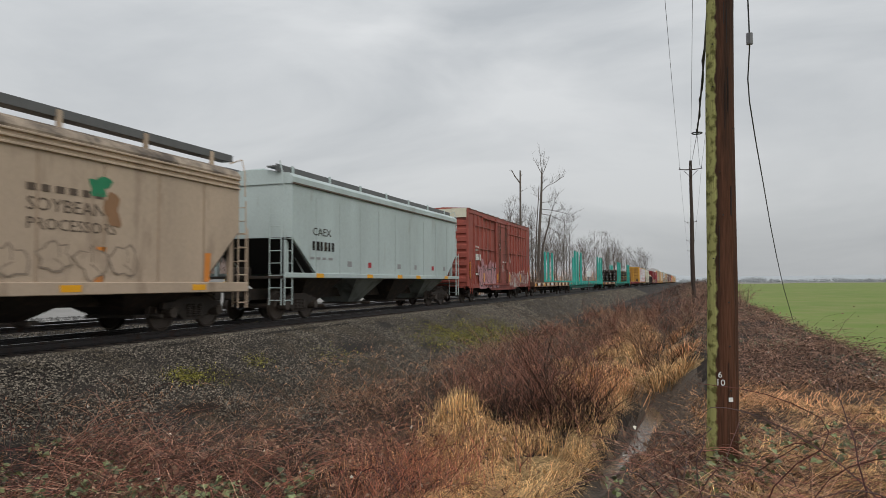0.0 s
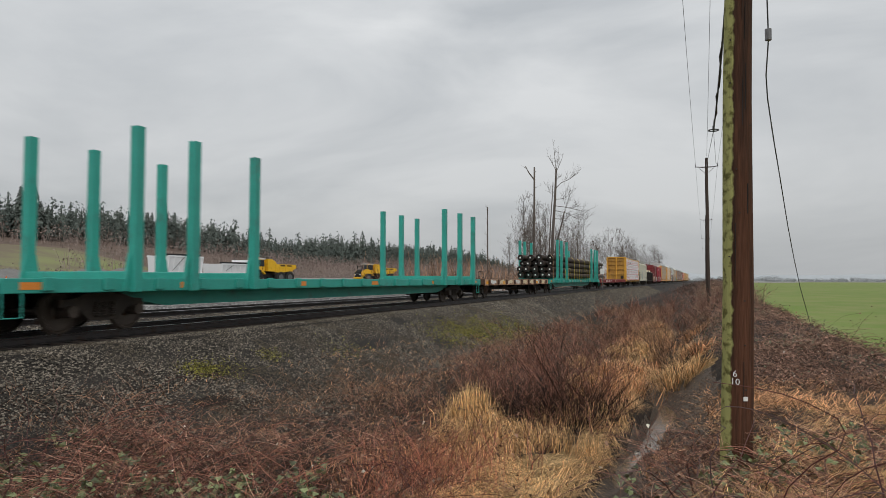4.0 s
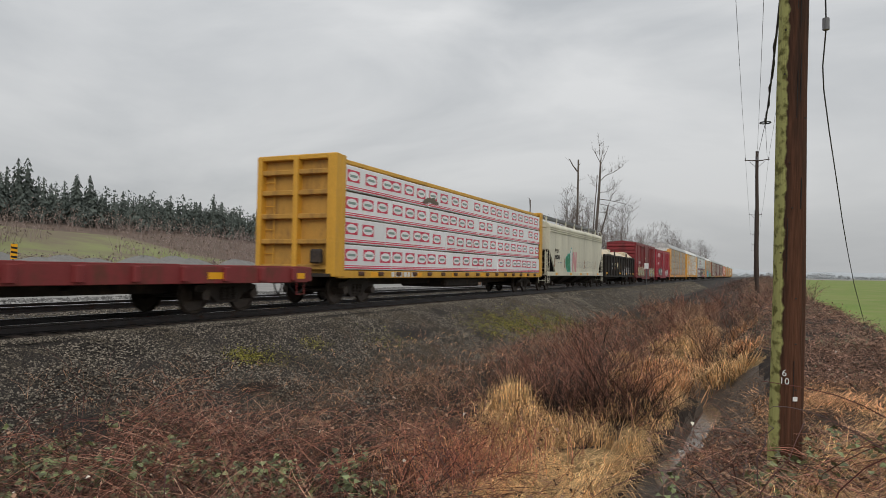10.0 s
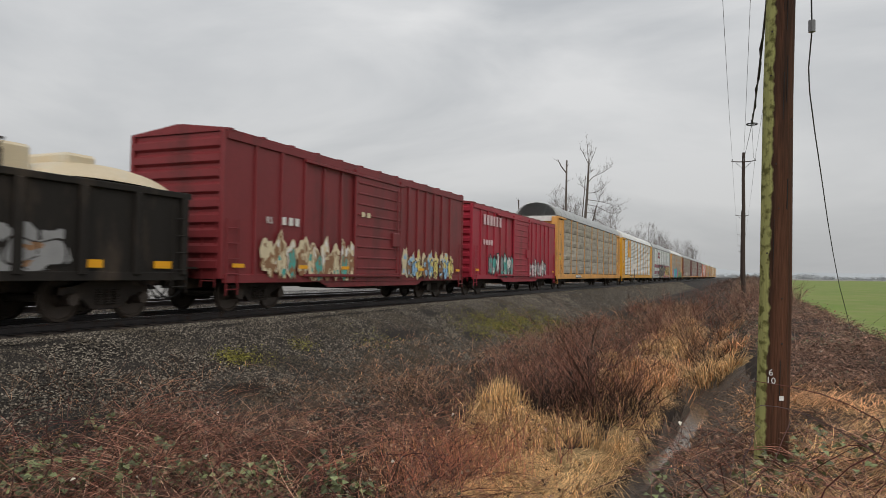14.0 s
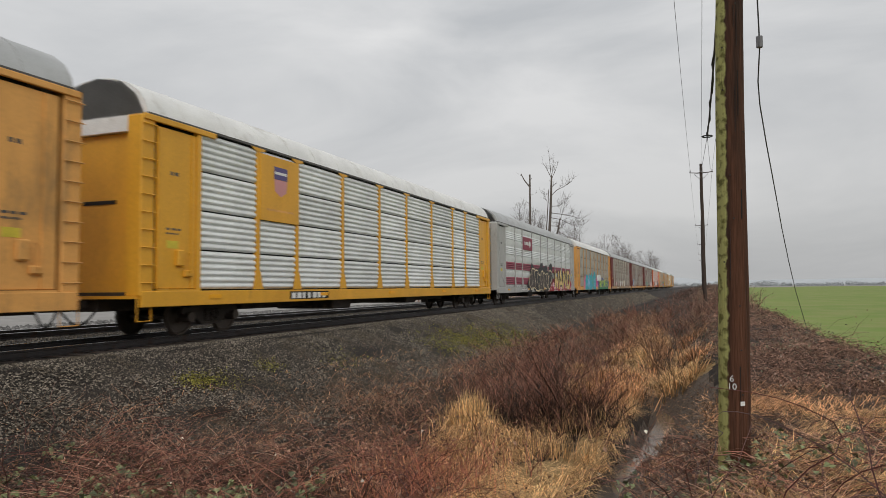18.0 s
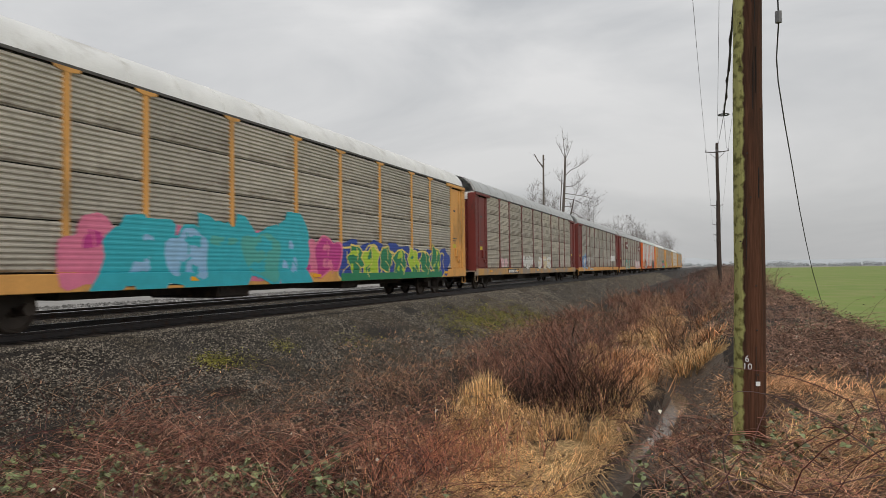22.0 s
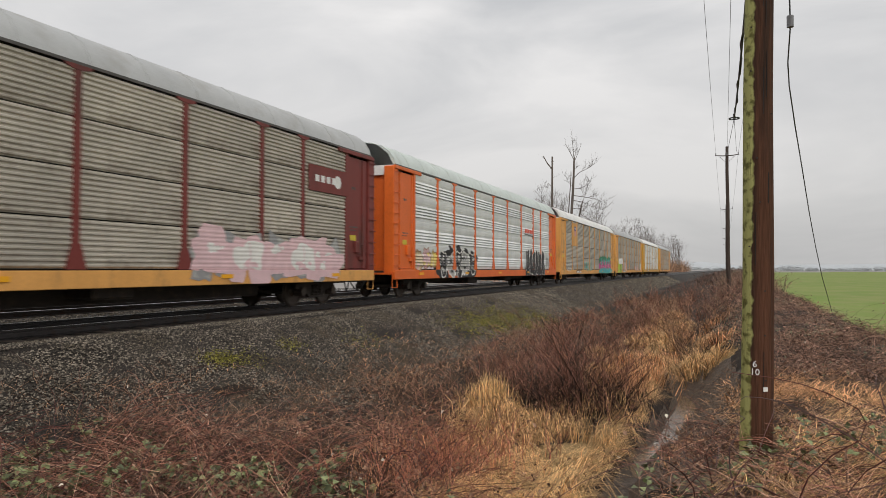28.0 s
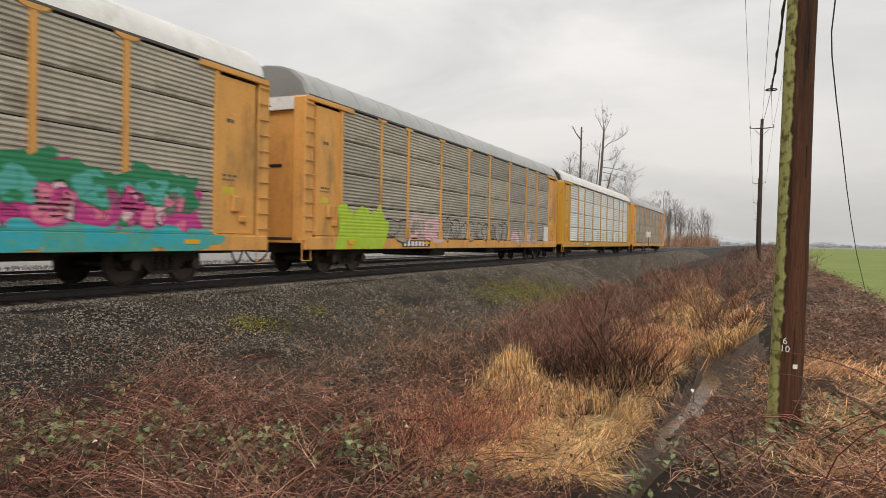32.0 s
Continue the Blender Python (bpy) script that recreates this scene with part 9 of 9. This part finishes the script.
bp = bp[rng.integers(0, len(bp), 16000)] + rng.normal(0, 0.5, (16000, 3))
stuff("winter_thicket", [leaves(bp, np.full(len(bp), 0.75))], BARE, "brown haze of fine twigs on the lower hill", "woods")
stuff("leafless_woods", [b3[:2]], BARE, "brown leafless woods on the lower hill", "woods")
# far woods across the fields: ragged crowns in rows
# distance haze is painted into the pale grey base colour
FAR_HAZED = mat("far_woods", (0.50, 0.52, 0.53), 1.0, island=0.12, var=0.1, scale=0.02, fine=0.1, spec=0.0)
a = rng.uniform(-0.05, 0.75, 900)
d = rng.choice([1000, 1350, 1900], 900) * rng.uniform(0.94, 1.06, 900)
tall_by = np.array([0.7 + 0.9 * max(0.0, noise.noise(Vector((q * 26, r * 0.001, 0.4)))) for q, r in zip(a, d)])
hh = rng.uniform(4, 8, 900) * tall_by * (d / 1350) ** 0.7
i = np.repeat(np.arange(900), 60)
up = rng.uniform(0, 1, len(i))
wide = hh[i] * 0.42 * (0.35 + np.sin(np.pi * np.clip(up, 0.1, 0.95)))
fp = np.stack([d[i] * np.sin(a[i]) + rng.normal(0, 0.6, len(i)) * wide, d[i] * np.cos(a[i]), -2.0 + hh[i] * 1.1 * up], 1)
stuff("far_woods", [leaves(fp, np.full(len(fp), 1.5), 0.1, 0.42)], FAR_HAZED, "woods far across the fields, haze painted in as pale grey", "woods")
rows = []
for k, a in enumerate(np.linspace(-1.3, 1.2, 60)):
    d = 3000
    hgt = 30 + 22 * noise.noise(Vector((a * 3, 0, 0))) + 10 * noise.noise(Vector((a * 11, 3, 0)))
    rows.append([(d * math.sin(a), d * math.cos(a), -5), (d * 1.02 * math.sin(a), d * 1.02 * math.cos(a), max(8, hgt) * (0.55 if a > 0 else 1.3)), (d * 1.1 * math.sin(a), d * 1.1 * math.cos(a), -5)])
# the hills' pale blue-grey is haze put into their colour
solid("far_hills", Mesh().sheet(rows), mat("hazed_hill", (0.46, 0.49, 0.51), 0.95, var=0.06, scale=0.004, fine=0.05, spec=0.1), "low hills on the horizon, haze painted in as pale blue-grey", "hills", kind="structure")

# ---------------- yard and road ----------------
ROAD_X = -50.0
ASPHALT = mat("road_asphalt", (0.055, 0.055, 0.056), 0.85, var=0.2, scale=0.5, fine=8, bump=0.3)
road = Mesh().box(ROAD_X - 4.2, ROAD_X + 4.2, -400, 1500, 0.0, 0.46)
solid("road", road, ASPHALT, "grey asphalt highway beyond the railway", "road", kind="structure")
HEAP = mat("gravel_heap", (0.20, 0.195, 0.185), 0.9, var=0.2, scale=0.8, fine=6, bump=0.6)
for k in range(22):
    y = 4 + k * 5.6 + random.uniform(-1.2, 1.2)
    x = -92 + random.uniform(-3, 3)
    hh, r = random.uniform(1.8, 2.8), random.uniform(3.6, 4.8)
    rows = []
    for a in np.linspace(0, 2 * math.pi, 17):
        rows.append([(x + math.cos(a) * r * q * (1 + 0.1 * math.sin(3 * a)), y + math.sin(a) * r * q * 1.3, 0.75 + hh * 0.75 * (1 - q ** 1.7) * (1 + 0.08 * math.sin(5 * a + k))) for q in (0.02, 0.25, 0.5, 0.75, 1.0)])
    solid("spoil_mound", Mesh().sheet(rows), HEAP, "rounded grey mound of crushed gravel in the yard", "mound", "mounds along the yard", smooth=True)
for k, (x, y) in enumerate(((-186, 272), (-186, 248))):
    s = thing("farm_shed", "long low pale shed on the hillside", "shed", at=pose(x - 40, y, ground_z(x - 40, y)))
    part("wall", Mesh().box(-2, 2, -4, 4, -0.5, 1.7), M["white"], s)
    part("roof", Mesh().prism([(-2.3, 1.65), (2.3, 1.65), (0, 2.5)], "y", -4.3, 4.3), M["roof_grey"], s)
cone_m = M["orange"]
for k, (x, y) in enumerate(((-60, 26), (-62, 36), (-64, 48), (-64, 50), (-66, 58), (-60, 40))):
    c = thing("traffic_cone", "orange traffic cone on the gravel yard", "cone", "traffic cones", pose(x, y, ground_z(x, y)))
    part("cone", Mesh().tube([(0, 0, 0.03), (0, 0, 0.75)], 0.19, 10, 0.03), cone_m, c)
    part("base", Mesh().box(-0.25, 0.25, -0.25, 0.25, 0, 0.04), M["rubber"], c)
    part("band", Mesh().tube([(0, 0, 0.4), (0, 0, 0.55)], 0.115, 10, 0.085), M["white"], c)
sg = thing("hazard_marker", "yellow and black striped hazard marker on a post", "road sign", at=pose(-44.5, 29.8, 0.3))
part("post", Mesh().box(-0.04, 0.04, -0.04, 0.04, 0, 2.2), M["steel_light"], sg)
pl = part("plate", Mesh().box(0.05, 0.07, -0.23, 0.23, 1.15, 2.15), M["reflector"], sg)
for k in range(3):
    part("stripe", Mesh().prism([(-0.22, 1.25 + 0.3 * k), (0.22, 1.0 + 0.3 * k + 0.2), (0.22, 1.33 + 0.3 * k), (-0.22, 1.38 + 0.3 * k)], "x", 0.071, 0.074), M["dark"], pl)


def tyre(parent, x, y, r, w):
    t = part("wheel", Mesh().prism(circle(r, 18, 0, 0), "x", -w / 2, w / 2), M["rubber"], parent, at=pose(x, y, r))
    part("rim", Mesh().prism(circle(r * 0.55, 12, 0, 0), "x", -w / 2 - 0.015, w / 2 + 0.015), M["steel_light"], t)
    return t


def hauler(x, y, turn):
    """An articulated dump truck, nose towards -y."""
    t = thing("dump_truck", "yellow six-wheeled articulated dump truck parked in the yard", "truck", "yellow dump trucks", pose(x, y, ground_z(x, y), 0, 0, turn))
    Y = M["loader_yellow"]
    part("bonnet", Mesh().prism([(-4.2, 1.0), (-4.3, 1.75), (-4.0, 2.2), (-3.0, 2.5), (-2.6, 2.5), (-2.6, 1.0)], "x", -1.0, 1.0), Y, t)
    part("bonnet_top", Mesh().prism([(-4.25, 1.95), (-3.95, 2.26), (-2.95, 2.56), (-2.95, 2.5), (-3.95, 2.18), (-4.2, 1.9)], "x", -0.85, 0.85), M["dark"], t, "black bonnet top")
    part("grille", Mesh().box(-0.98, 0.98, -4.42, -4.28, 0.95, 1.9, 0.06), M["dark"], t, "black grille")
    part("badge_bar", Mesh().box(-0.45, 0.45, -4.44, -4.41, 1.62, 1.72), M["steel_light"], t)
    for s in (-1, 1):
        part("fender", Mesh().prism([(-4.2, 1.25), (-3.9, 1.75), (-2.1, 1.8), (-1.6, 1.3), (-1.75, 1.2), (-2.2, 1.6), (-3.6, 1.6), (-3.9, 1.2)], "x", *sorted((s * 0.95, s * 1.45))), Y, t)
        part("side_panel", Mesh().box(*sorted((s * 0.99, s * 1.03)), -3.9, -2.7, 1.1, 2.1, 0.015), Y, t)
        part("step", Mesh().box(*sorted((s * 1.0, s * 1.4)), -2.0, -1.4, 0.7, 0.78, 0.01), M["dark"], t)
        part("headlamp", Mesh().box(s * 0.72 - 0.16, s * 0.72 + 0.16, -4.47, -4.40, 1.30, 1.5, 0.03), M["lamp_white"], t)
        part("mirror", Mesh().box(s * 1.3 - 0.12, s * 1.3 + 0.12, -3.5, -3.42, 2.5, 3.15, 0.03), M["dark"], t)
        part("mirror_arm", Mesh().tube([(s * 0.8, -2.8, 3.0), (s * 1.3, -3.45, 3.0)], 0.03, 4), M["dark"], t)
        part("handrail", Mesh().tube([(s * 1.4, -1.4, 1.8), (s * 1.4, -1.4, 2.7), (s * 1.4, -2.2, 2.7), (s * 1.4, -2.2, 1.8)], 0.025, 4), M["dark"], t)
        for yy in (-2.9, 1.2, 2.9):
            tyre(t, s * 1.2, yy, 0.80, 0.6)
    part("bumper", Mesh().box(-1.3, 1.3, -4.5, -4.1, 0.62, 0.95, 0.06), Y, t)
    part("cab", Mesh().prism([(-2.95, 1.7), (-2.7, 3.35), (-1.35, 3.4), (-1.25, 1.7)], "x", -0.85, 0.85), Y, t)
    part("cab_roof", Mesh().box(-0.95, 0.95, -2.95, -1.2, 3.36, 3.5, 0.05), M["white"], t, "pale cab roof")
    part("cab_glass", Mesh().prism([(-2.82, 2.35), (-2.7, 3.25), (-1.45, 3.28), (-1.4, 2.35)], "x", -0.88, 0.88), M["glass_dark"], t)
    part("windscreen", Mesh().prism([(-2.93, 2.35), (-2.78, 3.28), (-2.72, 3.28), (-2.84, 2.35)], "x", -0.78, 0.78), M["glass_dark"], t)
    part("beacon", Mesh().tube([(0.4, -2.0, 3.5), (0.4, -2.0, 3.7)], 0.07, 8), M["g_orange"], t)
    part("frame", Mesh().box(-0.6, 0.6, -1.6, 3.9, 0.85, 1.35), M["dark"], t)
    part("headboard", Mesh().prism([(-1.1, 1.7), (-1.15, 3.42), (-0.4, 3.4), (0.25, 3.05), (0.5, 2.72), (0.3, 1.6)], "x", -1.35, 1.35), Y, t, "high yellow headboard with a curved top")
    part("bed", Mesh().prism([(0.2, 1.55), (0.3, 2.7), (4.1, 2.68), (4.25, 2.2), (3.3, 1.75), (1.2, 1.45)], "x", -1.4, 1.4), Y, t)
    part("bed_floor", Mesh().prism([(0.2, 1.2), (0.2, 1.6), (1.2, 1.5), (3.3, 1.8), (3.4, 1.7), (1.2, 1.25)], "x", -1.2, 1.2), M["steel_dark"], t, "muddy dark underside")
    for k in range(3):
        part("bed_rib", Mesh().box(-1.45, 1.45, 0.9 + k * 1.25 - 0.06, 0.9 + k * 1.25 + 0.06, 1.65, 2.66, 0.02), Y, t)
    for s in (-1, 1):
        part("lettering_bar", Mesh().box(*sorted((s * 1.402, s * 1.41)), 1.1, 2.0, 2.4, 2.58), M["dark"], t)
        part("lettering_bar", Mesh().box(*sorted((s * 1.402, s * 1.41)), 2.4, 3.3, 2.4, 2.58), M["dark"], t)
    return t


hauler(-60, 85.6, -15)
hauler(-60, 121, -24)


def road_car(label, body_m, kind="suv"):
    c = thing("car", label, "car", "road traffic")
    if kind == "suv":
        side = [(-2.45, 0.45), (-2.5, 1.0), (-1.4, 1.12), (-0.75, 1.72), (1.9, 1.75), (2.4, 1.1), (2.45, 0.5)]
        glass = [(-1.25, 1.14), (-0.7, 1.64), (1.8, 1.67), (2.2, 1.14)]
    else:
        side = [(-2.3, 0.4), (-2.35, 0.8), (-1.3, 0.95), (-0.5, 1.42), (1.0, 1.44), (1.7, 1.02), (2.3, 0.95), (2.3, 0.45)]
        glass = [(-1.1, 0.98), (-0.45, 1.36), (0.95, 1.38), (1.5, 1.02)]
    side = [(-y, z) for y, z in side]
    glass = [(-y, z) for y, z in glass]
    part("body", Mesh().prism(side, "x", -0.92, 0.92), body_m, c)
    part("windows", Mesh().prism(glass, "x", -0.935, 0.935), M["glass_dark"], c)
    for s in (-1, 1):
        part("tail_lamp", Mesh().box(s * 0.75 - 0.1, s * 0.75 + 0.1, -2.53, -2.38, 0.85, 1.0, 0.02), M["g_red"], c)
        part("headlamp", Mesh().box(s * 0.7 - 0.14, s * 0.7 + 0.14, 2.36, 2.52, 0.72, 0.88, 0.02), M["lamp_white"], c)
        for yy in (-1.45, 1.45):
            tyre(c, s * 0.84, yy, 0.36, 0.22)
    return c


def tip_box(c, y0, y1, z0, z1):
    """A white ribbed tipping box, flared at the top, with tarp bows and a heap of dark earth."""
    W = M["car_white"]
    bx = part("box", Mesh().add([(-1.1, y0, z0), (1.1, y0, z0), (1.1, y1, z0), (-1.1, y1, z0), (-1.25, y0 - 0.15, z1), (1.25, y0 - 0.15, z1), (1.25, y1 + 0.1, z1), (-1.25, y1 + 0.1, z1)],
                              [(0, 3, 2, 1), (0, 1, 5, 4), (1, 2, 6, 5), (2, 3, 7, 6), (3, 0, 4, 7), (4, 5, 6, 7)]), W, c)
    n = max(3, int((y1 - y0) / 0.75))
    for k in range(n + 1):
        y = y0 + (y1 - y0) * k / n
        for s in (-1, 1):
            part("rib", Mesh().prism([(s * 1.1, z0), (s * 1.17, z0), (s * 1.32, z1 - 0.05), (s * 1.24, z1 - 0.05)], "y", y - 0.05, y + 0.05), W, bx)
    for s in (-1, 1):
        part("top_rail", Mesh().box(s * 1.27 - 0.06, s * 1.27 + 0.06, y0 - 0.15, y1 + 0.1, z1 - 0.1, z1 + 0.04, 0.02), W, bx)
        part("mid_rail", Mesh().box(s * 1.16 - 0.05, s * 1.16 + 0.05, y0, y1, z0 + 0.02, z0 + 0.14, 0.02), W, bx)
    part("tarp_roll", Mesh().tube([(0.9, y0, z1 + 0.12), (0.9, y1, z1 + 0.16)], 0.10, 7), M["dark"], bx)
    part("tarp_arm", Mesh().tube([(1.3, y0 + 0.4, z0 + 0.3), (1.3, (y0 + y1) / 2, z1 + 0.2), (1.2, y1, z1 + 0.22)], 0.03, 4), M["steel_light"], bx)
    return bx


def tip_trailer(label):
    """A short tipping trailer."""
    c = thing("tipping_trailer", label, "trailer", "road traffic")
    tip_box(c, -2.4, 2.2, 1.15, 2.85)
    part("frame", Mesh().box(-0.5, 0.5, -2.4, 3.6, 0.75, 1.1), M["steel_light"], c)
    part("tail_bar", Mesh().box(-1.15, 1.15, -2.75, -2.6, 0.65, 0.85), M["g_red"], c)
    for s in (-1, 1):
        for yy in (-1.8, -0.7, 1.7):
            tyre(c, s * 0.95, yy, 0.50, 0.4)
    return c


def tipper(label):
    """A highway tipper with a low white box and a dark cab, nose towards +y."""
    c = thing("tipper_truck", label, "truck", "road traffic")
    tip_box(c, -3.2, 1.3, 1.2, 2.25)
    part("headboard", Mesh().box(-1.2, 1.2, 1.35, 1.5, 1.2, 2.75, 0.03), M["car_white"], c)
    part("cab", Mesh().prism([(1.7, 0.7), (1.7, 2.4), (1.9, 2.65), (2.7, 2.6), (2.95, 1.85), (3.7, 1.7), (3.8, 0.7)], "x", -1.1, 1.1), M["black_paint"], c)
    part("windows", Mesh().prism([(1.95, 1.85), (1.95, 2.4), (2.6, 2.4), (2.8, 1.85)], "x", -1.115, 1.115), M["glass_dark"], c)
    part("frame", Mesh().box(-0.5, 0.5, -3.3, 3.6, 0.6, 1.1), M["dark"], c)
    part("bumper", Mesh().box(-1.1, 1.1, 3.75, 3.9, 0.5, 0.8, 0.03), M["steel_light"], c)
    part("tail_bar", Mesh().box(-1.15, 1.15, -3.45, -3.35, 0.7, 0.9), M["g_red"], c)
    for s in (-1, 1):
        part("stack", Mesh().tube([(s * 1.0, 1.6, 1.0), (s * 1.0, 1.6, 3.0)], 0.07, 8), M["steel_light"], c)
        part("mirror", Mesh().box(s * 1.3 - 0.1, s * 1.3 + 0.1, 2.65, 2.7, 1.8, 2.3, 0.02), M["dark"], c)
        for yy in (-2.6, -1.4, 2.9):
            tyre(c, s * 0.95, yy, 0.50, 0.4)
    return c


# (vehicle, metres along the road at 0 s, speed)
TRAFFIC = [(tip_trailer("short white ribbed tipping trailer on the highway"), 4.4, 12.3, 0), (tipper("tipper truck with a low white box and black cab"), 12.9, 12.3, 0), (road_car("white sport utility car on the highway", M["car_white"]), -32.5, 14.8, 0),
           (road_car("silver saloon car on the highway", M["car_silver"], "saloon"), -44, 15.6, 0), (road_car("white sport utility car on the highway", M["car_white"]), 340, -15.5, 180), (road_car("silver saloon car on the highway", M["car_silver"], "saloon"), 410, -15.5, 180)]


# ---------------- movement ----------------
def motions():
    """The train rolls past towards -y; road vehicles drive along the highway."""
    times = [0, 2, 4, 6, 8, 10, 12, 14, 16, 18, 20, 22, 24, 26, 28, 30, 32]
    for car, place, local in CARS:
        walk(car, [(t, pose(TRACK_1, place - SPEED * (t - T0) - ACC * (t - T0) ** 2, 0) @ local) for t in times])
    for car, start, speed, turn in TRAFFIC:
        x = ROAD_X + (1.9 if turn == 0 else -1.9)
        walk(car, [(t, pose(x, start + speed * t, 0.46, 0, 0, turn)) for t in (0, 8, 16, 24, 32)])
    # wheels turn while their car is near
    for wheel, car, axle in WHEELSETS:
        place = [p for c, p, _ in CARS if c == car][0]
        y0 = wheel.parent.location.y + axle
        at = lambda t: place + y0 - SPEED * (t - T0) - ACC * (t - T0) ** 2
        near = [k for k in range(0, 32 * FPS + 1) if -6 < at(k / FPS) < 42]
        rows = [(0.0, 0.0)] if not near or near[0] > 0 else []
        ang = 0.0
        for k in near:
            rows.append((k / FPS, ang))
            ang += math.degrees((SPEED + 2 * ACC * (k / FPS - T0)) / FPS / 0.46)
        if len(rows) < 2 or rows[-1][0] < 32:
            rows.append((32.0, rows[-1][1]))
        walk(wheel, [(t, pose(0, axle, 0.46, -a, 0, 0)) for t, a in rows])


motions()
